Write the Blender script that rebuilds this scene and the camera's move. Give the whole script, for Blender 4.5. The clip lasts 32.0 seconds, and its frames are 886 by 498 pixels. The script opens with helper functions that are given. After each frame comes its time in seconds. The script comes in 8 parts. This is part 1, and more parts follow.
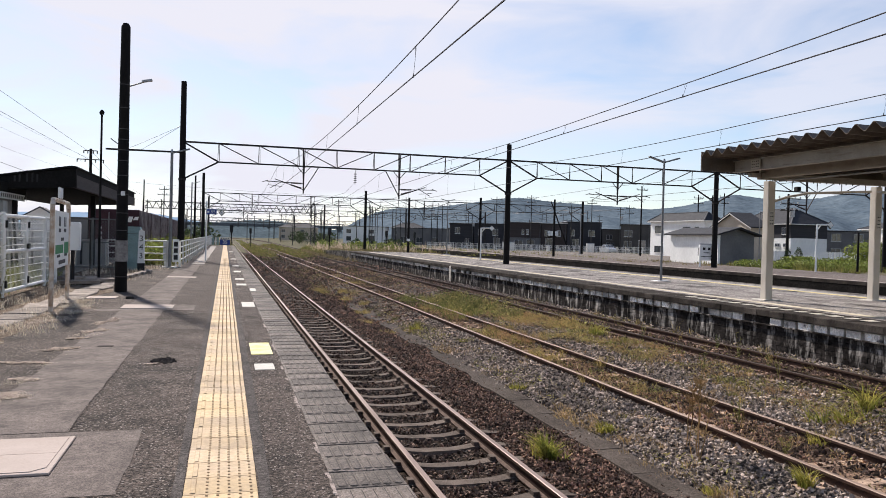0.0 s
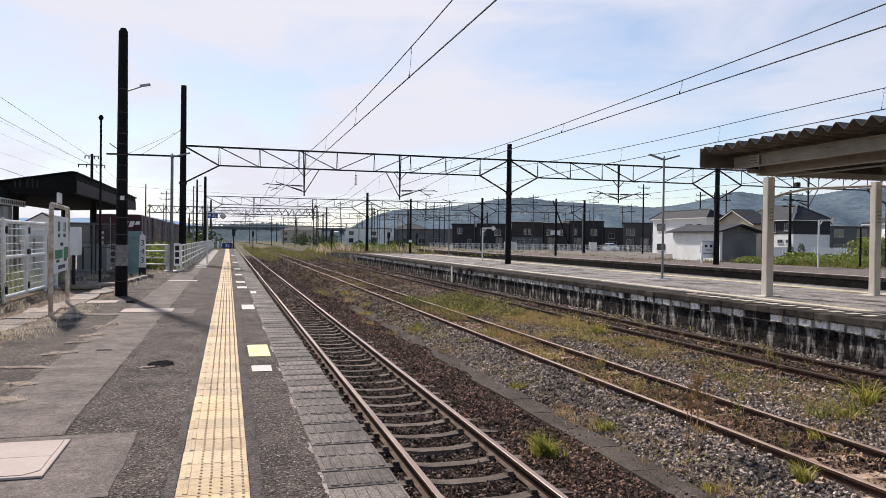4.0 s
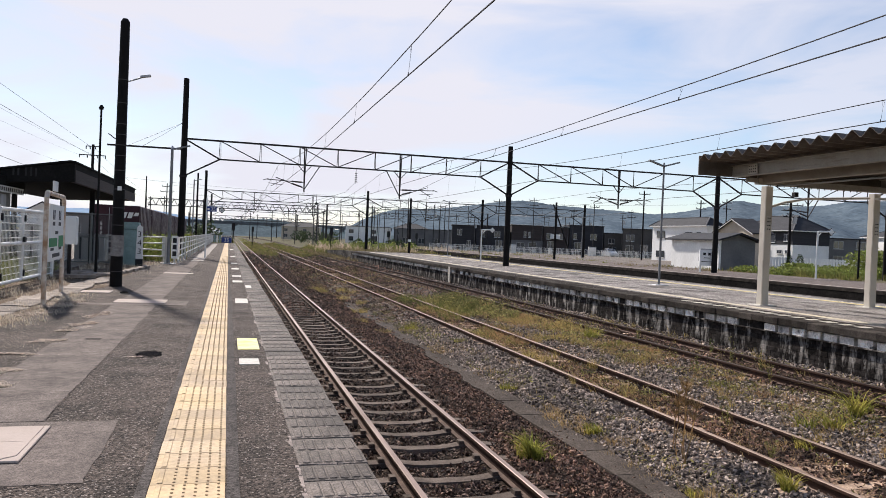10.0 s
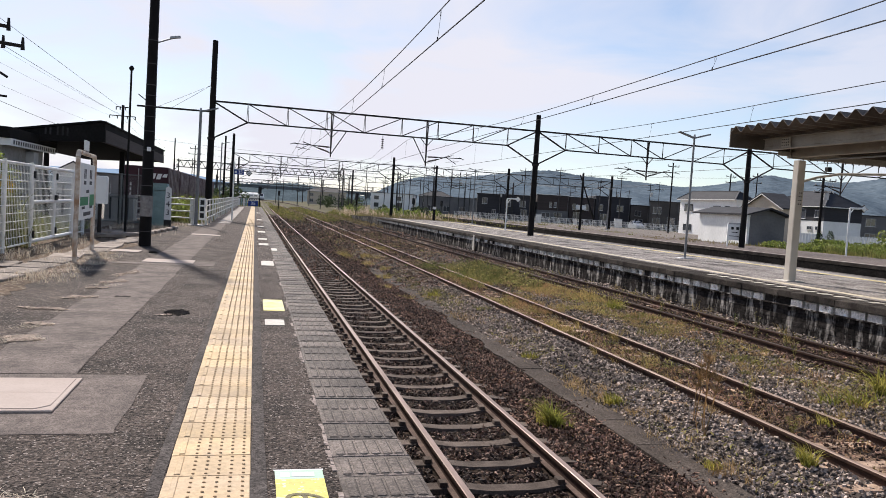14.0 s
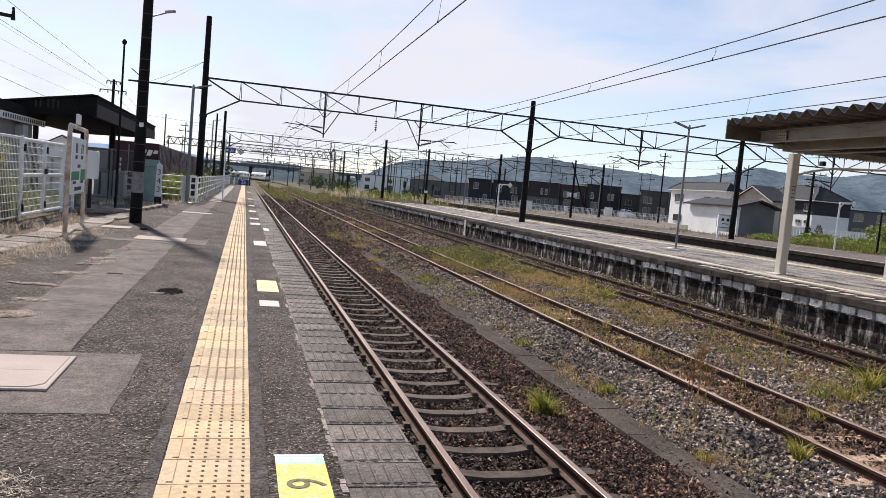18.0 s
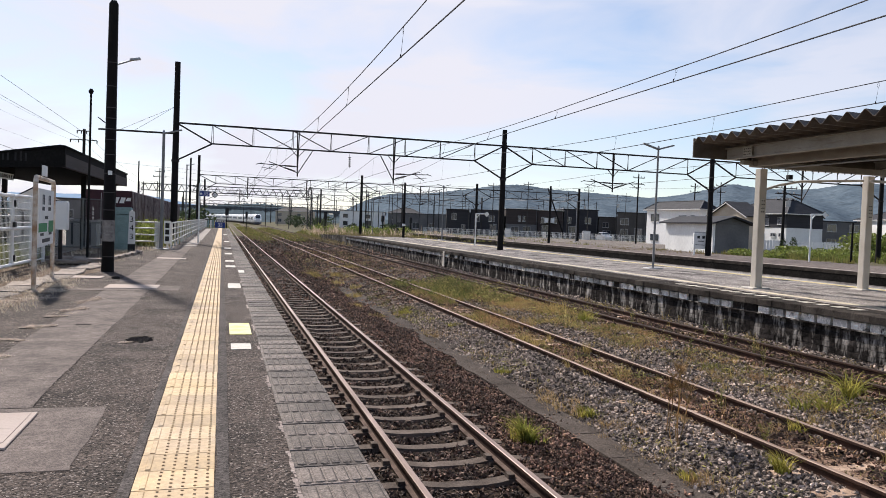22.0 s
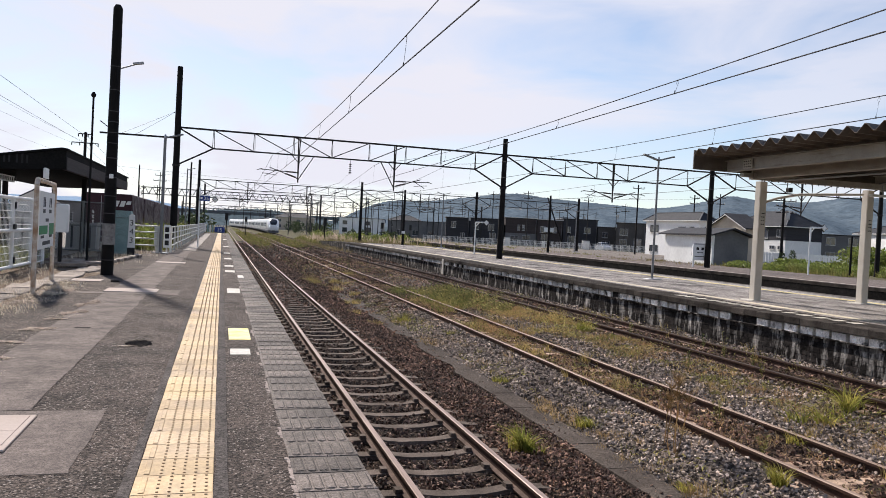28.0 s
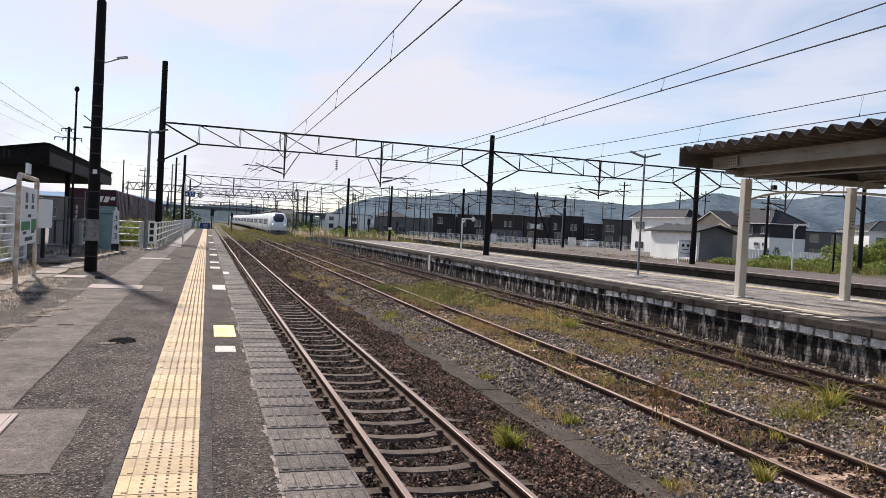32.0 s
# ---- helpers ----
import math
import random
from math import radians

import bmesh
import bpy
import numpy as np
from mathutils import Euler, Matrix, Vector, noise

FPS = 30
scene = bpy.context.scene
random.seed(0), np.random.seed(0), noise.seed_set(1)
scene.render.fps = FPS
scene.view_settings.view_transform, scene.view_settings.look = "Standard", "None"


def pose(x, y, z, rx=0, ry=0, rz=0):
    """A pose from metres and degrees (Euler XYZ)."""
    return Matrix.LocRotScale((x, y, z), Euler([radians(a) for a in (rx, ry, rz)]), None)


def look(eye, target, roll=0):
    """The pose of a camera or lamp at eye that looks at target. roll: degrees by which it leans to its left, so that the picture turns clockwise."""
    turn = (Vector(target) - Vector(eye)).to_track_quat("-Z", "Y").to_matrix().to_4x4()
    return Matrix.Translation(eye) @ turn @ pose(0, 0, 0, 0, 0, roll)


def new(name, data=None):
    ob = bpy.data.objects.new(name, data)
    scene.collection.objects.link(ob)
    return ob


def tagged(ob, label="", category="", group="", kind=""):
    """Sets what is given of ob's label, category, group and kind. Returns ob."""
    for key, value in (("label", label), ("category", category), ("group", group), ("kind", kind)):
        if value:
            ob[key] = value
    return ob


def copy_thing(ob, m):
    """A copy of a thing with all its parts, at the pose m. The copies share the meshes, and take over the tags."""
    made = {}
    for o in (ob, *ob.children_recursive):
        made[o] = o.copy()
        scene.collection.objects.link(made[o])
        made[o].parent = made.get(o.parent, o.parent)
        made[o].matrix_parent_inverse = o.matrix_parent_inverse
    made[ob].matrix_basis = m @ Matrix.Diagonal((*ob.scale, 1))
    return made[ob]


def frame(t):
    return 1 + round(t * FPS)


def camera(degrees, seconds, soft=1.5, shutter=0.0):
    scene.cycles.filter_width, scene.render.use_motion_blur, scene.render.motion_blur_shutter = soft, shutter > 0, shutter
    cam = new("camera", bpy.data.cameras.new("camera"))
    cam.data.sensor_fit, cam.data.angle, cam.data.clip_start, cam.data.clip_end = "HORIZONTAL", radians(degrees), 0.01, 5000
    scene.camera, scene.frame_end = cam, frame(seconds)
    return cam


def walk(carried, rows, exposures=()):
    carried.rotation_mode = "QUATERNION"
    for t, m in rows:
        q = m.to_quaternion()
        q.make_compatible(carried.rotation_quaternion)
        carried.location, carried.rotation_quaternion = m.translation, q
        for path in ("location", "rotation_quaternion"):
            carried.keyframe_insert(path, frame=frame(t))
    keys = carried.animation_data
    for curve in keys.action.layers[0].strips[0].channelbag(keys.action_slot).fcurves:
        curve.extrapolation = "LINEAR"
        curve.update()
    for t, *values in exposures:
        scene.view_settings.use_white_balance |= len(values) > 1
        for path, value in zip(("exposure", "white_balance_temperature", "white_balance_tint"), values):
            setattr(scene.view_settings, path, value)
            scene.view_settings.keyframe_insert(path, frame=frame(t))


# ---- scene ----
cam = camera(61.0, 32.0, soft=0.35)
PATH = [
    (0, (-0.087, -0.007, 1.447), (0.47, 1.914, 1.421), 1.5),
    (0.5, (-0.073, -0.023, 1.445), (0.473, 1.901, 1.422), 1.4),
    (1, (-0.01, -0.048, 1.441), (0.529, 1.878, 1.416), 1.1),
    (1.5, (0.018, -0.053, 1.444), (0.553, 1.874, 1.412), 1.0),
    (2, (0.016, -0.041, 1.442), (0.555, 1.884, 1.408), 0.7),
    (2.5, (0.008, -0.035, 1.445), (0.555, 1.889, 1.412), 0.7),
    (3, (-0.003, -0.031, 1.446), (0.549, 1.892, 1.417), 0.6),
    (3.5, (-0.005, -0.039, 1.448), (0.546, 1.883, 1.421), 0.5),
    (5.5, (-0.037, -0.024, 1.298), (0.486, 1.906, 1.322), 3.3),
    (6, (0.04, -0.034, 1.259), (0.544, 1.901, 1.316), 4.1),
    (6.5, (0.044, -0.031, 1.257), (0.527, 1.908, 1.332), 4.2),
    (7, (0.047, -0.034, 1.272), (0.513, 1.91, 1.341), 3.6),
    (7.5, (0.071, -0.05, 1.37), (0.528, 1.896, 1.413), 3.1),
    (8, (0.078, -0.051, 1.402), (0.54, 1.895, 1.41), 2.8),
    (8.5, (0.082, -0.039, 1.399), (0.565, 1.902, 1.379), 2.8),
    (9, (0.082, -0.049, 1.405), (0.591, 1.885, 1.377), 2.9),
    (9.5, (0.079, -0.043, 1.411), (0.613, 1.884, 1.387), 2.7),
    (10, (0.084, -0.058, 1.412), (0.634, 1.865, 1.39), 2.4),
    (10.5, (0.095, -0.057, 1.407), (0.652, 1.864, 1.383), 2.2),
    (11, (0.104, -0.066, 1.405), (0.659, 1.856, 1.373), 2.1),
    (11.5, (0.097, -0.064, 1.407), (0.642, 1.86, 1.367), 2.1),
    (12, (0.095, -0.06, 1.405), (0.627, 1.867, 1.355), 2.3),
    (12.5, (0.086, -0.062, 1.407), (0.604, 1.869, 1.342), 2.7),
    (13, (0.08, -0.063, 1.399), (0.585, 1.87, 1.315), 3.2),
    (13.5, (0.079, -0.061, 1.398), (0.576, 1.874, 1.298), 3.5),
    (14, (0.075, -0.067, 1.394), (0.566, 1.868, 1.284), 3.7),
    (14.5, (0.074, -0.068, 1.395), (0.562, 1.868, 1.281), 3.8),
    (16.5, (0.068, -0.063, 1.395), (0.562, 1.871, 1.264), 4.4),
    (17, (0.059, -0.029, 1.373), (0.563, 1.901, 1.231), 4.8),
    (17.5, (0.0, -0.002, 1.388), (0.514, 1.925, 1.235), 5.1),
    (18, (0.0, 0.019, 1.392), (0.521, 1.944, 1.242), 5.2),
    (18.5, (0.015, 0.024, 1.402), (0.536, 1.95, 1.26), 4.8),
    (19, (0.022, 0.032, 1.407), (0.546, 1.958, 1.283), 4.2),
    (19.5, (0.05, 0.023, 1.413), (0.582, 1.948, 1.309), 3.5),
    (20, (0.097, 0.016, 1.413), (0.647, 1.937, 1.331), 2.8),
    (20.5, (0.127, 0.003, 1.413), (0.694, 1.92, 1.344), 2.4),
    (21, (0.117, 0.01, 1.407), (0.694, 1.924, 1.345), 2.2),
    (21.5, (0.118, 0.0, 1.403), (0.694, 1.915, 1.34), 2.2),
    (22, (0.122, 0.005, 1.401), (0.687, 1.922, 1.338), 2.2),
    (22.5, (0.116, 0.002, 1.401), (0.671, 1.922, 1.339), 2.2),
    (23, (0.111, 0.007, 1.401), (0.661, 1.929, 1.341), 2.2),
    (23.5, (0.108, 0.01, 1.4), (0.66, 1.931, 1.343), 2.3),
    (24, (0.111, -0.004, 1.403), (0.666, 1.917, 1.347), 2.3),
    (24.5, (0.113, 0.0, 1.4), (0.671, 1.92, 1.346), 2.3),
    (25, (0.107, 0.006, 1.403), (0.667, 1.925, 1.352), 2.4),
    (25.5, (0.112, -0.008, 1.404), (0.671, 1.911, 1.355), 2.4),
    (27.5, (0.102, 0.001, 1.403), (0.674, 1.917, 1.361), 2.9),
    (28, (0.102, -0.002, 1.403), (0.669, 1.916, 1.361), 3.0),
    (28.5, (0.096, 0.011, 1.403), (0.658, 1.929, 1.358), 3.1),
    (29, (0.099, 0.011, 1.402), (0.659, 1.931, 1.352), 3.1),
    (29.5, (0.106, 0.014, 1.405), (0.668, 1.932, 1.35), 3.1),
    (30, (0.109, 0.012, 1.404), (0.677, 1.928, 1.347), 3.1),
    (30.5, (0.106, 0.025, 1.4), (0.683, 1.939, 1.344), 3.2),
    (31, (0.104, 0.012, 1.404), (0.69, 1.923, 1.349), 3.1),
    (31.5, (0.102, 0.017, 1.406), (0.697, 1.925, 1.354), 3.1),
    (32, (0.107, 0.016, 1.409), (0.708, 1.923, 1.359), 3.1),
]
walk(cam, [(t, look(eye, target, roll)) for t, eye, target, roll in PATH], exposures=[(0.0, 0.40, 6400.0, 12.5), (5.0, 0.34, 6400.0, 12.5), (8.0, 0.28, 6400.0, 12.5), (10.5, 0.38, 6400.0, 12.5), (14.0, 0.38, 6400.0, 12.5), (18.0, 0.40, 6400.0, 12.5), (32.0, 0.38, 6400.0, 12.5)])

# ---- light: low autumn sun ahead and to the left, thin high cloud ----
SUN_AZ, SUN_EL = radians(-16.5), radians(39.0)      # azimuth from +y towards +x
world = bpy.data.worlds.new("world")
scene.world = world
world.use_nodes = True
wn, wl = world.node_tree.nodes, world.node_tree.links
wn.clear()
w_out, w_bg = wn.new("ShaderNodeOutputWorld"), wn.new("ShaderNodeBackground")
w_sky = wn.new("ShaderNodeTexSky")
w_sky.sky_type, w_sky.sun_disc = "NISHITA", False
w_sky.sun_elevation, w_sky.sun_rotation = SUN_EL, SUN_AZ
w_sky.air_density, w_sky.dust_density, w_sky.ozone_density = 1.0, 0.25, 2.2
w_tc, w_map = wn.new("ShaderNodeTexCoord"), wn.new("ShaderNodeMapping")
w_map.inputs["Scale"].default_value = (1.5, 1.5, 6.0)
w_map.inputs["Rotation"].default_value = (0.12, 0.05, 0.5)
w_n = wn.new("ShaderNodeTexNoise")
w_n.inputs["Scale"].default_value, w_n.inputs["Detail"].default_value = 1.5, 9.0
w_n.inputs["Roughness"].default_value, w_n.inputs["Distortion"].default_value = 0.52, 0.5
w_r = wn.new("ShaderNodeMapRange")
w_r.inputs["From Min"].default_value, w_r.inputs["From Max"].default_value = 0.40, 0.60
w_r.inputs["To Min"].default_value, w_r.inputs["To Max"].default_value = 0.0, 0.74
w_mix = wn.new("ShaderNodeMix")
w_mix.data_type = "RGBA"
w_mix.inputs[7].default_value = (6.45, 6.45, 7.0, 1.0)
wl.new(w_tc.outputs["Generated"], w_map.inputs["Vector"])
wl.new(w_map.outputs["Vector"], w_n.inputs["Vector"])
wl.new(w_n.outputs["Fac"], w_r.inputs["Value"])
w_sep, w_up, w_mul = wn.new("ShaderNodeSeparateXYZ"), wn.new("ShaderNodeMapRange"), wn.new("ShaderNodeMath")
wl.new(w_tc.outputs["Generated"], w_sep.inputs["Vector"])
w_up.inputs["From Min"].default_value, w_up.inputs["From Max"].default_value = 0.33, 0.7     # cloud thinned towards the unseen zenith, added to cut the fill light
w_up.inputs["To Min"].default_value, w_up.inputs["To Max"].default_value = 1.0, 0.08
wl.new(w_sep.outputs["Z"], w_up.inputs["Value"])
w_mul.operation = "MULTIPLY"
w_dot, w_near, w_add = wn.new("ShaderNodeVectorMath"), wn.new("ShaderNodeMapRange"), wn.new("ShaderNodeMath")
w_dot.operation = "DOT_PRODUCT"                                  # the veil is whiter round the sun
w_dot.inputs[1].default_value = (math.sin(SUN_AZ) * math.cos(SUN_EL), math.cos(SUN_AZ) * math.cos(SUN_EL), math.sin(SUN_EL))
wl.new(w_tc.outputs["Generated"], w_dot.inputs[0])
w_near.inputs["From Min"].default_value, w_near.inputs["From Max"].default_value = 0.56, 0.94
w_near.inputs["To Min"].default_value, w_near.inputs["To Max"].default_value = 0.0, 0.58
wl.new(w_dot.outputs["Value"], w_near.inputs["Value"])
w_add.operation, w_add.use_clamp = "ADD", True
wl.new(w_r.outputs["Result"], w_add.inputs[0])
wl.new(w_near.outputs["Result"], w_add.inputs[1])
wl.new(w_add.outputs["Value"], w_mul.inputs[0])
wl.new(w_up.outputs["Result"], w_mul.inputs[1])
wl.new(w_mul.outputs["Value"], w_mix.inputs[0])
wl.new(w_sky.outputs["Color"], w_mix.inputs[6])
wl.new(w_mix.outputs[2], w_bg.inputs["Color"])
w_bg.inputs["Strength"].default_value = 0.1
wl.new(w_bg.outputs["Background"], w_out.inputs["Surface"])
sun = new("sun", bpy.data.lights.new("sun", "SUN"))
sun.data.energy, sun.data.angle, sun.data.color = 5.0, radians(2.8), (1.0, 0.93, 0.84)
sun_dir = Vector((math.sin(SUN_AZ) * math.cos(SUN_EL), math.cos(SUN_AZ) * math.cos(SUN_EL), math.sin(SUN_EL)))
sun.matrix_world = look(sun_dir * 50, (0, 0, 0))


# ---- materials ----
def mat(name, c1, c2=None, rough=0.8, metal=0.0, scale=3.0, fine=60.0, vary=0.5, bump=0.3, bump_scale=None, stretch=None,
        coords="Position", spots=None, island=0.0, spec=0.2, objrand=0.0, streak=None, through_light=0.0, cells=None):
    """A worn surface: two colours mixed by a coarse noise, a fine grain, relief; spots: (colour, scale, amount)."""
    m = bpy.data.materials.new(name)
    m.use_nodes = True
    n, l = m.node_tree.nodes, m.node_tree.links
    b = n["Principled BSDF"]
    b.inputs["Roughness"].default_value, b.inputs["Metallic"].default_value = rough, metal
    b.inputs["Specular IOR Level"].default_value = spec
    c2 = c2 or tuple(v * 0.7 for v in c1)
    if coords == "Position":
        src = n.new("ShaderNodeNewGeometry").outputs["Position"]
    else:
        src = n.new("ShaderNodeTexCoord").outputs["Object"]
    if stretch:
        mp = n.new("ShaderNodeMapping")
        mp.inputs["Scale"].default_value = stretch
        l.new(src, mp.inputs["Vector"])
        src = mp.outputs["Vector"]

    def noise_at(s, detail=4.0, rgh=0.6):
        t = n.new("ShaderNodeTexNoise")
        t.inputs["Scale"].default_value, t.inputs["Detail"].default_value, t.inputs["Roughness"].default_value = s, detail, rgh
        l.new(src, t.inputs["Vector"])
        return t.outputs["Fac"]

    def ramp(fac, a, z, lo=0.0, hi=1.0):
        r = n.new("ShaderNodeMapRange")
        r.inputs["From Min"].default_value, r.inputs["From Max"].default_value = a, z
        r.inputs["To Min"].default_value, r.inputs["To Max"].default_value = lo, hi
        l.new(fac, r.inputs["Value"])
        return r.outputs["Result"]

    def blend(fac, a, z, how="MIX"):
        x = n.new("ShaderNodeMix")
        x.data_type, x.blend_type = "RGBA", how
        if isinstance(fac, float):
            x.inputs[0].default_value = fac
        else:
            l.new(fac, x.inputs[0])
        for k, v in ((6, a), (7, z)):
            if isinstance(v, tuple):
                x.inputs[k].default_value = (*v[:3], 1.0)
            else:
                l.new(v, x.inputs[k])
        return x.outputs[2]

    col = blend(ramp(noise_at(scale), 0.35, 0.68), tuple(c1), tuple(c2))
    grain = noise_at(fine, 3.0, 0.7)
    g = n.new("ShaderNodeMapRange")
    g.inputs["From Min"].default_value, g.inputs["From Max"].default_value = 0.25, 0.75
    g.inputs["To Min"].default_value, g.inputs["To Max"].default_value = 1.0 - vary, 1.0 + vary
    l.new(grain, g.inputs["Value"])
    gc = n.new("ShaderNodeCombineColor")
    for k in range(3):
        l.new(g.outputs["Result"], gc.inputs[k])
    col = blend(1.0, col, gc.outputs["Color"], "MULTIPLY")
    lumps = None
    if cells:                                   # single grains of grit, each with its own tone and relief
        v = n.new("ShaderNodeTexVoronoi")
        v.inputs["Scale"].default_value = cells[0]
        wob, sc, sm = n.new("ShaderNodeTexNoise"), n.new("ShaderNodeVectorMath"), n.new("ShaderNodeVectorMath")
        wob.inputs["Scale"].default_value, wob.inputs["Detail"].default_value = cells[0] * 0.5, 2.0
        sc.operation, sc.inputs["Scale"].default_value = "SCALE", 1.1 / cells[0]
        l.new(src, wob.inputs["Vector"])
        l.new(wob.outputs["Color"], sc.inputs[0])
        l.new(src, sm.inputs[0])
        l.new(sc.outputs["Vector"], sm.inputs[1])
        l.new(sm.outputs["Vector"], v.inputs["Vector"])
        w = n.new("ShaderNodeSeparateColor")
        l.new(v.outputs["Color"], w.inputs["Color"])
        lumps = v.outputs["Distance"]
        cc = n.new("ShaderNodeCombineColor")
        for k in range(3):
            l.new(ramp(w.outputs[0], 0.0, 1.0, 1.0 - cells[1], 1.0 + cells[1] * 1.1), cc.inputs[k])
        col = blend(1.0, col, cc.outputs["Color"], "MULTIPLY")
    if spots:
        colour, sscale, amount = spots
        v = n.new("ShaderNodeTexVoronoi")
        v.inputs["Scale"].default_value = sscale
        l.new(src, v.inputs["Vector"])
        w = n.new("ShaderNodeSeparateColor")
        l.new(v.outputs["Color"], w.inputs["Color"])
        col = blend(ramp(w.outputs[0], 1.0 - amount, 1.0 - amount * 0.6), col, tuple(colour))
    if streak:
        colour, svec, lo, hi = streak
        mp2 = n.new("ShaderNodeMapping")
        mp2.inputs["Scale"].default_value = svec
        l.new(n.new("ShaderNodeNewGeometry").outputs["Position"], mp2.inputs["Vector"])
        t2 = n.new("ShaderNodeTexNoise")
        t2.inputs["Scale"].default_value, t2.inputs["Detail"].default_value, t2.inputs["Roughness"].default_value = 1.0, 5.0, 0.65
        l.new(mp2.outputs["Vector"], t2.inputs["Vector"])
        col = blend(ramp(t2.outputs["Fac"], lo, hi), col, tuple(colour))
    if island or objrand:
        if island:
            rnd = n.new("ShaderNodeNewGeometry").outputs["Random Per Island"]
        else:
            rnd = n.new("ShaderNodeObjectInfo").outputs["Random"]
        amt = island or objrand
        if island > 0.7:                        # a few bright pieces among many dark ones
            pw = n.new("ShaderNodeMath")
            pw.operation = "POWER"
            pw.inputs[1].default_value = 2.2
            l.new(rnd, pw.inputs[0])
            rnd = pw.outputs["Value"]
        r = ramp(rnd, 0.0, 1.0, 1.0 - amt, 1.0 + amt * (2.2 if island > 0.7 else 1.0))
        rc = n.new("ShaderNodeCombineColor")
        for k in range(3):
            l.new(r, rc.inputs[k])
        col = blend(1.0, col, rc.outputs["Color"], "MULTIPLY")
    l.new(col, b.inputs["Base Color"])
    if bump:
        bp = n.new("ShaderNodeBump")
        bp.inputs["Strength"].default_value, bp.inputs["Distance"].default_value = bump, 0.02
        if lumps is not None:
            mul = n.new("ShaderNodeMath")
            mul.operation = "MULTIPLY"
            l.new(ramp(lumps, 0.0, 0.8, 1.0, 0.0), mul.inputs[0])
            l.new(ramp(noise_at(cells[0] * 0.37, 3.0, 0.7), 0.3, 0.7), mul.inputs[1])
            l.new(mul.outputs["Value"], bp.inputs["Height"])
        else:
            l.new(noise_at(bump_scale or fine, 3.0, 0.6), bp.inputs["Height"])
        l.new(bp.outputs["Normal"], b.inputs["Normal"])
    if through_light:
        tr, mx = n.new("ShaderNodeBsdfTranslucent"), n.new("ShaderNodeMixShader")
        l.new(col, tr.inputs["Color"])
        mx.inputs["Fac"].default_value = through_light
        l.new(b.outputs["BSDF"], mx.inputs[1])
        l.new(tr.outputs["BSDF"], mx.inputs[2])
        l.new(mx.outputs["Shader"], n["Material Output"].inputs["Surface"])
    return m


ASPHALT = mat("asphalt_old", (0.108, 0.083, 0.069), (0.044, 0.0345, 0.029), 0.9, scale=1.6, fine=26, vary=0.5, bump=1.0, cells=(78.0, 0.8), spots=((0.34, 0.285, 0.25), 95.0, 0.07), spec=0.15,
               streak=((0.16, 0.131, 0.112), (0.7, 0.55, 1.0), 0.58, 0.84))
ISLETOP = mat("island_asphalt", (0.325, 0.294, 0.27), (0.17, 0.15, 0.137), 0.95, scale=0.9, fine=12, vary=0.4, bump=0.6, cells=(50.0, 0.5), spec=0.12, streak=((0.07, 0.062, 0.057), (1.1, 0.5, 1.0), 0.50, 0.62))
FADEDLINE = mat("faded_yellow_line", (0.66, 0.575, 0.42), (0.46, 0.395, 0.31), 0.85, scale=1.5, fine=40, vary=0.25, bump=0.1, streak=((0.22, 0.19, 0.165), (3.0, 0.8, 1.0), 0.55, 0.7))
PATCH = mat("asphalt_smooth", (0.19, 0.155, 0.136), (0.104, 0.086, 0.076), 0.93, scale=2.6, fine=14, vary=0.3, bump=0.25, cells=(130.0, 0.35), spec=0.12)
SEAM = mat("asphalt_seam_dark", (0.105, 0.09, 0.082), (0.06, 0.052, 0.048), 0.95, scale=2.5, fine=30, vary=0.4, bump=0.4, cells=(95.0, 0.5), spec=0.1)
MARKYELLOW = mat("mark_yellow_faded", (0.80, 0.68, 0.24), (0.80, 0.73, 0.48), 0.8, scale=5.0, fine=60, vary=0.12, bump=0.1)
LINEYELLOW = mat("worn_yellow_line", (0.72, 0.60, 0.26), (0.54, 0.45, 0.24), 0.85, scale=1.5, fine=40, vary=0.25, bump=0.1, streak=((0.26, 0.22, 0.17), (3.0, 0.8, 1.0), 0.58, 0.72))
SQUAREWHITE = mat("edge_mark_white", (0.74, 0.68, 0.58), (0.40, 0.36, 0.305), 0.8, scale=2.2, fine=40, vary=0.2, bump=0.1)
DIRT = mat("dusty_verge", (0.16, 0.115, 0.082), (0.085, 0.064, 0.05), 0.97, scale=1.6, fine=30, vary=0.6, bump=1.0, bump_scale=35, spots=((0.30, 0.25, 0.19), 30.0, 0.2), spec=0.05)
TACTILE = mat("tactile_yellow", (0.60, 0.435, 0.245), (0.545, 0.415, 0.285), 0.8, scale=1.3, fine=25, vary=0.2, bump=0.12, objrand=0.2, streak=((0.36, 0.28, 0.20), (3.0, 0.9, 1.0), 0.52, 0.74))
# dots darker than their tiles: shade of their near sides put into the colour
TACTDOT = mat("tactile_dot_shaded", (0.36, 0.255, 0.15), (0.45, 0.325, 0.19), 0.8, scale=3.0, fine=40, vary=0.2, bump=0.0)
COPING = mat("coping_concrete", (0.168, 0.136, 0.116), (0.068, 0.055, 0.047), 0.75, scale=2.6, fine=40, vary=0.45, bump=0.35, objrand=0.3, cells=(110.0, 0.3), spec=0.22)
# darker lines between the coping pads and dashes at their near ends
GROOVE = mat("groove_dark", (0.06, 0.053, 0.049), (0.09, 0.08, 0.074), 0.95, bump=0.0)
WHITEPAINT = mat("white_paint_worn", (0.62, 0.58, 0.52), (0.48, 0.44, 0.38), 0.75, scale=7.0, fine=60, vary=0.2, bump=0.1)
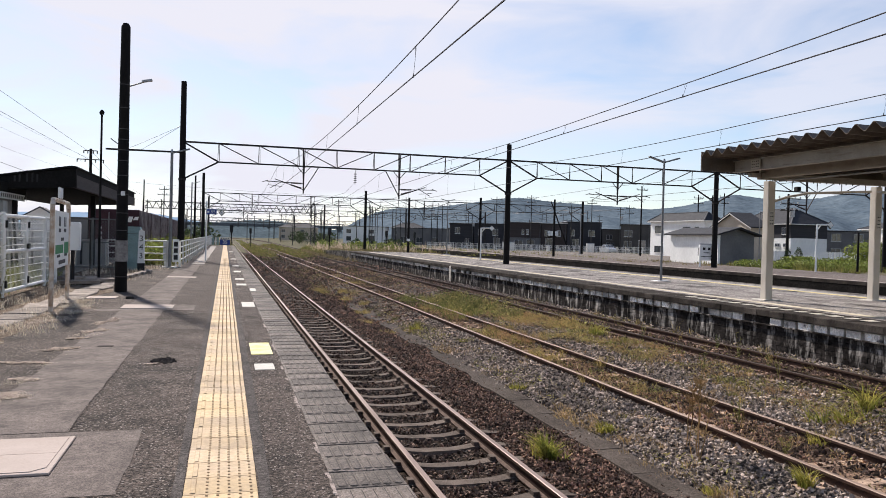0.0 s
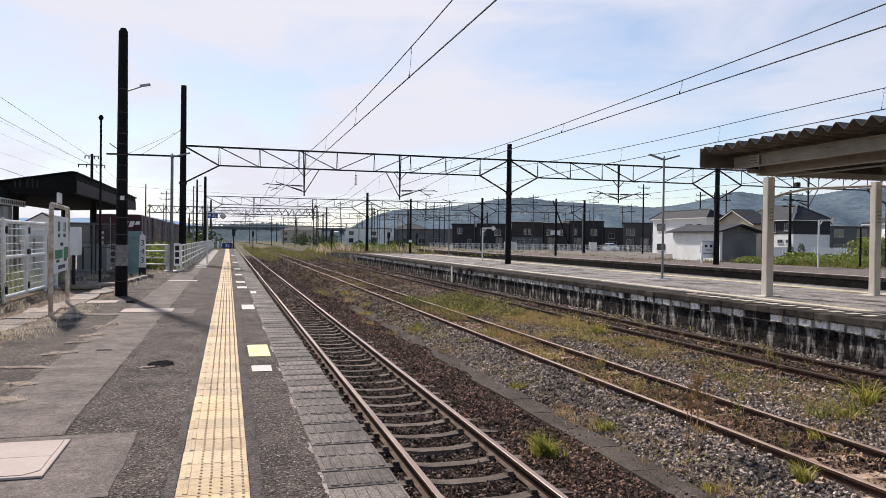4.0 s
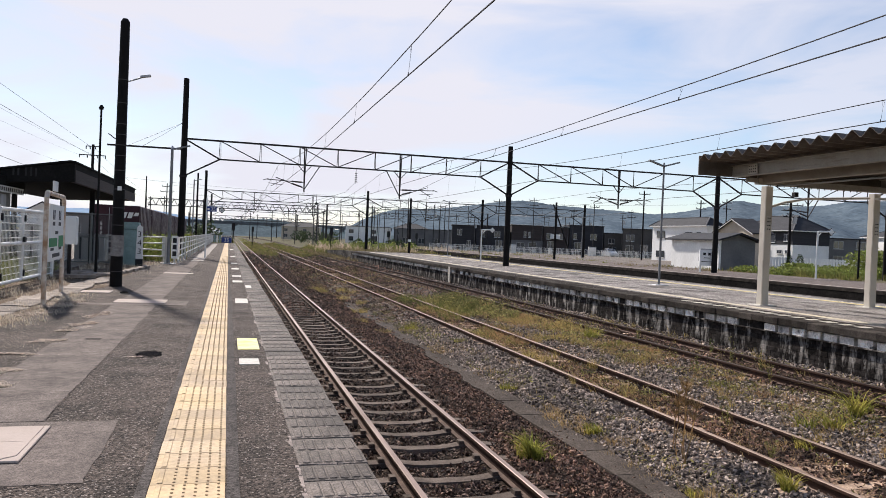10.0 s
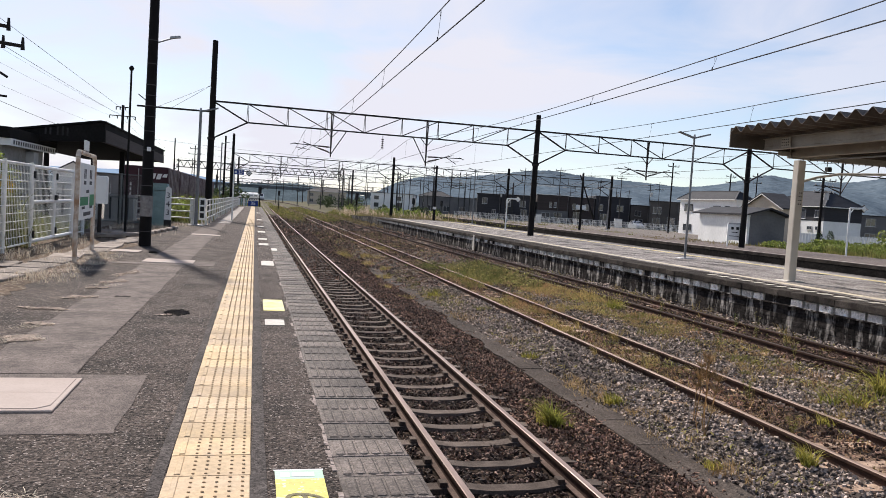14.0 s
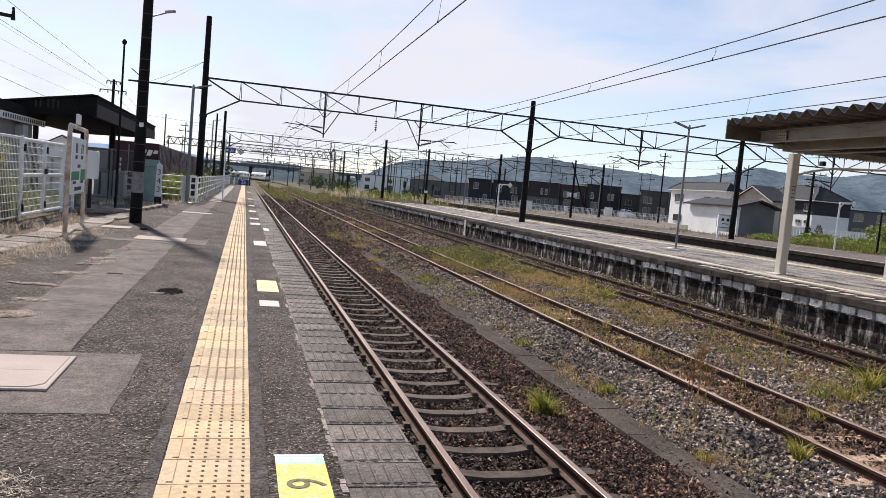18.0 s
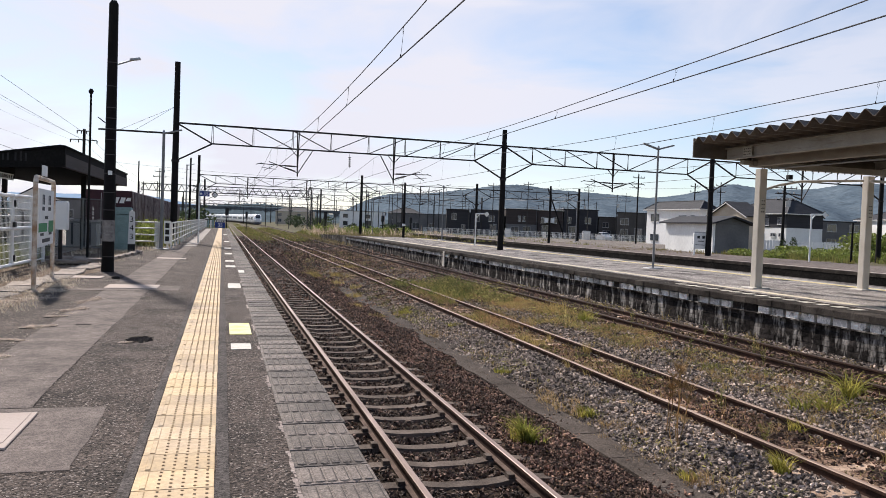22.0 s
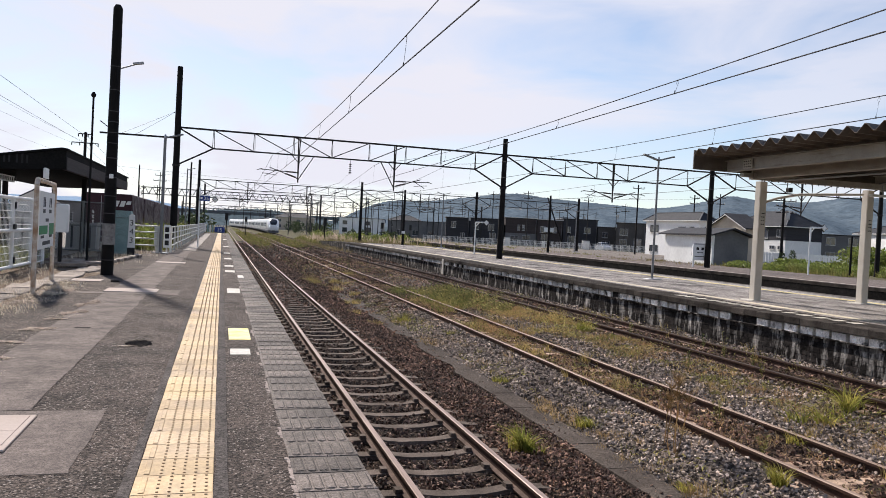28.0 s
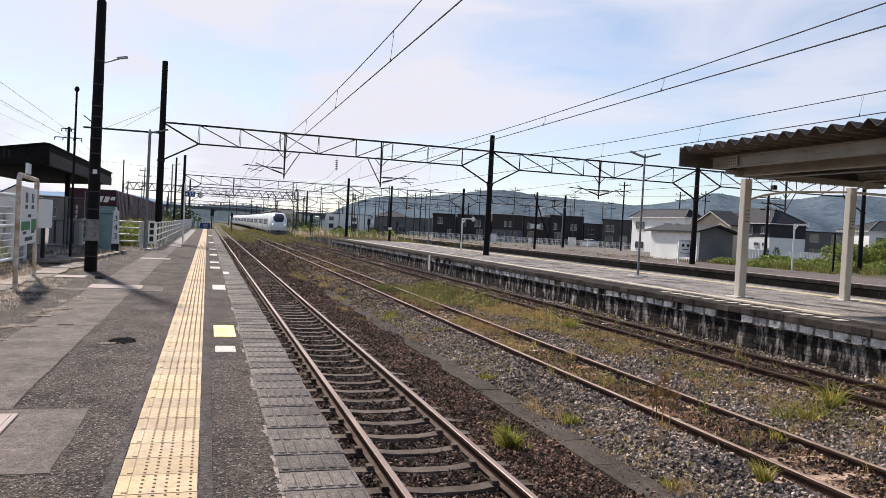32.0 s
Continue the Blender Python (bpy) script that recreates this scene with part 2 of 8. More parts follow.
CREAM = mat("cream_plate", (0.50, 0.415, 0.365), (0.44, 0.36, 0.31), 0.9, scale=2.0, fine=70, vary=0.08, bump=0.05, spec=0.1)
SLABTAN = mat("slab_tan", (0.33, 0.275, 0.23), (0.15, 0.12, 0.10), 0.9, scale=4.0, fine=40, vary=0.35, bump=0.4, objrand=0.25)
YELLOWPAINT = mat("yellow_paint", (0.72, 0.645, 0.17), (0.60, 0.53, 0.16), 0.65, scale=8.0, fine=50, vary=0.2, bump=0.1, spots=((0.66, 0.64, 0.45), 60.0, 0.12))
RAILSTEEL = mat("rail_rust", (0.070, 0.039, 0.028), (0.036, 0.021, 0.016), 0.9, 0.0, scale=6.0, fine=70, vary=0.3, bump=0.3, spec=0.15)
# paler upward faces of the rail foot: sunlight put into the colour
RAILFOOT = mat("rail_foot_sunlit", (0.15, 0.105, 0.086), (0.075, 0.052, 0.042), 0.9, scale=5.0, fine=60, vary=0.3, bump=0.2, spec=0.1)
RAILHEAD = mat("rail_head_polished", (0.34, 0.25, 0.212), (0.20, 0.143, 0.117), 0.5, 0.35, scale=2.0, fine=30, vary=0.15, bump=0.03, stretch=(6, 0.3, 6))
RAILDULL = mat("rail_head_dull", (0.066, 0.044, 0.034), (0.036, 0.025, 0.02), 0.8, 0.0, scale=2.0, fine=30, vary=0.2, bump=0.05, stretch=(6, 0.3, 6))
RAILMID = mat("rail_head_worn", (0.35, 0.25, 0.19), (0.18, 0.12, 0.088), 0.6, 0.15, scale=2.0, fine=30, vary=0.2, bump=0.05, stretch=(6, 0.3, 6))
SLEEPER = mat("sleeper_concrete", (0.165, 0.13, 0.108), (0.09, 0.07, 0.058), 0.95, scale=5.0, fine=60, vary=0.4, bump=0.4, objrand=0.25, spec=0.12)
SLEEPERWOOD = mat("sleeper_wood", (0.52, 0.37, 0.265), (0.20, 0.13, 0.09), 0.95, scale=4.0, fine=50, vary=0.4, bump=0.5, objrand=0.4)
STONEBROWN = mat("ballast_brown", (0.255, 0.150, 0.103), (0.082, 0.051, 0.038), 0.8, scale=1.4, fine=50, vary=0.45, bump=0.3, island=0.72, spec=0.2)
STONEDARK = mat("ballast_oily", (0.165, 0.104, 0.076), (0.052, 0.035, 0.027), 0.75, scale=1.4, fine=50, vary=0.45, bump=0.3, island=0.72, spec=0.25)
STONEGREY = mat("ballast_grey", (0.36, 0.288, 0.238), (0.15, 0.119, 0.098), 0.85, scale=0.7, fine=50, vary=0.4, bump=0.3, island=0.72, spec=0.15)
BEDBROWN = mat("trackbed_soil", (0.05, 0.034, 0.025), (0.022, 0.016, 0.012), 0.97, scale=1.1, fine=22, vary=0.7, bump=1.0, bump_scale=26, cells=(24.0, 0.8), spec=0.05)
BEDGREY = mat("trackbed_grit", (0.135, 0.108, 0.09), (0.06, 0.048, 0.04), 0.97, scale=1.6, fine=22, vary=0.6, bump=1.0, bump_scale=30, cells=(32.0, 0.8), spec=0.05)
GROUND = mat("ground_soil", (0.12, 0.10, 0.062), (0.08, 0.08, 0.038), 0.97, scale=0.25, fine=6, vary=0.6, bump=0.8, bump_scale=8, spec=0.08)
DUCT = mat("duct_concrete", (0.092, 0.068, 0.054), (0.04, 0.03, 0.024), 0.95, scale=3.2, fine=20, vary=0.6, bump=0.6, objrand=0.3, cells=(60.0, 0.5), spec=0.1)
POLEDARK = mat("pole_dark", (0.0125, 0.011, 0.011), (0.008, 0.0073, 0.0075), 0.8, scale=4.0, fine=40, vary=0.4, bump=0.3, spec=0.15)
STEELDARK = mat("steel_dark", (0.030, 0.0255, 0.025), (0.018, 0.0152, 0.015), 0.7, 0.1, scale=4.0, fine=40, vary=0.3, bump=0.15)
# plain grey near by; on far gantries and poles the paleness is painted haze
STEELGREY = mat("steel_grey_far_haze", (0.085, 0.08, 0.08), (0.05, 0.047, 0.048), 0.7, 0.2, scale=1.0, fine=8, vary=0.3, bump=0.1)
POLEGREY = mat("pole_grey_far_haze", (0.05, 0.047, 0.047), (0.03, 0.028, 0.028), 0.85, scale=1.0, fine=8, vary=0.3, bump=0.1)
GALV = mat("galvanised", (0.42, 0.42, 0.43), (0.33, 0.33, 0.34), 0.55, 0.35, scale=4.0, fine=50, vary=0.12, bump=0.08)
WIRE = mat("wire", (0.05, 0.045, 0.045), (0.03, 0.03, 0.03), 0.5, 0.6, bump=0.0)
RAILWHITE = mat("fence_white", (0.74, 0.73, 0.70), (0.60, 0.57, 0.52), 0.55, scale=3.0, fine=40, vary=0.1, bump=0.08)
MESHWHITE = mat("mesh_white", (0.84, 0.83, 0.80), (0.70, 0.68, 0.64), 0.5, 0.0, scale=2.0, fine=30, vary=0.1, bump=0.0)
RUSTWHITE = mat("rusty_white_pipe", (0.70, 0.63, 0.54), (0.36, 0.22, 0.13), 0.6, scale=6.0, fine=30, vary=0.15, bump=0.15)
POSTCREAM = mat("canopy_post_paint", (0.58, 0.53, 0.46), (0.52, 0.47, 0.40), 0.55, scale=1.5, fine=40, vary=0.07, bump=0.08)
BEAM = mat("canopy_beam_paint", (0.45, 0.415, 0.37), (0.35, 0.31, 0.265), 0.6, scale=1.5, fine=40, vary=0.15, bump=0.1, streak=((0.20, 0.165, 0.135), (2.0, 0.7, 9.0), 0.58, 0.75))
ROOFSHEET = mat("canopy_sheet", (0.165, 0.135, 0.108), (0.105, 0.084, 0.066), 0.6, 0.1, scale=2.0, fine=30, vary=0.2, bump=0.1)
WALLSTONE = mat("platform_wall_stone", (0.042, 0.036, 0.033), (0.010, 0.009, 0.0085), 0.97, scale=2.6, fine=14, vary=0.7, bump=1.0, bump_scale=14, objrand=0.35,
                streak=((0.50, 0.462, 0.42), (1.0, 4.2, 1.1), 0.51, 0.70), spec=0.04)
WALLDARK = mat("far_wall_dark", (0.022, 0.0195, 0.018), (0.009, 0.0085, 0.008), 0.97, scale=1.2, fine=8, vary=0.6, bump=0.6, bump_scale=8, spec=0.04)
WALLSTAIN = mat("platform_wall_lime", (0.92, 0.87, 0.81), (0.52, 0.475, 0.43), 0.95, scale=4.0, fine=25, vary=0.4, bump=0.5, objrand=0.4, spec=0.05, streak=((0.055, 0.048, 0.043), (1.0, 3.6, 2.6), 0.55, 0.66))
EDGEDARK = mat("edge_stone_dark", (0.078, 0.066, 0.057), (0.024, 0.0205, 0.018), 0.95, scale=1.8, fine=35, vary=0.5, bump=0.6, objrand=0.35, spec=0.05)
GRASSGREEN = mat("grass_green", (0.125, 0.145, 0.042), (0.23, 0.195, 0.065), 0.7, scale=0.8, fine=9, vary=0.35, bump=0.0, island=0.5, through_light=0.45)
GRASSGOLD = mat("grass_gold", (0.48, 0.345, 0.14), (0.31, 0.255, 0.095), 0.75, scale=1.1, fine=9, vary=0.35, bump=0.0, island=0.5, through_light=0.45)
GRASSFRESH = mat("grass_fresh", (0.118, 0.142, 0.046), (0.265, 0.22, 0.078), 0.75, scale=1.2, fine=9, vary=0.4, bump=0.0, island=0.6, through_light=0.5)
SIGNGREY = mat("sign_grey_ink", (0.035, 0.035, 0.04), (0.06, 0.06, 0.065), 0.6, bump=0.0)
TUFTGREEN = mat("tuft_green", (0.17, 0.195, 0.038), (0.42, 0.345, 0.085), 0.6, scale=3.5, fine=9, vary=0.3, bump=0.0, island=0.55, through_light=0.5)
GRASSDRY = mat("grass_dry", (0.52, 0.37, 0.19), (0.34, 0.23, 0.115), 0.8, scale=0.9, fine=9, vary=0.35, bump=0.0, island=0.4, through_light=0.4)
GRASSRUST = mat("grass_rust", (0.46, 0.28, 0.145), (0.26, 0.17, 0.09), 0.8, scale=1.3, fine=9, vary=0.35, bump=0.0, island=0.5, through_light=0.4)
STRAWPALE = mat("straw_pale", (0.76, 0.66, 0.53), (0.60, 0.50, 0.38), 0.85, scale=3.0, fine=20, vary=0.25, bump=0.0, island=0.3, through_light=0.2)
PAMPAS = mat("pampas_plume", (0.62, 0.49, 0.38), (0.46, 0.35, 0.26), 0.8, scale=0.9, fine=9, vary=0.2, bump=0.0, island=0.25, through_light=0.45)
FIELDDRY = mat("field_dry_grass", (0.25, 0.19, 0.105), (0.15, 0.13, 0.06), 0.8, scale=0.25, fine=2, vary=0.35, bump=0.0, island=0.4, through_light=0.35)
STRAWGREEN = mat("straw_green", (0.26, 0.265, 0.125), (0.19, 0.20, 0.085), 0.75, scale=1.1, fine=9, vary=0.3, bump=0.0, island=0.5, through_light=0.5)
LEAF = mat("leaf_green", (0.15, 0.20, 0.045), (0.23, 0.245, 0.065), 0.55, scale=0.6, fine=9, vary=0.3, bump=0.0, island=0.5, through_light=0.45)
LEAFDARK = mat("leaf_dark", (0.05, 0.075, 0.035), (0.07, 0.085, 0.04), 0.65, scale=0.6, fine=9, vary=0.3, bump=0.0, island=0.45, through_light=0.25)
YELLOWFLOWER = mat("goldenrod", (0.65, 0.45, 0.03), (0.55, 0.36, 0.03), 0.7, bump=0.0, island=0.3)
# bluish hills and far trees: distance haze put into the base colour
FOREST = mat("forest_hills_hazed", (0.135, 0.168, 0.195), (0.092, 0.122, 0.150), 1.0, scale=0.02, fine=0.07, vary=0.35, bump=0.35, bump_scale=0.05, spec=0.0)
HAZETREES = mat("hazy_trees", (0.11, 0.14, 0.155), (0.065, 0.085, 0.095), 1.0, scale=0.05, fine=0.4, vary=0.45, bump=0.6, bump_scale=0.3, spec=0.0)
WEEDOLIVE = mat("weed_olive", (0.27, 0.265, 0.085), (0.32, 0.245, 0.115), 0.8, scale=1.7, fine=9, vary=0.4, bump=0.0, island=0.7, through_light=0.45)
WEEDDARK = mat("weed_dark", (0.085, 0.10, 0.036), (0.16, 0.135, 0.055), 0.8, scale=1.7, fine=9, vary=0.4, bump=0.0, island=0.6, through_light=0.4)
WEEDRUST = mat("weed_rust", (0.36, 0.215, 0.115), (0.25, 0.175, 0.085), 0.8, scale=1.2, fine=9, vary=0.4, bump=0.0, island=0.7, through_light=0.35)
SIDINGDIRT = mat("siding_litter", (0.20, 0.13, 0.088), (0.065, 0.044, 0.032), 0.95, scale=2.4, fine=30, vary=0.6, bump=1.0, bump_scale=30, cells=(40.0, 0.8), spec=0.05, streak=((0.52, 0.37, 0.26), (2.2, 1.6, 1.0), 0.56, 0.68))
DUCTSOIL = mat("duct_soil", (0.108, 0.087, 0.072), (0.058, 0.046, 0.038), 0.95, scale=1.2, fine=30, vary=0.4, bump=0.5, cells=(80.0, 0.4), spec=0.08)
BUILDGREY = mat("building_wall_grey", (0.30, 0.295, 0.29), (0.22, 0.215, 0.21), 0.85, scale=1.0, fine=12, vary=0.2, bump=0.2)
YARD = mat("yard_gravel", (0.42, 0.375, 0.33), (0.30, 0.265, 0.23), 0.95, scale=0.6, fine=20, vary=0.35, bump=0.5, cells=(30.0, 0.35), spec=0.08)
VERGE = mat("verge_gravel", (0.23, 0.20, 0.175), (0.13, 0.112, 0.095), 0.95, scale=0.4, fine=6, vary=0.4, bump=0.5, cells=(12.0, 0.4), spec=0.08)
PALESTRIP = mat("pale_concrete_strip", (0.42, 0.375, 0.335), (0.27, 0.24, 0.215), 0.92, scale=0.9, fine=12, vary=0.25, bump=0.3, spec=0.1)
DUST = mat("pale_dust", (0.52, 0.42, 0.345), (0.36, 0.285, 0.235), 0.97, scale=5.0, fine=40, vary=0.6, bump=0.5, cells=(70.0, 0.6), spec=0.05)
LAMPGREY = mat("lamp_post_grey", (0.24, 0.24, 0.24), (0.17, 0.17, 0.172), 0.7, 0.1, scale=4.0, fine=50, vary=0.12, bump=0.08)
CHAINGREY = mat("chain_link_grey", (0.20, 0.215, 0.215), (0.14, 0.15, 0.15), 0.6, 0.2, bump=0.05)
HOLE = mat("hole_dark", (0.042, 0.036, 0.033), (0.065, 0.056, 0.051), 0.98, bump=0.6, spec=0.05)
# concrete with a blue-grey tint of distance haze put into the colour
OVERPASS = mat("overpass_concrete_hazed", (0.15, 0.17, 0.19), (0.12, 0.135, 0.15), 0.9, scale=0.3, fine=1.0, vary=0.1, bump=0.0)
# pale blue is distance haze put into the mountain's colour
HAZEHILL = mat("far_mountain", (0.28, 0.38, 0.50), (0.25, 0.35, 0.47), 1.0, scale=0.006, fine=0.02, vary=0.08, bump=0.0, spec=0.0)
GLASS = mat("window_glass", (0.035, 0.04, 0.05), (0.05, 0.055, 0.065), 0.08, 0.0, bump=0.0, vary=0.1, spec=0.8)
SIDINGDARK = mat("siding_charcoal", (0.045, 0.044, 0.05), (0.035, 0.034, 0.04), 0.75, scale=0.6, fine=6, vary=0.18, bump=0.3, bump_scale=9, stretch=(0.3, 0.3, 6))
SIDINGBROWN = mat("siding_brown", (0.062, 0.048, 0.046), (0.045, 0.036, 0.035), 0.75, scale=0.6, fine=6, vary=0.18, bump=0.3, stretch=(0.3, 0.3, 6))
SIDINGTAUPE = mat("siding_taupe", (0.098, 0.09, 0.086), (0.072, 0.066, 0.064), 0.8, scale=0.5, fine=6, vary=0.15, bump=0.2)
SIDINGGREY = mat("siding_grey", (0.17, 0.165, 0.165), (0.12, 0.118, 0.12), 0.8, scale=0.5, fine=6, vary=0.12, bump=0.2)
SLEEVE = mat("pole_sleeve", (0.27, 0.26, 0.25), (0.14, 0.13, 0.125), 0.85, scale=7.0, fine=30, vary=0.3, bump=0.2)
EAVEWALL = mat("building_wall_pale", (0.66, 0.65, 0.63), (0.52, 0.51, 0.49), 0.85, scale=1.0, fine=12, vary=0.15, bump=0.2)
SIDINGWHITE = mat("siding_white", (0.84, 0.83, 0.81), (0.76, 0.75, 0.73), 0.7, scale=0.5, fine=5, vary=0.08, bump=0.2)
SIDINGBEIGE = mat("siding_beige", (0.48, 0.42, 0.34), (0.42, 0.36, 0.29), 0.8, scale=0.5, fine=5, vary=0.1, bump=0.2)
ROOFDARK = mat("roof_slate", (0.045, 0.045, 0.05), (0.03, 0.03, 0.034), 0.8, scale=0.7, fine=5, vary=0.25, bump=0.4, stretch=(1, 1, 5))
SHEDWALL = mat("shed_plaster", (0.86, 0.85, 0.82), (0.74, 0.73, 0.70), 0.85, scale=0.6, fine=8, vary=0.1, bump=0.2, stretch=(1, 1, 0.4))
TRIM = mat("white_trim", (0.7, 0.69, 0.66), (0.62, 0.6, 0.57), 0.6, bump=0.0, vary=0.05)
CONTAINER = mat("container_maroon", (0.06, 0.026, 0.034), (0.042, 0.02, 0.025), 0.6, scale=1.5, fine=20, vary=0.2, bump=0.15)
CONTRIB = mat("container_rib", (0.26, 0.21, 0.21), (0.09, 0.06, 0.062), 0.6, scale=2.5, fine=20, vary=0.2, bump=0.1)
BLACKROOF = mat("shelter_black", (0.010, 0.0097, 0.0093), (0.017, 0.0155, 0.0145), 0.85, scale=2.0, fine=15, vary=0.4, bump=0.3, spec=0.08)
# darker copy of the roof black: shade of the underside put into the colour
SOFFIT = mat("shelter_soffit_shaded", (0.004, 0.0039, 0.0037), (0.0065, 0.006, 0.0056), 0.9, scale=2.0, fine=15, vary=0.4, bump=0.3, spec=0.03)
SIGNBLUE = mat("sign_blue", (0.03, 0.06, 0.25), (0.03, 0.05, 0.2), 0.5, bump=0.0, vary=0.05)
SIGNWHITE = mat("sign_white", (0.78, 0.78, 0.76), (0.72, 0.72, 0.7), 0.5, bump=0.0, vary=0.04)
SIGNGREEN = mat("sign_green", (0.03, 0.24, 0.09), (0.03, 0.2, 0.08), 0.5, bump=0.0, vary=0.05)
MINT = mat("sign_mint", (0.50, 0.68, 0.52), (0.42, 0.6, 0.46), 0.5, bump=0.0, vary=0.1, fine=30)
INK = mat("ink_black", (0.02, 0.02, 0.022), (0.03, 0.03, 0.03), 0.6, bump=0.0)
MORTAR = mat("crumbling_mortar", (0.42, 0.345, 0.305), (0.25, 0.205, 0.18), 0.92, scale=9.0, fine=60, vary=0.35, bump=0.5, spec=0.1)
INKWORN = mat("ink_worn_olive", (0.10, 0.085, 0.045), (0.24, 0.21, 0.09), 0.7, scale=30.0, fine=90, vary=0.3, bump=0.0)
TEAL = mat("panel_teal", (0.24, 0.34, 0.34), (0.18, 0.27, 0.27), 0.6, bump=0.1)
GREYBOX = mat("cabinet_grey", (0.48, 0.48, 0.48), (0.40, 0.40, 0.40), 0.6, bump=0.05, vary=0.06)
TRAINWHITE = mat("train_white", (0.78, 0.78, 0.79), (0.72, 0.72, 0.74), 0.3, coords="Object", bump=0.0, vary=0.03)
TRAINGREY = mat("train_underframe", (0.07, 0.07, 0.075), (0.045, 0.045, 0.05), 0.7, coords="Object", bump=0.1)
TRAINSKIRT = mat("train_skirt_grey", (0.13, 0.13, 0.15), (0.10, 0.10, 0.115), 0.4, coords="Object", bump=0.0, vary=0.05)
# grey base colour stands for pale sky reflected in the side windows
TRAINPANE = mat("train_side_pane_reflection", (0.17, 0.175, 0.185), (0.12, 0.125, 0.135), 0.15, coords="Object", bump=0.0, spec=0.8)
TRAINGLASS = mat("train_glass", (0.02, 0.022, 0.028), (0.03, 0.03, 0.035), 0.15, coords="Object", bump=0.0, spec=0.4)
CARSILVER = mat("car_silver", (0.55, 0.57, 0.60), (0.5, 0.52, 0.55), 0.3, 0.4, bump=0.0, vary=0.03)
LAMPGLOW = bpy.data.materials.new("headlight")
LAMPGLOW.use_nodes = True
LAMPGLOW.node_tree.nodes["Principled BSDF"].inputs["Emission Color"].default_value = (1, 0.97, 0.9, 1)
LAMPGLOW.node_tree.nodes["Principled BSDF"].inputs["Emission Strength"].default_value = 0.9


# ---- mesh helpers ----
class Shape:
    """Collects simple solids into one mesh."""

    def __init__(self):
        self.v, self.f = [], []

    def add(self, verts, faces):
        k = len(self.v)
        self.v.extend(tuple(p) for p in verts)
        self.f.extend(tuple(i + k for i in q) for q in faces)
        return self

    def box(self, x0, x1, y0, y1, z0, z1):
        return self.add([(x0, y0, z0), (x1, y0, z0), (x1, y1, z0), (x0, y1, z0), (x0, y0, z1), (x1, y0, z1), (x1, y1, z1), (x0, y1, z1)],
                        [(3, 2, 1, 0), (4, 5, 6, 7), (0, 1, 5, 4), (1, 2, 6, 5), (2, 3, 7, 6), (3, 0, 4, 7)])

    def slab(self, x0, x1, y0, y1, z0, z1, c=0.01):
        """A box with its top edges chamfered."""
        v = [(x0, y0, z0), (x1, y0, z0), (x1, y1, z0), (x0, y1, z0)]
        v += [(x, y, z1 - c) for x, y, _ in v[:4]]
        v += [(x0 + c, y0 + c, z1), (x1 - c, y0 + c, z1), (x1 - c, y1 - c, z1), (x0 + c, y1 - c, z1)]
        f = [(3, 2, 1, 0), (8, 9, 10, 11)]
        for a in range(4):
            b = (a + 1) % 4
            f += [(a, b, b + 4, a + 4), (a + 4, b + 4, b + 8, a + 8)]
        return self.add(v, f)

    def rod(self, p, q, r, r2=None, n=8, cap=True):
        p, q = Vector(p), Vector(q)
        r2 = r if r2 is None else r2
        d = (q - p).normalized()
        u = d.cross(Vector((0, 0, 1)) if abs(d.z) < 0.95 else Vector((0, 1, 0))).normalized()
        w = u.cross(d)
        v = []
        for c, rr in ((p, r), (q, r2)):
            v += [c + (u * math.cos(2 * math.pi * k / n) + w * math.sin(2 * math.pi * k / n)) * rr for k in range(n)]
        f = [(k, (k + 1) % n, n + (k + 1) % n, n + k) for k in range(n)]
        if cap:
            f += [tuple(range(n - 1, -1, -1)), tuple(range(n, 2 * n))]
        return self.add(v, f)

    def bar(self, p, q, w, h, up=(0, 0, 1)):
        """A square bar from p to q."""
        p, q = Vector(p), Vector(q)
        d = (q - p).normalized()
        up = Vector(up) if abs(d.dot(Vector(up))) < 0.98 else Vector((0, 1, 0))
        u = d.cross(up).normalized() * w / 2
        t = u.cross(d).normalized() * h / 2
        v = [c + a for c in (p, q) for a in (-u - t, u - t, u + t, -u + t)]
        return self.add(v, [(3, 2, 1, 0), (4, 5, 6, 7), (0, 1, 5, 4), (1, 2, 6, 5), (2, 3, 7, 6), (3, 0, 4, 7)])

    def prism(self, outline, axis, a, b):
        """Extrudes an outline (pairs) along an axis from a to b."""
        def at(s, p, q):
            return {"x": (s, p, q), "y": (p, s, q), "z": (p, q, s)}[axis]
        n = len(outline)
        v = [at(s, p, q) for s in (a, b) for p, q in outline]
        f = [(k, (k + 1) % n, n + (k + 1) % n, n + k) for k in range(n)]
        f += [tuple(range(n - 1, -1, -1)), tuple(range(n, 2 * n))]
        return self.add(v, f)

    def tube(self, pts, r, n=5):
        """One unbroken round wire through the points."""
        pts, v, f = [Vector(p) for p in pts], [], []
        for i, p in enumerate(pts):
            d = (pts[min(i + 1, len(pts) - 1)] - pts[max(i - 1, 0)]).normalized()
            u = d.cross(Vector((0, 0, 1))).normalized()
            w = u.cross(d)
            v += [p + (u * math.cos(2 * math.pi * k / n) + w * math.sin(2 * math.pi * k / n)) * r for k in range(n)]
        for i in range(len(pts) - 1):
            f += [(i * n + k, i * n + (k + 1) % n, (i + 1) * n + (k + 1) % n, (i + 1) * n + k) for k in range(n)]
        return self.add(v, f)

    def ribbed(self, p, q, r, r2, ribs, n=8):
        """One turned body from p to q whose radius swings between r and r2."""
        p, q = Vector(p), Vector(q)
        d = (q - p).normalized()
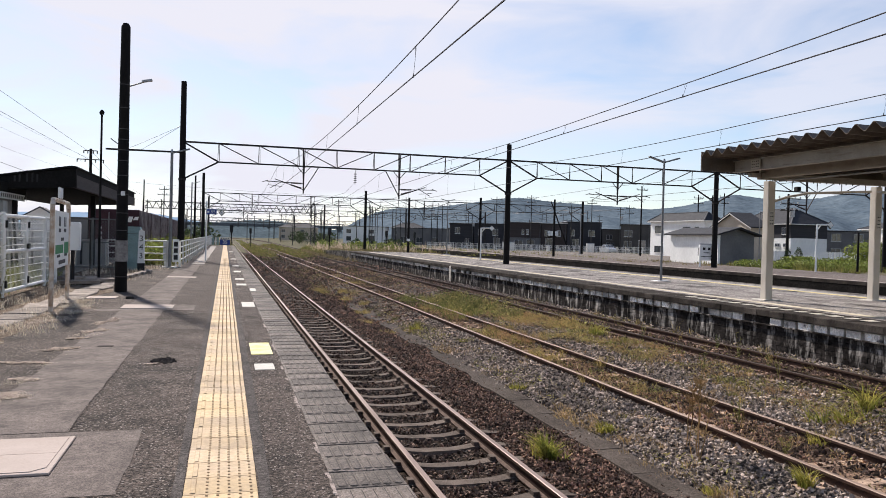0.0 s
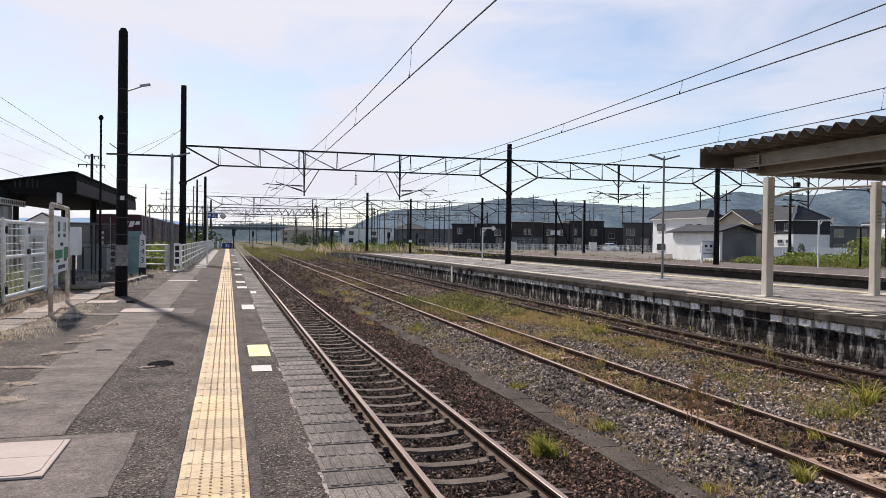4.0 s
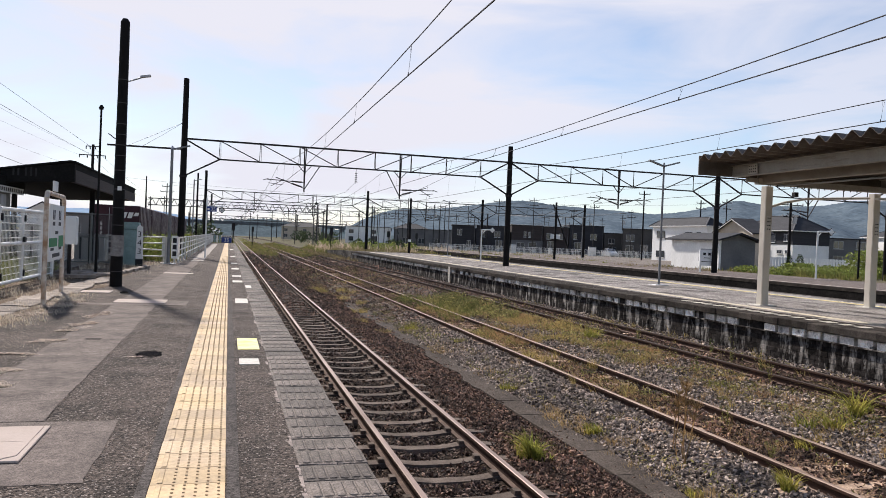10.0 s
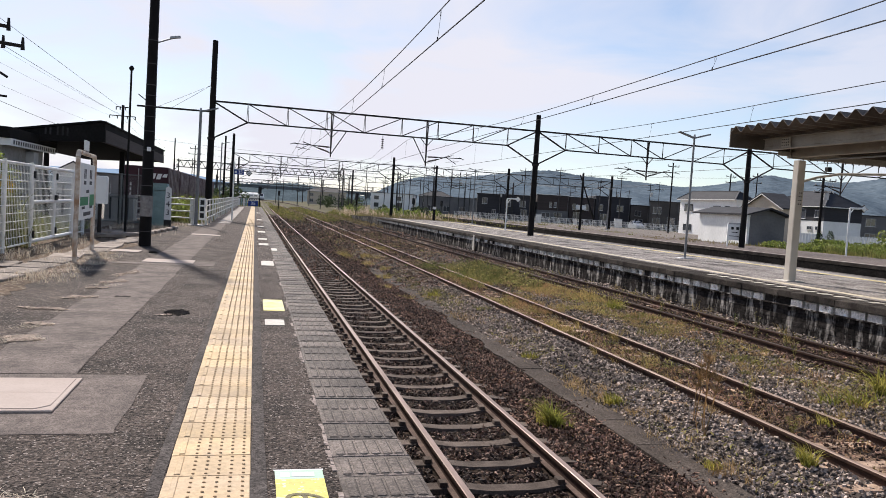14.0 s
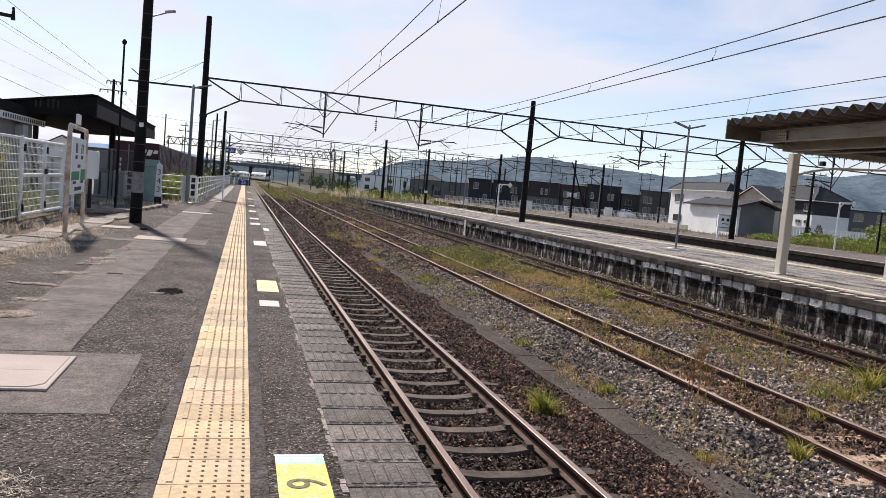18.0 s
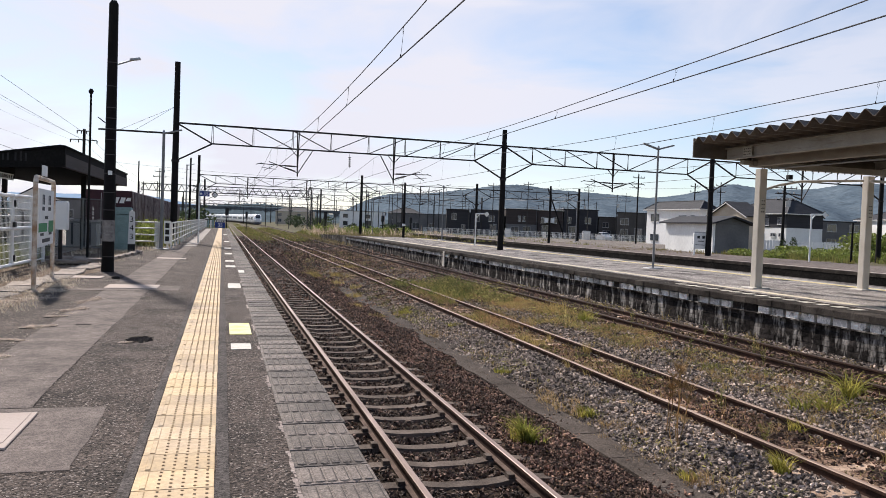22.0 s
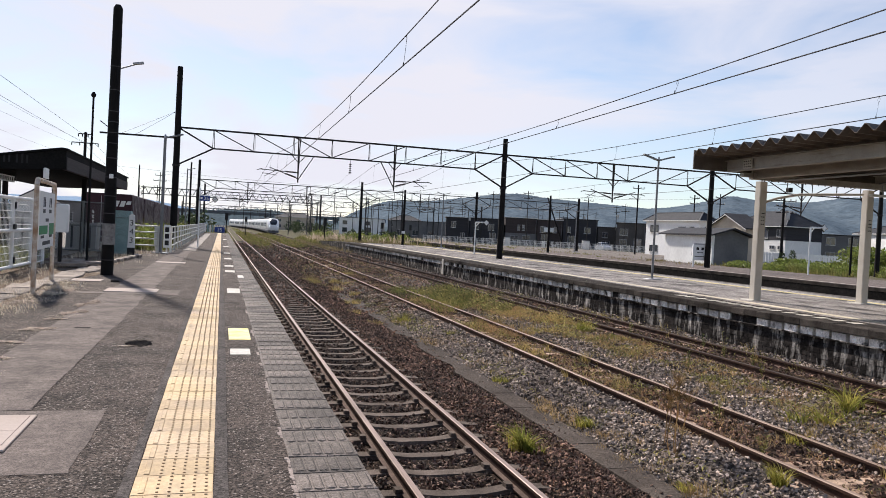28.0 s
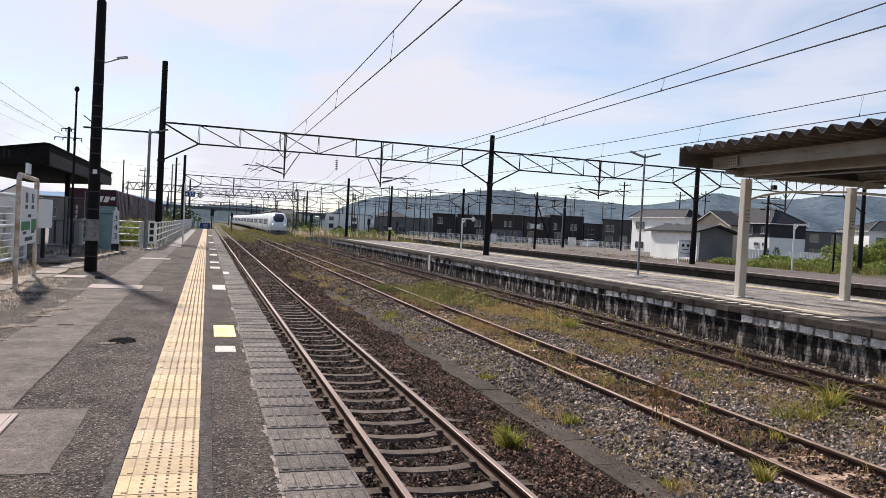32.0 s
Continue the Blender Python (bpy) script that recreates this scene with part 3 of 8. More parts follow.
        u = d.cross(Vector((0, 0, 1)) if abs(d.z) < 0.95 else Vector((0, 1, 0))).normalized()
        w, m = u.cross(d), 2 * ribs + 1
        v = [p.lerp(q, k / (m - 1)) + (u * math.cos(2 * math.pi * j / n) + w * math.sin(2 * math.pi * j / n)) * (r2 if k % 2 == 0 else r) for k in range(m) for j in range(n)]
        f = [(k * n + j, k * n + (j + 1) % n, (k + 1) * n + (j + 1) % n, (k + 1) * n + j) for k in range(m - 1) for j in range(n)]
        return self.add(v, f + [tuple(range(n - 1, -1, -1)), tuple(range((m - 1) * n, m * n))])

    def mesh(self, name, material, smooth=False):
        me = bpy.data.meshes.new(name)
        me.from_pydata(self.v, [], self.f)
        bm = bmesh.new()
        bm.from_mesh(me)
        bmesh.ops.recalc_face_normals(bm, faces=bm.faces)
        bm.to_mesh(me)
        bm.free()
        me.materials.append(material)
        if smooth:
            me.shade_smooth()
            me.set_sharp_from_angle(angle=radians(40))
        return me


def part(name, shape, material, parent=None, label="", smooth=False, at=None):
    ob = new(name, shape if isinstance(shape, bpy.types.Mesh) else shape.mesh(name, material, smooth))
    if parent is not None:
        ob.parent = parent
    if at is not None:
        ob.matrix_basis = at
    return tagged(ob, label)


def thing(name, at, label, category, group="", kind=""):
    ob = new(name)
    ob.empty_display_size = 0.2
    ob.matrix_basis = at
    return tagged(ob, label, category, group, kind)


def big_mesh(name, verts, faces, material):
    me = bpy.data.meshes.new(name)
    me.from_pydata(np.asarray(verts).tolist(), [], np.asarray(faces).tolist())
    me.materials.append(material)
    return me


def S():
    return Shape()


# ---- ground, trackbed, platforms ----
RAIL_Z = -0.96          # rail head of the two nearer tracks; the island's track lies higher
BED_X = (0.9, 1.3, 1.95, 2.483, 3.0, 3.75, 4.3, 4.45, 5.0, 5.25, 5.8, 8.0, 9.0, 9.6, 12.4)
BED_H = (-1.18, -1.12, -1.135, -1.172, -1.135, -1.125, -1.235, -1.25, -1.25, -1.20, -1.095, -1.085, -1.03, -0.955, -0.92)


def bed_z(x):
    return np.interp(x, BED_X, BED_H)


def curve_x(y):
    """The island track's centre line: straight along the platform, then drifting right and away to the left."""
    return np.interp(y, (-50, 70, 100, 123, 155, 187, 231, 270, 300, 330, 365, 405, 451, 520, 700, 900),
                     (10.45, 10.45, 10.75, 11.05, 11.65, 12.1, 12.5, 12.5, 11.9, 10.5, 7.6, 2.8, -4.5, -17.5, -58, -110))


def build_ground():
    xs = np.r_[-3000, -900, -300, -120, -60, -30, -12, -6.2, -6.0, 0.6, 0.75, 12.3, 12.5, 26.8, 27.8, 28.5, 40, 60, 90, 140, 250, 600, 1500, 3800]
    ys = np.r_[-400, -60, -20, 0, 30, 60, 85, 97, 104, 120, 150, 200, 280, 400, 700, 1500, 4200]
    gx, gy = np.meshgrid(xs, ys)
    z = np.where(gx < 0.65, -0.12, np.where(gx < 27, -1.32, -0.2))
    far = gy > 96
    z = np.where(far & (gx < 0.65), -0.75, z)
    z = np.where(far & (gx > 0.65) & (gx < 27.0), -1.2, z)
    z = np.where((gy > 130) & (gx < 30), -1.1, z)
    z = np.where((gx > 27) & (gx < 60) & (gy < 100), -0.12, z)
    ny, nx = gx.shape
    idx = np.arange(nx * ny).reshape(ny, nx)
    faces = np.stack([idx[:-1, :-1], idx[:-1, 1:], idx[1:, 1:], idx[1:, :-1]], -1).reshape(-1, 4)
    ob = new("ground", big_mesh("ground", np.stack([gx, gy, z], -1).reshape(-1, 3), faces, GROUND))
    tagged(ob, "dry soil and weeds stretching to the horizon", "ground", kind="structure")


def rough_height(x, y, seed=0.0):
    return np.sin(x * 5.1 + y * 2.3 + seed) * np.sin(y * 4.3 - x * 3.1 + seed * 2) * 0.012 + np.sin(x * 1.7 - y * 0.9 + seed) * np.sin(y * 1.3 + seed) * 0.02


def build_trackbed():
    xs = np.arange(0.9, 12.41, 0.16)
    ys = np.r_[np.arange(-4, 40, 0.2), np.arange(40, 110, 0.8)]
    gx, gy = np.meshgrid(xs, ys)
    z = bed_z(gx) + rough_height(gx, gy) + np.random.default_rng(5).normal(0, 0.008, gx.shape)
    ny, nx = gx.shape
    idx = np.arange(nx * ny).reshape(ny, nx)
    faces = np.stack([idx[:-1, :-1], idx[:-1, 1:], idx[1:, 1:], idx[1:, :-1]], -1).reshape(-1, 4)
    ob = new("trackbed", big_mesh("trackbed", np.stack([gx, gy, z], -1).reshape(-1, 3), faces, BEDBROWN))
    tagged(ob, "brown gravelly trackbed between the platforms", "ground", kind="structure")
    for x0, x1 in ((4.96, 6.3), (7.35, 9.5)):
        xs = np.linspace(x0, x1, 12)
        gx, gy = np.meshgrid(xs, np.arange(2, 40, 0.2))
        gx = gx + 0.09 * np.sin(gy * 2.1 + 0.7 * np.sin(gy * 5.3)) * (np.abs(gx - (x0 + x1) / 2) > 0.4 * (x1 - x0))
        z = bed_z(gx) + rough_height(gx, gy) + 0.012
        ny, nx = gx.shape
        idx = np.arange(nx * ny).reshape(ny, nx)
        faces = np.stack([idx[:-1, :-1], idx[:-1, 1:], idx[1:, 1:], idx[1:, :-1]], -1).reshape(-1, 4)
        tagged(new("ballast_bed", big_mesh("ballast_bed", np.stack([gx, gy, z], -1).reshape(-1, 3), faces, BEDGREY)), "grey grit under the loose ballast stones", "ground", kind="structure")


build_ground()
build_trackbed()

P_END = 96.0
platform = thing("platform", pose(0, 0, 0), "old asphalt station platform with worn patches", "platform", kind="structure")
part("platform_body", S().box(-4.9, 0.552, -14, P_END, -1.3, 0.0), ASPHALT, platform)
part("platform_face", S().box(0.553, 0.86, -14, P_END, -1.3, -0.125), WALLSTONE, platform)


def noisy_sheet(name, x0, x1, y0, y1, z, material, parent, label, step=0.15, jag=0.03, seed=1):
    """A thin laid patch with ragged sides."""
    rng = np.random.default_rng(seed)
    n = max(2, int((y1 - y0) / step))
    ys = np.linspace(y0, y1, n)
    lo = x0 + np.convolve(rng.normal(0, jag, n + 4), np.ones(5) / 5, "valid") * 1.5
    hi = x1 + np.convolve(rng.normal(0, jag, n + 4), np.ones(5) / 5, "valid") * 1.5
    v = [(a, y, z) for a, y in zip(lo, ys)] + [(b, y, z) for b, y in zip(hi, ys)]
    v += [(a, y, z - 0.025) for a, y, _ in v]
    f = []
    for k in range(n - 1):
        f += [(k, n + k, n + k + 1, k + 1), (2 * n + k, k, k + 1, 2 * n + k + 1), (n + k, 3 * n + k, 3 * n + k + 1, n + k + 1)]
    f += [(0, 2 * n, 3 * n, n), (n - 1, 2 * n - 1, 4 * n - 1, 3 * n - 1)]
    return part(name, S().add(v, f), material, parent, label)


noisy_sheet("asphalt_strip", -1.88, -1.14, 5.87, 90, 0.003, PATCH, platform, "smooth grey asphalt strip", 0.1, 0.012, 3)
noisy_sheet("asphalt_patch", -2.4, -0.63, 4.42, 5.85, 0.003, PATCH, platform, "smooth grey asphalt patch", 0.07, 0.011, 4)
noisy_sheet("asphalt_patch", -2.5, -1.15, 14.6, 15.0, 0.005, PATCH, platform, "smooth grey asphalt patch", 0.1, 0.02, 5)
noisy_sheet("asphalt_patch", -1.12, -0.62, 14.7, 15.7, 0.005, PATCH, platform, "smooth grey asphalt patch", 0.2, 0.01, 6)
noisy_sheet("asphalt_seam", -0.34, -0.285, -2, 60, 0.005, SEAM, platform, "dark seam filler beside the tactile paving", 0.2, 0.006, 7)
noisy_sheet("asphalt_seam", 0.125, 0.20, -2, 90, 0.005, SEAM, platform, "smooth seam beside the tactile paving", 0.2, 0.006, 8)
noisy_sheet("dirt_verge", -4.85, -2.75, 8, 34, 0.004, DIRT, platform, "dusty soil verge along the fence", 0.25, 0.12, 9)


def dust(fingers):
    """Pale grit and broken straw blown out along the cracks: countless flat flakes, thinning outwards."""
    rng, out = np.random.default_rng(60), []
    for x0, y0, x1, y1, width, n in fingers:
        u = np.clip(rng.beta(1.6, 1.6, n), 0, 1)
        L = math.hypot(x1 - x0, y1 - y0)
        wave = 0.5 * np.sin(u * 9 + x0 * 7) + 0.3 * np.sin(u * 23 + y0)
        off = (rng.normal(0, 0.55, n) + wave) * width * (0.35 + np.sin(np.pi * u))
        x, y = x0 + (x1 - x0) * u - (y1 - y0) / L * off, y0 + (y1 - y0) * u + (x1 - x0) / L * off
        a = rng.uniform(0, 6.28, n)
        r, w = 0.004 + rng.exponential(0.009, n), 0.0025 + rng.exponential(0.002, n)
        z = 0.007 + rng.uniform(0, 0.006, n)
        d, q = np.stack([np.cos(a) * r, np.sin(a) * r, rng.normal(0, 0.002, n)], -1), np.stack([-np.sin(a) * w, np.cos(a) * w, np.zeros(n)], -1)
        c = np.stack([x, y, z], -1)
        out.append(np.stack([c - d, c - q, c + d, c + q], 1).reshape(-1, 3))
    v = np.concatenate(out)
    ob = new("blown_straw", big_mesh("blown_straw", v, np.arange(len(v)).reshape(-1, 4), DUST))
    tagged(ob, "pale blown straw and grit along cracks in the asphalt", "litter", kind="stuff")


dust(((-2.0, 7.3, -1.72, 7.1, 0.09, 2200), (-2.05, 8.02, -1.76, 7.92, 0.05, 900), (-2.4, 9.02, -1.84, 8.9, 0.045, 1500), (-2.14, 9.83, -1.77, 10.1, 0.07, 1900), (-2.08, 10.85, -1.8, 11.0, 0.06, 1300), (-1.97, 11.4, -1.75, 12.0, 0.08, 2000),
      (-1.93, 12.4, -1.77, 13.5, 0.07, 1600), (-3.3, 12.4, -2.4, 13.3, 0.14, 3000), (-3.0, 14.0, -2.5, 15.4, 0.18, 3200), (-2.4, 3.3, -0.85, 3.5, 0.06, 1500), (-0.92, 8.69, -0.74, 8.76, 0.02, 160)))
# a crumbling hole in the asphalt
hole = S()
rh = random.Random(14)
for k in range(320):
    a, r = rh.uniform(0, 6.28), rh.uniform(0, 1) ** 0.5
    cx, cy, q = -0.72 + 0.14 * r * math.cos(a), 8.93 + 0.19 * r * math.sin(a) * (1.25 if rh.random() < 0.3 else 0.8), rh.uniform(0.005, 0.013)
    hole.rod((cx, cy, 0.0), (cx + rh.uniform(-0.01, 0.01), cy + rh.uniform(-0.01, 0.01), q * rh.uniform(0.6, 1.5)), q, q * rh.uniform(0.3, 0.8), 5)
part("pothole", hole, HOLE, platform, "dark crumbled asphalt rubble in a hole")


def crack(points, width=0.004):
    """A jagged open crack in the asphalt."""
    rc = random.Random(int(points[0][0] * 100))
    pts = []
    for (xa, ya), (xb, yb) in zip(points, points[1:]):
        n = max(2, int(math.hypot(xb - xa, yb - ya) / 0.05))
        pts += [(xa + (xb - xa) * k / n + rc.uniform(-0.012, 0.012), ya + (yb - ya) * k / n + rc.uniform(-0.012, 0.012)) for k in range(n)]
    pts.append(points[-1])
    v, f = [], []
    for i, (x, y) in enumerate(pts):
        (xa, ya), (xb, yb) = pts[max(i - 1, 0)], pts[min(i + 1, len(pts) - 1)]
        d = math.hypot(xb - xa, yb - ya) or 1.0
        w = width * rc.uniform(0.25, 1.0)
        v += [(x - (yb - ya) / d * w, y + (xb - xa) / d * w, 0.0075), (x + (yb - ya) / d * w, y - (xb - xa) / d * w, 0.0075)]
        if i:
            f.append((2 * i - 2, 2 * i - 1, 2 * i + 1, 2 * i))
    part("crack", S().add(v, f), HOLE, platform, "open dark crack")


for c in (((-1.14, 5.865), (-0.85, 5.87), (-0.62, 5.86)), ((-2.4, 4.4), (-1.5, 4.39), (-0.6, 4.41)), ((-0.9, 3.52), (-0.71, 3.45), (-0.53, 3.47), (-0.3, 3.49)),
          ((-1.135, 5.9), (-1.14, 7.4), (-1.135, 8.9)), ((-1.6, 3.2), (-1.1, 3.12), (-0.62, 3.2), (-0.33, 3.17)), ((-2.3, 9.1), (-1.9, 8.85)), ((0.2, 6.0), (0.33, 6.06), (0.53, 6.0)), ((-1.13, 15.0), (-0.7, 14.9), (-0.35, 15.1)),
          ((-2.6, 11.98), (-2.0, 12.05)), ((-1.1, 11.8), (-0.8, 11.7), (-0.4, 11.82)), ((-0.6, 18.4), (-0.33, 18.5)), ((-2.2, 18.1), (-1.9, 18.0))):
    crack(c)

part("drain_slot", S().slab(-0.09, 0.09, -0.05, 0.05, 0.0, 0.006, 0.002), HOLE, platform, "small dark drain slot", at=pose(-1.49, 10.15, 0))
pebble = S().slab(-0.07, 0.07, -0.05, 0.05, 0.0, 0.05, 0.018)
tagged(part("loose_stone", pebble, HOLE, None, "small dark stone lying beside a pole", at=pose(-2.02, 17.3, 0.0, 0, 0, 25)), category="stone")
# cream access plates and painted boarding marks lying on the platform
plate = thing("access_plate", pose(-1.56, 5.26, 0.006), "cream painted steel access plate with a rim, set in the asphalt", "access plate", "access plates")
part("rim", S().slab(-0.51, 0.51, -0.42, 0.42, 0.0, 0.012, 0.004), CREAM, plate)
outl = [(-0.47, -0.385), (0.40, -0.385), (0.475, -0.31), (0.475, 0.385), (-0.47, 0.385)]
part("cover", S().prism([(a, b) for a, b in outl if b <= 0.0] + [(0.475, 0.0), (-0.47, 0.0)], "z", 0.010, 0.016), CREAM, plate, "cream cover half")
part("cover", S().box(-0.47, 0.475, 0.006, 0.385, 0.010, 0.016), CREAM, plate, "cream cover half")
for (x0, x1, y0, y1), lab in (((-1.94, -1.02, 15.0, 15.75), "pale concrete cover slab across the asphalt strip"), ((-1.85, -0.96, 25.2, 25.85), "pale concrete cover slab across the asphalt strip"),
                              ((-1.85, -0.98, 37.5, 38.3), "pale concrete cover slab across the asphalt strip"), ((-3.2, -2.3, 17.2, 17.8), "pale concrete cover slab beside a pole")):
    c = thing("cover_slab", pose((x0 + x1) / 2, (y0 + y1) / 2, 0.004), lab, "cover slab", "cover slabs")
    part("slab", S().slab(-(x1 - x0) / 2, (x1 - x0) / 2, -(y1 - y0) / 2, (y1 - y0) / 2, 0, 0.012, 0.006), CREAM if y0 < 30 else PATCH, c)


def mark(x0, x1, y0, y1, material, label):
    m = S().box(-(x1 - x0) / 2, (x1 - x0) / 2, -(y1 - y0) / 2, (y1 - y0) / 2, 0, 0.004)
    ob = part("boarding_mark", m, material, None, label, at=pose((x0 + x1) / 2, (y0 + y1) / 2, 0.002 if x1 < 0.55 else 0.011))
    tagged(ob, category="floor marking", group="boarding marks")


mark(0.245, 0.50, 9.27, 10.27, MARKYELLOW, "yellow painted boarding mark on the asphalt")
mark(0.25, 0.46, 8.22, 8.6, WHITEPAINT, "white painted boarding mark on the asphalt")
mark(0.27, 0.52, 15.4, 16.45, WHITEPAINT, "white painted boarding mark on the asphalt")
for y0, y1 in ((21.8, 22.6), (24.5, 25.3), (29.3, 30.4), (34.5, 35.6), (44, 45.3), (61, 63)):
    mark(0.25, 0.52, y0, y1, WHITEPAINT, "white painted boarding mark on the asphalt")
mark(0.56, 0.70, 19.6, 20.5, WHITEPAINT, "white painted boarding mark on the coping")

# yellow car-number sticker at the platform's edge, with its figure and unreadable line
stick = thing("boarding_sticker", pose(0.36, 3.40, 0.003), "yellow boarding position sticker with a pale green heading", "sticker")
part("sheet", S().box(-0.12, 0.12, -0.42, 0.24, 0, 0.003), YELLOWPAINT, stick)
part("heading", S().box(-0.12, 0.12, 0.2405, 0.36, 0, 0.003), MINT, stick, "pale mint heading band")
part("border", S().box(-0.125, 0.125, 0.3605, 0.375, 0, 0.003), SIGNWHITE, stick)
for k, w in ((-0.07, 0.045), (0.02, 0.11)):
    part("text_bar", S().box(k - w / 2, k + w / 2, 0.27, 0.33, 0.0028, 0.0045), SIGNWHITE, stick)


def text(name, body, size, material, parent, at, label=""):
    cu = bpy.data.curves.new(name, "FONT")
    cu.body, cu.size, cu.align_x, cu.align_y, cu.extrude = body, size, "CENTER", "CENTER", 0.001
    tmp = new(name, cu)
    dg = bpy.context.evaluated_depsgraph_get()
    me = bpy.data.meshes.new_from_object(tmp.evaluated_get(dg))
    bpy.data.objects.remove(tmp)
    me.materials.clear()
    me.materials.append(material)
    return part(name, me, material, parent, label, at=at)


text("numeral", "6", 0.26, INKWORN, stick, pose(0.0, 0.0, 0.0045, 0, 0, -90), "worn dark figure six")


# ---- rails and sleepers ----
def rail_mesh(name, points, material):
    """A rail along points (x, y, z of the head's top centre)."""
    prof = [(-0.055, -0.15), (0.055, -0.15), (0.055, -0.138), (0.012, -0.122), (0.009, -0.05), (0.033, -0.036), (0.033, -0.006), (0.026, 0.0),
            (-0.026, 0.0), (-0.033, -0.006), (-0.033, -0.036), (-0.009, -0.05), (-0.012, -0.122), (-0.055, -0.138)]
    pts, n = [Vector(p) for p in points], 14
    v, f = [], []
    for i, p in enumerate(pts):
        d = (pts[min(i + 1, len(pts) - 1)] - pts[max(i - 1, 0)]).normalized()
        side = Vector((d.y, -d.x, 0)).normalized()
        v += [p + side * a + Vector((0, 0, b)) for a, b in prof]
    for i in range(len(pts) - 1):
        f += [(i * n + k, i * n + (k + 1) % n, (i + 1) * n + (k + 1) % n, (i + 1) * n + k) for k in range(n)]
    f += [tuple(range(n - 1, -1, -1)), tuple(range((len(pts) - 1) * n, len(pts) * n))]
    me = S().add(v, f).mesh(name, RAILSTEEL)
    me.materials.append(material)
    me.materials.append(RAILFOOT)
    for i, p in enumerate(me.polygons):
        c = p.normal
        if c.z > 0.5 and len(p.vertices) == 4 and all(me.vertices[q].co.z > pts[0].z - 0.03 for q in p.vertices):
            p.material_index = 1
        elif c.z > 0.5 and len(p.vertices) == 4 and all(me.vertices[q].co.z < pts[0].z - 0.1 for q in p.vertices):
            p.material_index = 2
    return me


def make_track(label, pts, head, sleeper_mesh, first, last, step, z_top):
    tr = thing("railway_track", pose(0, 0, 0), label, "railway track", kind="structure")
    ys = [p[1] for p in pts]
    for s in (-0.566, 0.566):
        part("rail", rail_mesh("rail", [(p[0] + s, p[1], p[2]) for p in pts], head), head, tr)
    rng = random.Random(int(pts[0][0] * 10))
    y = first
    while y < last:
        x = float(np.interp(y, ys, [p[0] for p in pts]))
        part("sleeper", sleeper_mesh, SLEEPER, tr, at=pose(x + rng.uniform(-0.01, 0.01), y, z_top, 0, 0, rng.uniform(-0.6, 0.6)))
        y += step
    return tr


def concrete_sleeper():
    """Pre-stressed sleeper: high rail seats, a lower waist."""
    top = [(-1.0, -0.015), (-0.78, 0.0), (-0.44, 0.0), (-0.34, -0.016), (-0.2, -0.03), (0.2, -0.03), (0.34, -0.016), (0.44, 0.0), (0.78, 0.0), (1.0, -0.015)]
    v, f, n = [], [], len(top)
    for yy, drop in ((-0.115, 0.2), (-0.08, 0.0), (0.08, 0.0), (0.115, 0.2)):
        v += [(a, yy, b - drop) for a, b in top]
    for r in range(3):
        f += [(r * n + k, r * n + k + 1, (r + 1) * n + k + 1, (r + 1) * n + k) for k in range(n - 1)]
    f += [(0, n, 2 * n, 3 * n), (n - 1, 4 * n - 1, 3 * n - 1, 2 * n - 1)]
    sh = S().add(v, f)
    for sx in (-0.566, 0.566):          # fastening clips
        for s in (-1, 1):
            sh.box(sx + s * 0.085 - 0.035, sx + s * 0.085 + 0.035, -0.05, 0.05, -0.01, 0.045)
    return sh.mesh("sleeper", SLEEPER)


pc = concrete_sleeper()
wood = S().slab(-1.02, 1.02, -0.1, 0.1, -0.14, 0.0, 0.012).mesh("sleeper_wood", SLEEPERWOOD)
make_track("single track on concrete sleepers with bright rail heads", [(2.483, y, RAIL_Z) for y in (-12, 40, 100, 200, 420)], RAILHEAD, pc, -6.15, 100, 0.625, RAIL_Z - 0.148)
make_track("weedy siding track on old sleepers", [(6.80, y, RAIL_Z) for y in (-12, 40, 100, 200, 330)], RAILMID, wood, -4.96, 70, 0.64, RAIL_Z - 0.125)
make_track("dull rusty track beside the island platform", [(float(curve_x(y)), y, -0.80) for y in [-12, 30, 70] + list(range(80, 420, 10))], RAILDULL, wood, -3.0, 75, 0.6, -0.952)
for cx in (21.75, 25.75):
    make_track("rusty track beyond the island platform", [(cx, y, -0.9) for y in (-10, 60, 140)], RAILDULL, wood, 20, 24, 0.7, -1.05)

duct_bed = thing("duct_soil", pose(0, 0, 0), "dusty soil strip over a buried cable duct", "soil", kind="structure")
litter = thing("siding_litter", pose(0, 0, 0), "tan soil and dead litter between the siding rails", "soil", kind="structure")
noisy_sheet("soil_strip", 6.34, 7.26, 4, 60, -1.087, SIDINGDIRT, litter, "", 0.2, 0.05, 31)
noisy_sheet("duct_soil", 4.56, 4.9, 12, 30, -1.213, DUCTSOIL, duct_bed, "", 0.2, 0.11, 32)
# cable duct between the tracks
duct = thing("cable_duct", pose(0, 0, 0), "low concrete cable duct with lids between two tracks", "cable duct", kind="structure")
lid = S().slab(-0.21, 0.21, -0.497, 0.497, -0.08, 0.0, 0.004).mesh("duct_lid", DUCTSOIL)
rr = random.Random(4)
for k in range(-6, 60):
    if 11 <= k <= 12 or k in (14, 15) or k > 17 and k != 23:      # buried under soil and weeds
        continue
    part("duct_lid", lid, DUCT, duct, at=pose(4.72 + rr.uniform(-0.012, 0.012), 3.2 + k * 1.0, -1.212 + rr.uniform(-0.006, 0.004), rr.uniform(-0.2, 0.2), rr.uniform(-0.6, 0.6), rr.uniform(-0.5, 0.5)))

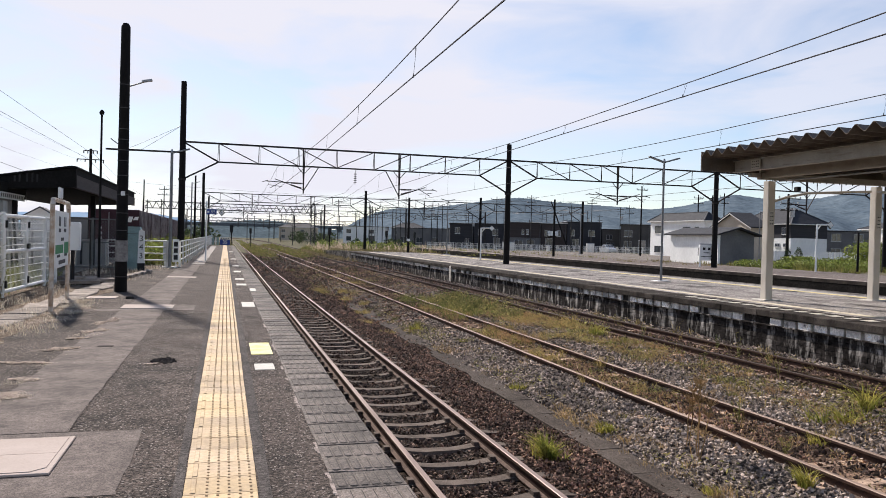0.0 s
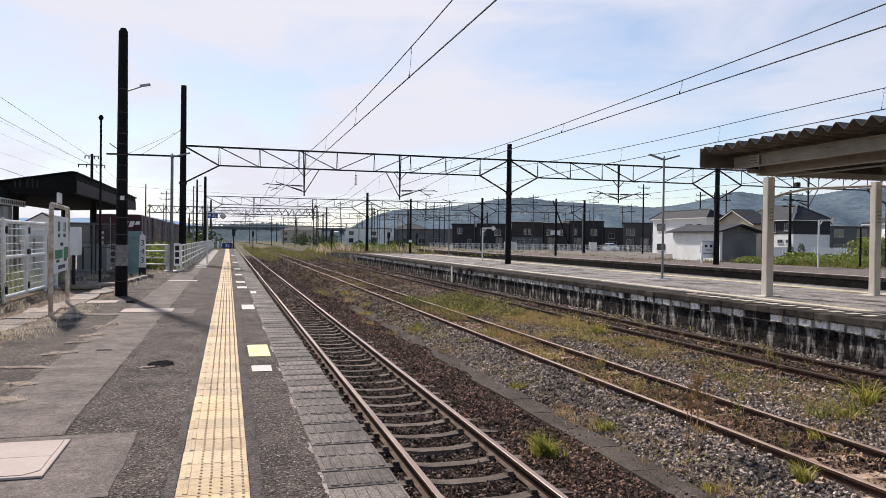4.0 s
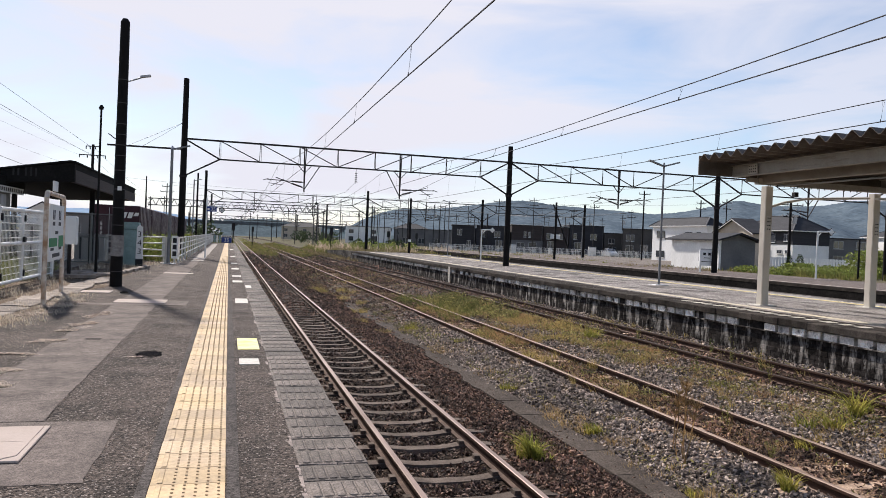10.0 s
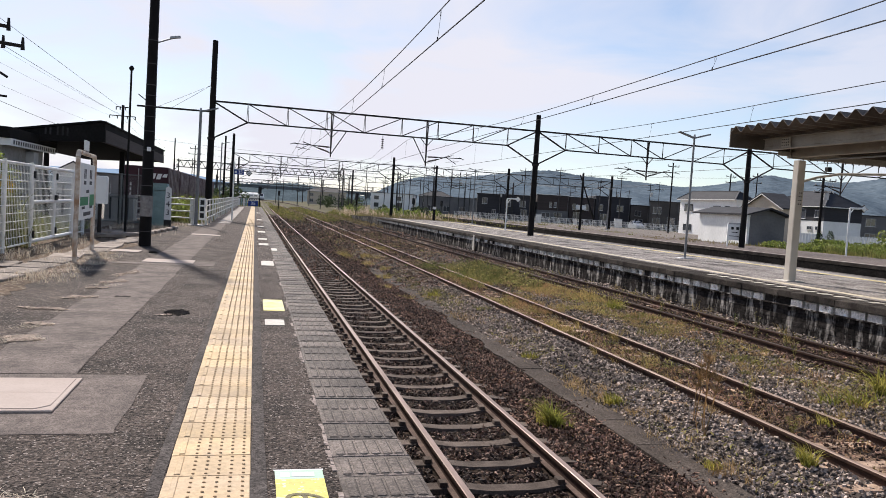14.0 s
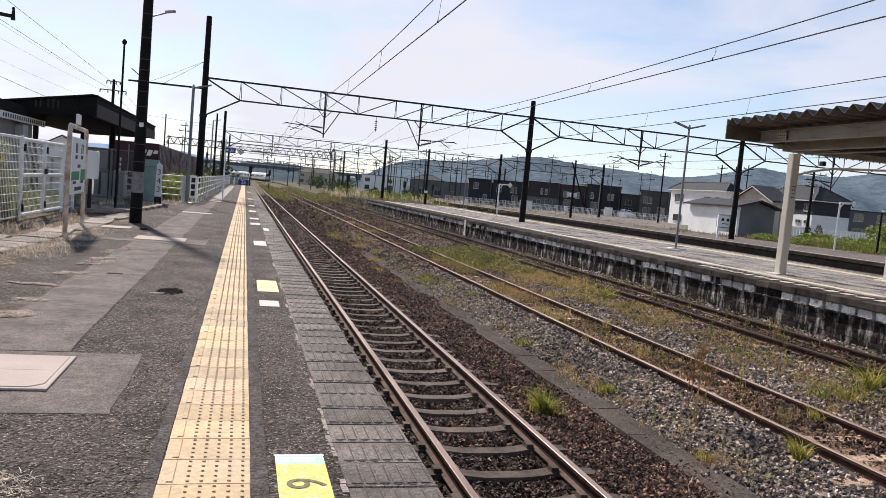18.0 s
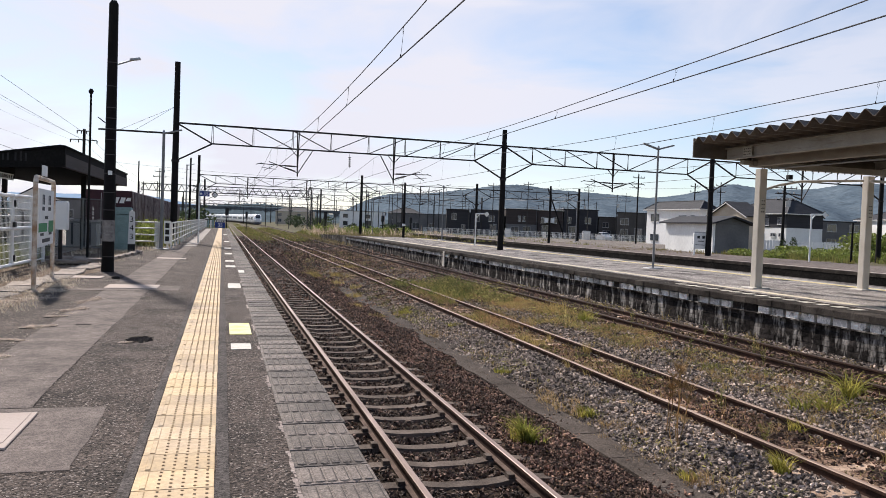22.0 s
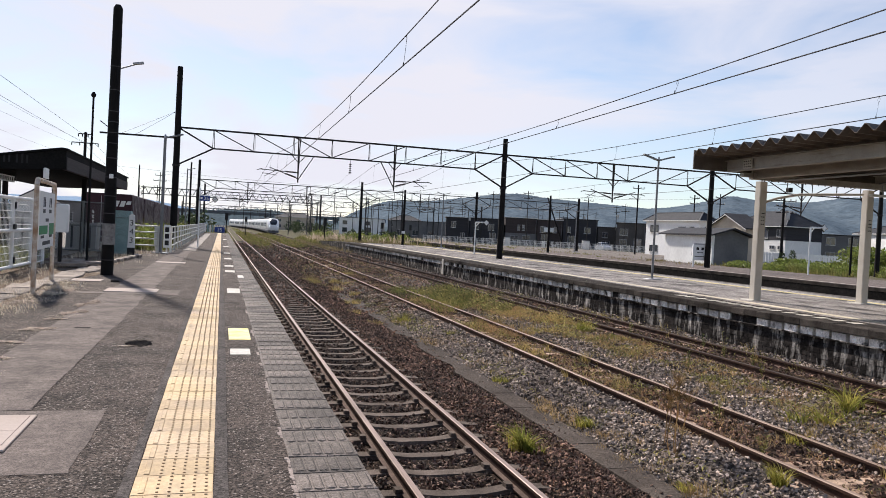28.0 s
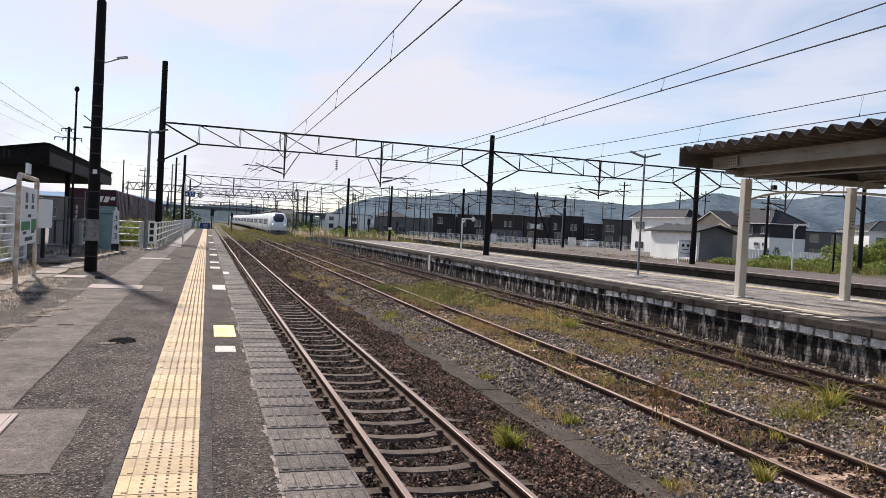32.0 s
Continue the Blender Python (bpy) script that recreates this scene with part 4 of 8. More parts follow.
# ---- island platform and the platform beyond it ----
ISL_X0, ISL_X1, ISL_END = 12.0, 20.2, 74.0
island = thing("island_platform", pose(0, 0, 0), "old island platform with a stained stone retaining wall", "platform", kind="structure")
part("platform_body", S().box(ISL_X0 + 0.12, ISL_X1 - 0.1, -14, 73.99, -1.3, -0.02), PATCH, island)
part("platform_top", S().box(ISL_X0 + 0.42, ISL_X1 - 0.42, -14, 74, -0.02, 0.0), ISLETOP, island)
ramp = [(74, -1.3), (74, 0.0), (84, -0.1), (96, -0.36), (96, -1.3)]
part("platform_ramp", S().prism(ramp, "x", ISL_X0 + 0.02, ISL_X1 - 0.1), WALLSTONE, island, "weedy dark end ramp of the platform")
part("tactile_line", S().box(13.36, 13.66, -14, 73, 0.0, 0.006), FADEDLINE, island, "faded yellow tactile line")
part("tactile_line", S().box(18.5, 18.8, -14, 73, 0.0, 0.006), LINEYELLOW, island, "faded yellow tactile line")
part("coping_edge", S().box(ISL_X1 - 0.42, ISL_X1, -14, ISL_END, -0.15, 0.004), COPING, island)
for k in range(14):
    m = S().box(-0.15, 0.15, -0.12, 0.12, 0, 0.004)
    y = 12.3 + k * 0.47
    ob = part("boarding_mark", m, SQUAREWHITE, None, "small white painted square on the platform edge", at=pose(12.62, y, 0.0036))
    tagged(ob, category="floor marking", group="white edge squares")
part("edge_paving", S().box(ISL_X0 + 0.421, 13.05, -14, 73, -0.01, 0.0035), EDGEDARK, island, "dark stained paving along the platform edge")
part("wall_stripe", S().box(11.93, 11.97, 39.8, 40.1, -0.85, -0.02), WHITEPAINT, island, "white painted stripe down the wall")
part("edge_line", S().box(18.95, 19.05, -10, 73, 0.0, 0.005), WHITEPAINT, island, "worn white line")

kerb = thing("concrete_strip", pose(0, 0, 0), "pale concrete strip along the foot of the white railing", "paving", kind="structure")
noisy_sheet("strip", -1.56, -1.0, 36.2, 86, 0.012, PALESTRIP, kerb, "", 0.6, 0.02, 36)
verge = thing("gravel_verge", pose(0, 0, 0), "grey gravel verge with sparse weeds behind the far platform", "gravel", kind="structure")
noisy_sheet("gravel_sheet", 36.6, 62, 50, 112, -0.06, VERGE, verge, "", 1.0, 0.2, 35)
plat3 = thing("far_platform", pose(0, 0, 0), "low weedy far platform with a dark retaining wall", "platform", kind="structure")
part("platform_body", S().box(27.3, 36.5, 10, 110, -1.3, 0.02), PATCH, plat3)
part("coping_edge", S().box(27.22, 27.6, 10, 110, -0.12, 0.03), EDGEDARK, plat3)
part("wall_face", S().box(27.24, 27.3, 10, 110, -1.3, -0.125), WALLDARK, plat3, "dark stained wall face")
part("white_line", S().box(28.0, 28.25, 10, 108, 0.02, 0.026), CREAM, plat3, "faded white edge line")


# ---- overhead line gantries ----
def gantry(y, posts, z_top, z_bot, knees, hangers, label, thick=1.0, panel=2.15):
    """posts: (x, top height, radius); a light truss runs between neighbouring posts."""
    g = thing("overhead_gantry", pose(posts[0][0], y, 0), label, "gantry", "overhead gantries")
    ox = posts[0][0]
    # far gantries take paler steel: distance haze put into the colour
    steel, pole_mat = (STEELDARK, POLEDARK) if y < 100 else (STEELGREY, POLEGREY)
    for x, top, r in posts:
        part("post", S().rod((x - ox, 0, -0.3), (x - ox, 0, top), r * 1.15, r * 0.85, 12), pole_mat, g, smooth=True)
        part("post_band", S().rod((x - ox, 0, knees - 0.05), (x - ox, 0, knees + 0.06), r * 1.25, n=12), steel, g)
    for (xa, _, ra), (xb, _, rb) in zip(posts, posts[1:]):
        a, b = xa - ox, xb - ox
        inner = 1.9
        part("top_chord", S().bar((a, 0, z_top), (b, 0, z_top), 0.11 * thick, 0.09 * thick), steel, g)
        part("bottom_chord", S().bar((a + inner, 0, z_bot), (b - inner, 0, z_bot), 0.10 * thick, 0.075 * thick), steel, g)
        for p, q in (((a, 0, knees), (a + inner, 0, z_bot)), ((b, 0, knees), (b - inner, 0, z_bot)), ((a, 0, z_top), (a + inner, 0, z_bot)), ((b, 0, z_top), (b - inner, 0, z_bot))):
            part("knee_brace", S().bar(p, q, 0.08 * thick, 0.08 * thick), steel, g)
        n = max(2, round((b - a - 2 * inner) / panel))
        xs = [a + inner + k * (b - a - 2 * inner) / n for k in range(n + 1)]
        for k, x in enumerate(xs):
            v = S()
            v.bar((x - 0.05, -0.05, z_bot), (x - 0.02, -0.05, z_top), 0.03 * thick, 0.03 * thick)
            v.bar((x + 0.05, 0.05, z_bot), (x + 0.02, 0.05, z_top), 0.03 * thick, 0.03 * thick)
            part("vertical", v, steel, g)
        for k in range(n):
            p, q = ((xs[k], 0, z_top), (xs[k + 1], 0, z_bot)) if k < 0.42 * n else ((xs[k], 0, z_bot), (xs[k + 1], 0, z_top))
            part("diagonal", S().bar(p, q, 0.05 * thick, 0.05 * thick), steel, g)
    for x, low, side in hangers:
        h = x - ox
        sides = (-1, 1) if side == 0 else (side,)
        arm = part("hanger", S().bar((h - 0.05, 0, z_top), (h, 0, low), 0.07 * thick, 0.07 * thick).bar((h + 0.05, 0, z_top), (h, 0, low), 0.05 * thick, 0.05 * thick), steel, g)
        if side:
            part("hanger_brace", S().bar((h, 0, low + 0.15), (h - side * 0.85, 0, z_bot), 0.05 * thick, 0.05 * thick), steel, g)
        for s in sides:
            part("registration_arm", S().rod((h, 0, low + 0.56), (h + s * 2.15, -0.1, low + 0.62), 0.026, n=6).rod((h + s * 2.0, -0.1, low + 0.66), (h + s * 2.3, -0.1, low + 0.56), 0.02, n=6), steel, g)
            part("registration_arm", S().rod((h, 0, low + 0.22), (h + s * 1.6, -0.05, low + 0.76), 0.026, n=6), steel, g)
            part("steady_arm", S().rod((h + s * 1.15, -0.05, low + 0.66), (h + s * 1.85, -0.1, low + 0.25), 0.02, n=6).rod((h + s * 1.2, -0.05, low + 0.34), (h + s * 2.0, -0.1, low + 0.42), 0.016, n=6), steel, g)
            for z0, z1 in ((0.564, 0.584), (0.255, 0.49)):
                lift = (z1 - z0) / 0.8
                part("insulator", S().ribbed((h + s * 0.12, -0.005, low + z0 + lift * 0.12), (h + s * 0.72, -0.008, low + z0 + lift * 0.72), 0.056, 0.034, 7), SIDINGBROWN, g)
        for q in (-0.4, 0.4):
            part("mast_brace", S().bar((h, 0, z_bot - 0.45), (h + q, 0, z_bot), 0.04 * thick, 0.04 * thick), steel, g)
    return g


gantry(43.6, ((-2.42, 9.7, 0.17), (16.65, 7.4, 0.17), (31.6, 6.7, 0.17), (46.0, 7.2, 0.16)), 6.42, 5.4, 4.35,
       ((4.15, 3.85, -1), (9.75, 3.75, 1), (24.2, 3.95, 0), (39.0, 3.9, -1)), "dark steel overhead line gantry spanning the tracks")
first_gantry = [o for o in bpy.data.objects if o.name == "overhead_gantry"][0]
part("side_arm", S().bar((-3.88, 0, 5.8), (0, 0, 5.83), 0.09, 0.09), STEELDARK, first_gantry)
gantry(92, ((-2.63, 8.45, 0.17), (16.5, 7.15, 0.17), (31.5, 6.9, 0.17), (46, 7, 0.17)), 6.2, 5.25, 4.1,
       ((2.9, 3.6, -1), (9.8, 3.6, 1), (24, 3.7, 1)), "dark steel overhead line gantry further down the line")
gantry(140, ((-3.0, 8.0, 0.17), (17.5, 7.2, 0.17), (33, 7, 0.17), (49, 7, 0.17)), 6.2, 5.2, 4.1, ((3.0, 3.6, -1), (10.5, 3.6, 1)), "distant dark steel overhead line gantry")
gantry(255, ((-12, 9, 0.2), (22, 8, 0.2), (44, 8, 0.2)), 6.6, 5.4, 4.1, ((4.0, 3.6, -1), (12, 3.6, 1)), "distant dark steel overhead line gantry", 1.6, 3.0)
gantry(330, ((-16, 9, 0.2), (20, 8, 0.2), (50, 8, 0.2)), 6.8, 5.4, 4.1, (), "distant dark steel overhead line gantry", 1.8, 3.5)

# long lattice beam with a tower, far down the line
lat = thing("lattice_gantry", pose(-19.8, 205, 0), "long lattice signal beam with a lattice tower, far down the line", "gantry", "overhead gantries")
L0, L1, ZT, ZB = 0.0, 42.4, 9.2, 7.5
for yy in (-0.6, 0.6):
    for z0 in (ZT, ZB):
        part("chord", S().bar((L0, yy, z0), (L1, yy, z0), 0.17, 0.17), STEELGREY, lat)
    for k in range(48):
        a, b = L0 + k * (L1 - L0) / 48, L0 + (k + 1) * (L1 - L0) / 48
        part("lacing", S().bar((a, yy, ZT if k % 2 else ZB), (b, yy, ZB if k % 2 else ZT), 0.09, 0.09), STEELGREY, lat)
for tx in (L0, L1):
    tower = S()
    for sx in (-0.5, 0.5):
        for sy in (-0.5, 0.5):
            tower.bar((tx + sx, sy, -1.2), (tx + sx, sy, 9.6), 0.14, 0.14)
    for k in range(12):
        tower.bar((tx - 0.5, -0.5, -1 + k * 0.85), (tx + 0.5, -0.5, -0.15 + k * 0.85), 0.08, 0.08)
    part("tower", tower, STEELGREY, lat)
part("loop", S().rod((L1, 0, 9.6), (L1, 0, 10.4), 0.5, 0.15, 8), STEELGREY, lat)


# ---- wires ----
def wire(name, pts, r, label, category="cable", group="overhead wires"):
    ob = part(name, S().tube(pts, r), WIRE, None, label)
    return tagged(ob, category=category, group=group)


def catenary(x, x_far, z_m, z_c, y0, label, sag=0.35, off=0.0, span=49.0, until=140.0, fall=0.0, dip=0.0):
    """Messenger and contact wire with droppers, as one thing."""
    c = thing("catenary_line", pose(x, y0, z_c), label, "overhead line", "overhead lines")
    m, w = [], []
    ys = np.arange(y0, until + 0.1, 2.4)
    for y in ys:
        u = ((y - 43.6) / span) % 1.0
        xx = x + (x_far - x) * min(max((y - 8) / 84.0, -0.2), 1.4) - x
        dz = -fall * (min(y, 30.0) - 17.0)
        m.append((xx + off, y - y0, z_m - z_c - 4 * sag * u * (1 - u) + dz - dip * max(0.0, 15.0 - y)))
        w.append((xx, y - y0, dz))
    for nm, pts, r in (("messenger_wire", m, 0.010), ("contact_wire", w, 0.011)):
        part(nm, S().tube(pts, r), WIRE, c)
    for k in range(-2, 24):
        y = 12.35 + 5.4 * k
        if not ys[0] < y < ys[-1]:
            continue
        top, foot = [Vector([float(np.interp(y, ys, [q[i] for q in line])) for i in range(3)]) for line in (m, w)]
        d = S()
        loop = min(0.13, 0.4 * (top.z - foot.z))              # a wire eye hangs on the messenger wire
        for sx in (-1, 1):
            d.rod(top, top + Vector((0, sx * 0.035, -loop * 0.5)), 0.0032, n=4, cap=False)
            d.rod(top + Vector((0, sx * 0.035, -loop * 0.5)), top + Vector((0, 0, -loop)), 0.0032, n=4, cap=False)
        d.rod(top + Vector((0, 0, -loop)), foot, 0.0034, n=4, cap=False)
        d.rod(foot + Vector((0, 0, -0.012)), foot + Vector((0, 0, 0.055)), 0.017, 0.006, 5)
        part("dropper", d, WIRE, c)
    return c


catenary(2.93, 2.3, 5.5, 4.13, -3, "contact wire and messenger wire over the near track", 0.93, 0.03, fall=0.0085)
catenary(8.02, 9.6, 5.36, 4.235, -3, "contact wire and messenger wire over the siding", 0.9, 0.05, dip=0.0165)
catenary(12.8, 13.4, 5.58, 4.22, 4, "contact wire and messenger wire along the island platform", 0.93, 0.05, dip=0.022)
catenary(23.5, 23.5, 5.1, 4.3, 20, "contact wire and messenger wire over the far tracks", 0.25, 0.0)
for x, z, x2, z2, y2, sag in ((-9.2, 6.5, -9.2, 6.3, 56, 0.1), (-9.2, 7.45, -9.2, 6.84, 56, 0.0), (-8.6, 4.35, -8.3, 3.78, 44, 0.05), (-9.2, 6.3, -12.5, 7.0, 150, 1.2), (-9.0, 6.84, -11.5, 7.6, 150, 1.2)):
    ya = 15 if y2 < 100 else 56
    pts = [(x + (x2 - x) * k / 12, ya + (y2 - ya) * k / 12, z + (z2 - z) * k / 12 - 4 * sag * (k / 12) * (1 - k / 12)) for k in range(13)]
    wire("power_cable", pts, 0.009, "thin black power cable sagging between poles")
for k, (xa, za, xb, zb) in enumerate(((-9.7, 6.05, -9.5, 6.1), (-8.4, 5.95, -8.5, 6.1), (-9.9, 5.3, -9.3, 5.2))):
    wire("power_cable", [(xa + (xb - xa) * j / 12, 15 + 41 * j / 12, za + (zb - za) * j / 12 - 0.25 * 4 * (j / 12) * (1 - j / 12)) for j in range(13)], 0.004, "thin grey cable sagging between poles")
for xx in (-5.26, -4.55):
    wire("stay_wire", [(-2.5, 43.6, 7.28), ((xx - 2.5) / 2, 43.6, 6.55), (xx, 43.6, 5.84)], 0.009, "thin stay wire from a gantry post to its side arm")
for k, (z, y) in enumerate(((6.9, 110), (7.9, 140), (6.4, 140), (8.8, 180), (7.6, 220))):
    pts = [(-14 + 5 * i + (4 * (k % 3)), y + i * 1.0 * ((k % 2) * 2 - 1), z + 0.02 * (i - 8) ** 2) for i in range(17)]
    wire("power_cable", pts, 0.012, "thin feeder cable across the tracks")
# a loose pantograph-height insulator string under the gantry
ins = thing("insulator_string", pose(7.1, 43.5, 4.6), "string of dark insulators hanging under the gantry", "insulator")
for k in range(5):
    part("disc", S().rod((0, 0, 0.12 * k), (0, 0, 0.12 * k + 0.05), 0.1, 0.05, 10), STEELDARK, ins)
part("rod", S().rod((0, 0, -0.1), (0, 0, 0.8), 0.012, n=6), WIRE, ins)
wire("feeder_cable", [(7.1, 43.5, 4.62), (6.3, 42, 3.9), (5.0, 60, 3.6), (9, 92, 4.5)], 0.008, "thin feeder cable with small weights")

# ---- poles and lamps ----
big = thing("utility_pole", pose(-2.45, 19.3, 0), "tall black tarred concrete pole with metal bands and a pale sleeve", "utility pole", "utility poles")
part("shaft", S().rod((0, 0, -0.2), (0, 0, 6.28), 0.142, 0.104, 18), POLEDARK, big, smooth=True)
part("cap", S().rod((0, 0, 6.28), (0, 0, 6.36), 0.104, 0.06, 18), POLEDARK, big, smooth=True)
part("sleeve", S().rod((0, 0, 0.72), (0, 0, 1.22), 0.146, 0.143, 18), SLEEVE, big, "weathered grey sleeve", smooth=True)
for z in (0.35, 1.45, 1.86, 2.3, 2.75, 3.1, 3.35, 3.6, 3.85, 4.35, 4.9):
    part("band", S().rod((0, 0, z), (0, 0, z + 0.018), 0.148 - z * 0.0066, 0.148 - z * 0.0066, 18), STEELGREY, big)
part("lamp_arm", S().rod((0.1, 0, 4.88), (0.42, -0.05, 5.0), 0.018, n=8), GALV, big)
part("lamp_head", S().slab(-0.12, 0.12, -0.05, 0.05, -0.02, 0.03, 0.012), GALV, big, at=pose(0.5, -0.06, 5.03, 0, -12, 0))
part("number_plate", S().box(-0.02, 0.07, -0.15, -0.135, 2.28, 2.38), SIGNWHITE, big, "small blank white plate")
part("step_bolt", S().rod((-0.12, 0, 3.5), (-0.28, -0.02, 3.62), 0.012, n=6), STEELDARK, big)

thin = thing("mast", pose(-3.63, 24.0, 0), "slender black mast with a ball finial", "mast")
part("shaft", S().rod((0, 0, 0), (0, 0, 4.85), 0.036, 0.028, 10), POLEDARK, thin, smooth=True)
part("finial", S().rod((0, 0, 4.83), (0, 0, 4.9), 0.05, 0.075, 10).rod((0, 0, 4.9), (0, 0, 4.97), 0.075, 0.03, 10), POLEDARK, thin, smooth=True)


def platform_lamp(x, y, h, label, arms=2, r=0.055, z=0.0):
    l = thing("platform_lamp", pose(x, y, z), label, "lamp post", "platform lamps")
    part("pole", S().rod((0, 0, 0), (0, 0, h), r * 0.85, r * 0.68, 12), LAMPGREY, l, smooth=True)
    part("base", S().slab(-0.3, 0.3, -0.25, 0.25, 0, 0.03, 0.01), GALV, l)
    for s in ((-1, 1) if arms == 2 else (1,)):
        part("lamp_head", S().slab(-0.34, 0.34, -0.06, 0.06, -0.03, 0.03, 0.012), LAMPGREY, l, at=pose(s * 0.36, 0, h + 0.1, 0, -s * 16, 0))
    part("finial", S().rod((0, 0, h), (0, 0, h + 0.14), 0.06, 0.03, 8), GALV, l)
    return l


platform_lamp(16.69, 26.45, 4.75, "grey double-headed lamp post on the island platform")
platform_lamp(20.3, 69, 5.1, "grey double-headed lamp post on the island platform", r=0.07)
platform_lamp(19.6, 100, 5.1, "distant double-headed lamp post", r=0.07, z=-0.5)
platform_lamp(-2.24, 32.6, 4.68, "grey lamp post beside the white railing", 1, 0.08)
platform_lamp(-3.2, 75, 6.1, "grey lamp post behind the railing", 1, 0.08)
platform_lamp(46.0, 57.0, 4.6, "grey lamp post by the road", 1, 0.06)
platform_lamp(41.8, 84.0, 4.9, "grey lamp post by the fence", 2, 0.08)


def stop_lamp(x, y, h, reach, label):
    """White stop marker: post with a bracket arm carrying a diamond plate."""
    l = thing("stop_marker", pose(x, y, 0), label, "stop marker", "stop markers")
    part("post", S().rod((0, 0, 0), (0, 0, h), 0.055, n=10), SIGNWHITE, l, smooth=True)
    part("arm", S().rod((0, 0, h), (reach, 0, h + 0.02), 0.045, n=10).rod((0, 0, h - 0.35), (0.3, 0, h), 0.03, n=8), SIGNWHITE, l)
    part("diamond_plate", S().prism([(-0.2, 0), (0, -0.2), (0.2, 0), (0, 0.2)], "y", -0.02, 0.02), SIGNWHITE, l, at=pose(reach + 0.12, 0, h))
    part("diamond_border", S().prism([(-0.26, 0), (0, -0.26), (0.26, 0), (0, 0.26)], "y", 0.0, 0.03), INK, l, at=pose(reach + 0.12, 0.022, h))
    return l


stop_lamp(18.2, 53, 2.35, 0.72, "white stop marker post on the island platform")
stop_lamp(35.0, 38.2, 2.95, 0.9, "white stop marker post on the far platform")

# poles in the middle and far distance
POLES = ((17.7, 74, 5.6, 0.16, -0.05), (31.4, 69, 5.8, 0.15, -0.1), (40.4, 40.4, 2.6, 0.09, 0.0), (-3.3, 86, 7.65, 0.14, 0), (-7.92, 80, 6.6, 0.09, 0),
         (22.3, 118, 7.0, 0.16, -0.6), (26, 128, 7.5, 0.16, -0.6), (29, 150, 8, 0.17, -0.6), (20, 165, 8.2, 0.17, -1), (16, 190, 8.6, 0.2, -1), (24, 210, 9, 0.2, -1),
         (32, 190, 9, 0.2, -0.6), (38, 175, 8.5, 0.2, -0.6), (44, 120, 9.2, 0.16, -0.3), (49.5, 118, 9.6, 0.16, -0.3), (55.5, 115, 8.0, 0.16, -0.3), (58.2, 113, 8.8, 0.16, -0.3),
         (64.6, 112, 8.2, 0.1, -0.3), (72, 100, 9.5, 0.15, -0.2), (61.5, 83, 8.4, 0.1, -0.1), (52.5, 88, 9.2, 0.13, -0.1), (66, 95, 9.0, 0.13, -0.1), (46, 160, 9.6, 0.2, -0.4),
         (13, 240, 9.4, 0.25, -1), (18, 260, 9.5, 0.25, -1), (30, 250, 10, 0.25, -0.8), (40, 240, 10, 0.25, -0.6), (8, 300, 10, 0.3, -1), (-6, 230, 9.5, 0.22, -0.8),
         (-5, 160, 8.5, 0.2, -0.7), (-9, 120, 9, 0.18, -0.7), (-14, 180, 9.5, 0.2, -0.7), (28, 330, 11, 0.3, -0.8), (45, 310, 11, 0.3, -0.8), (12.8, 360, 11, 0.35, -1))
rp = random.Random(11)
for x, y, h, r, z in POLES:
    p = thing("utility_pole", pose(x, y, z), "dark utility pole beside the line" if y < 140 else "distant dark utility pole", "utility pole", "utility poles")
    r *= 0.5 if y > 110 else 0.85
    # poles past 110 m turn paler, with distance haze in their colour
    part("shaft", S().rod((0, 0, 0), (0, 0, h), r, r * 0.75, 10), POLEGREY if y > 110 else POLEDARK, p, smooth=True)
    if h > 7 and not (x < 0 and y < 100):
        for k in range(rp.choice((1, 2, 2))):
            zz = h - 0.5 - 0.8 * k
            w = rp.uniform(0.6, 1.0)
            arm = part("cross_arm", S().bar((-w, -r, zz), (w, -r, zz), 0.09, 0.09), STEELDARK, p)
            for q in (-w, 0.4 * w, w):
                part("insulator", S().rod((q, -r, zz), (q, -r, zz + 0.22), 0.06, n=6), GREYBOX, arm)
part("white_band", S().rod((0, 0, 1.2), (0, 0, 1.45), 0.17, n=10), SIGNWHITE, [o for o in bpy.data.objects if o.name.startswith("utility_pole")][1])
# thin poles and their wires among the houses
rq = random.Random(23)
thin_row = []
for k in range(26):
    x, y = 18 + k * 2.5 + rq.uniform(-1.5, 1.5), rq.uniform(122, 175) - 0.25 * k
    h = rq.uniform(7.0, 9.6)
    p = thing("utility_pole", pose(x, y, -0.5), "thin grey utility pole among the houses", "utility pole", "thin poles")
    part("shaft", S().rod((0, 0, 0), (0, 0, h), 0.08, 0.055, 8), POLEGREY, p, smooth=True)
    for zz, w in ((h - 0.4, rq.uniform(0.5, 0.9)), (h - 1.3, rq.uniform(0.4, 0.8)))[:rq.choice((1, 2, 2))]:
        part("cross_arm", S().bar((-w, -0.1, zz), (w, -0.1, zz), 0.08, 0.08), STEELGREY, p)
    if k % 4 == 0:
        part("transformer", S().rod((0.28, -0.05, h - 2.4), (0.28, -0.05, h - 1.7), 0.2, n=10), GREYBOX, p)
    thin_row.append((x, y, h - 0.9))
for k in range(0, 24):
    (xa, ya, za), (xb, yb, zb) = thin_row[k], thin_row[k + 2]
    wire("house_cable", [(xa + (xb - xa) * i / 6, ya + (yb - ya) * i / 6, za + (zb - za) * i / 6 - 0.5 * 4 * (i / 6) * (1 - i / 6) * 0.4) for i in range(7)], 0.02, "slack cable between thin utility poles", group="house cables")
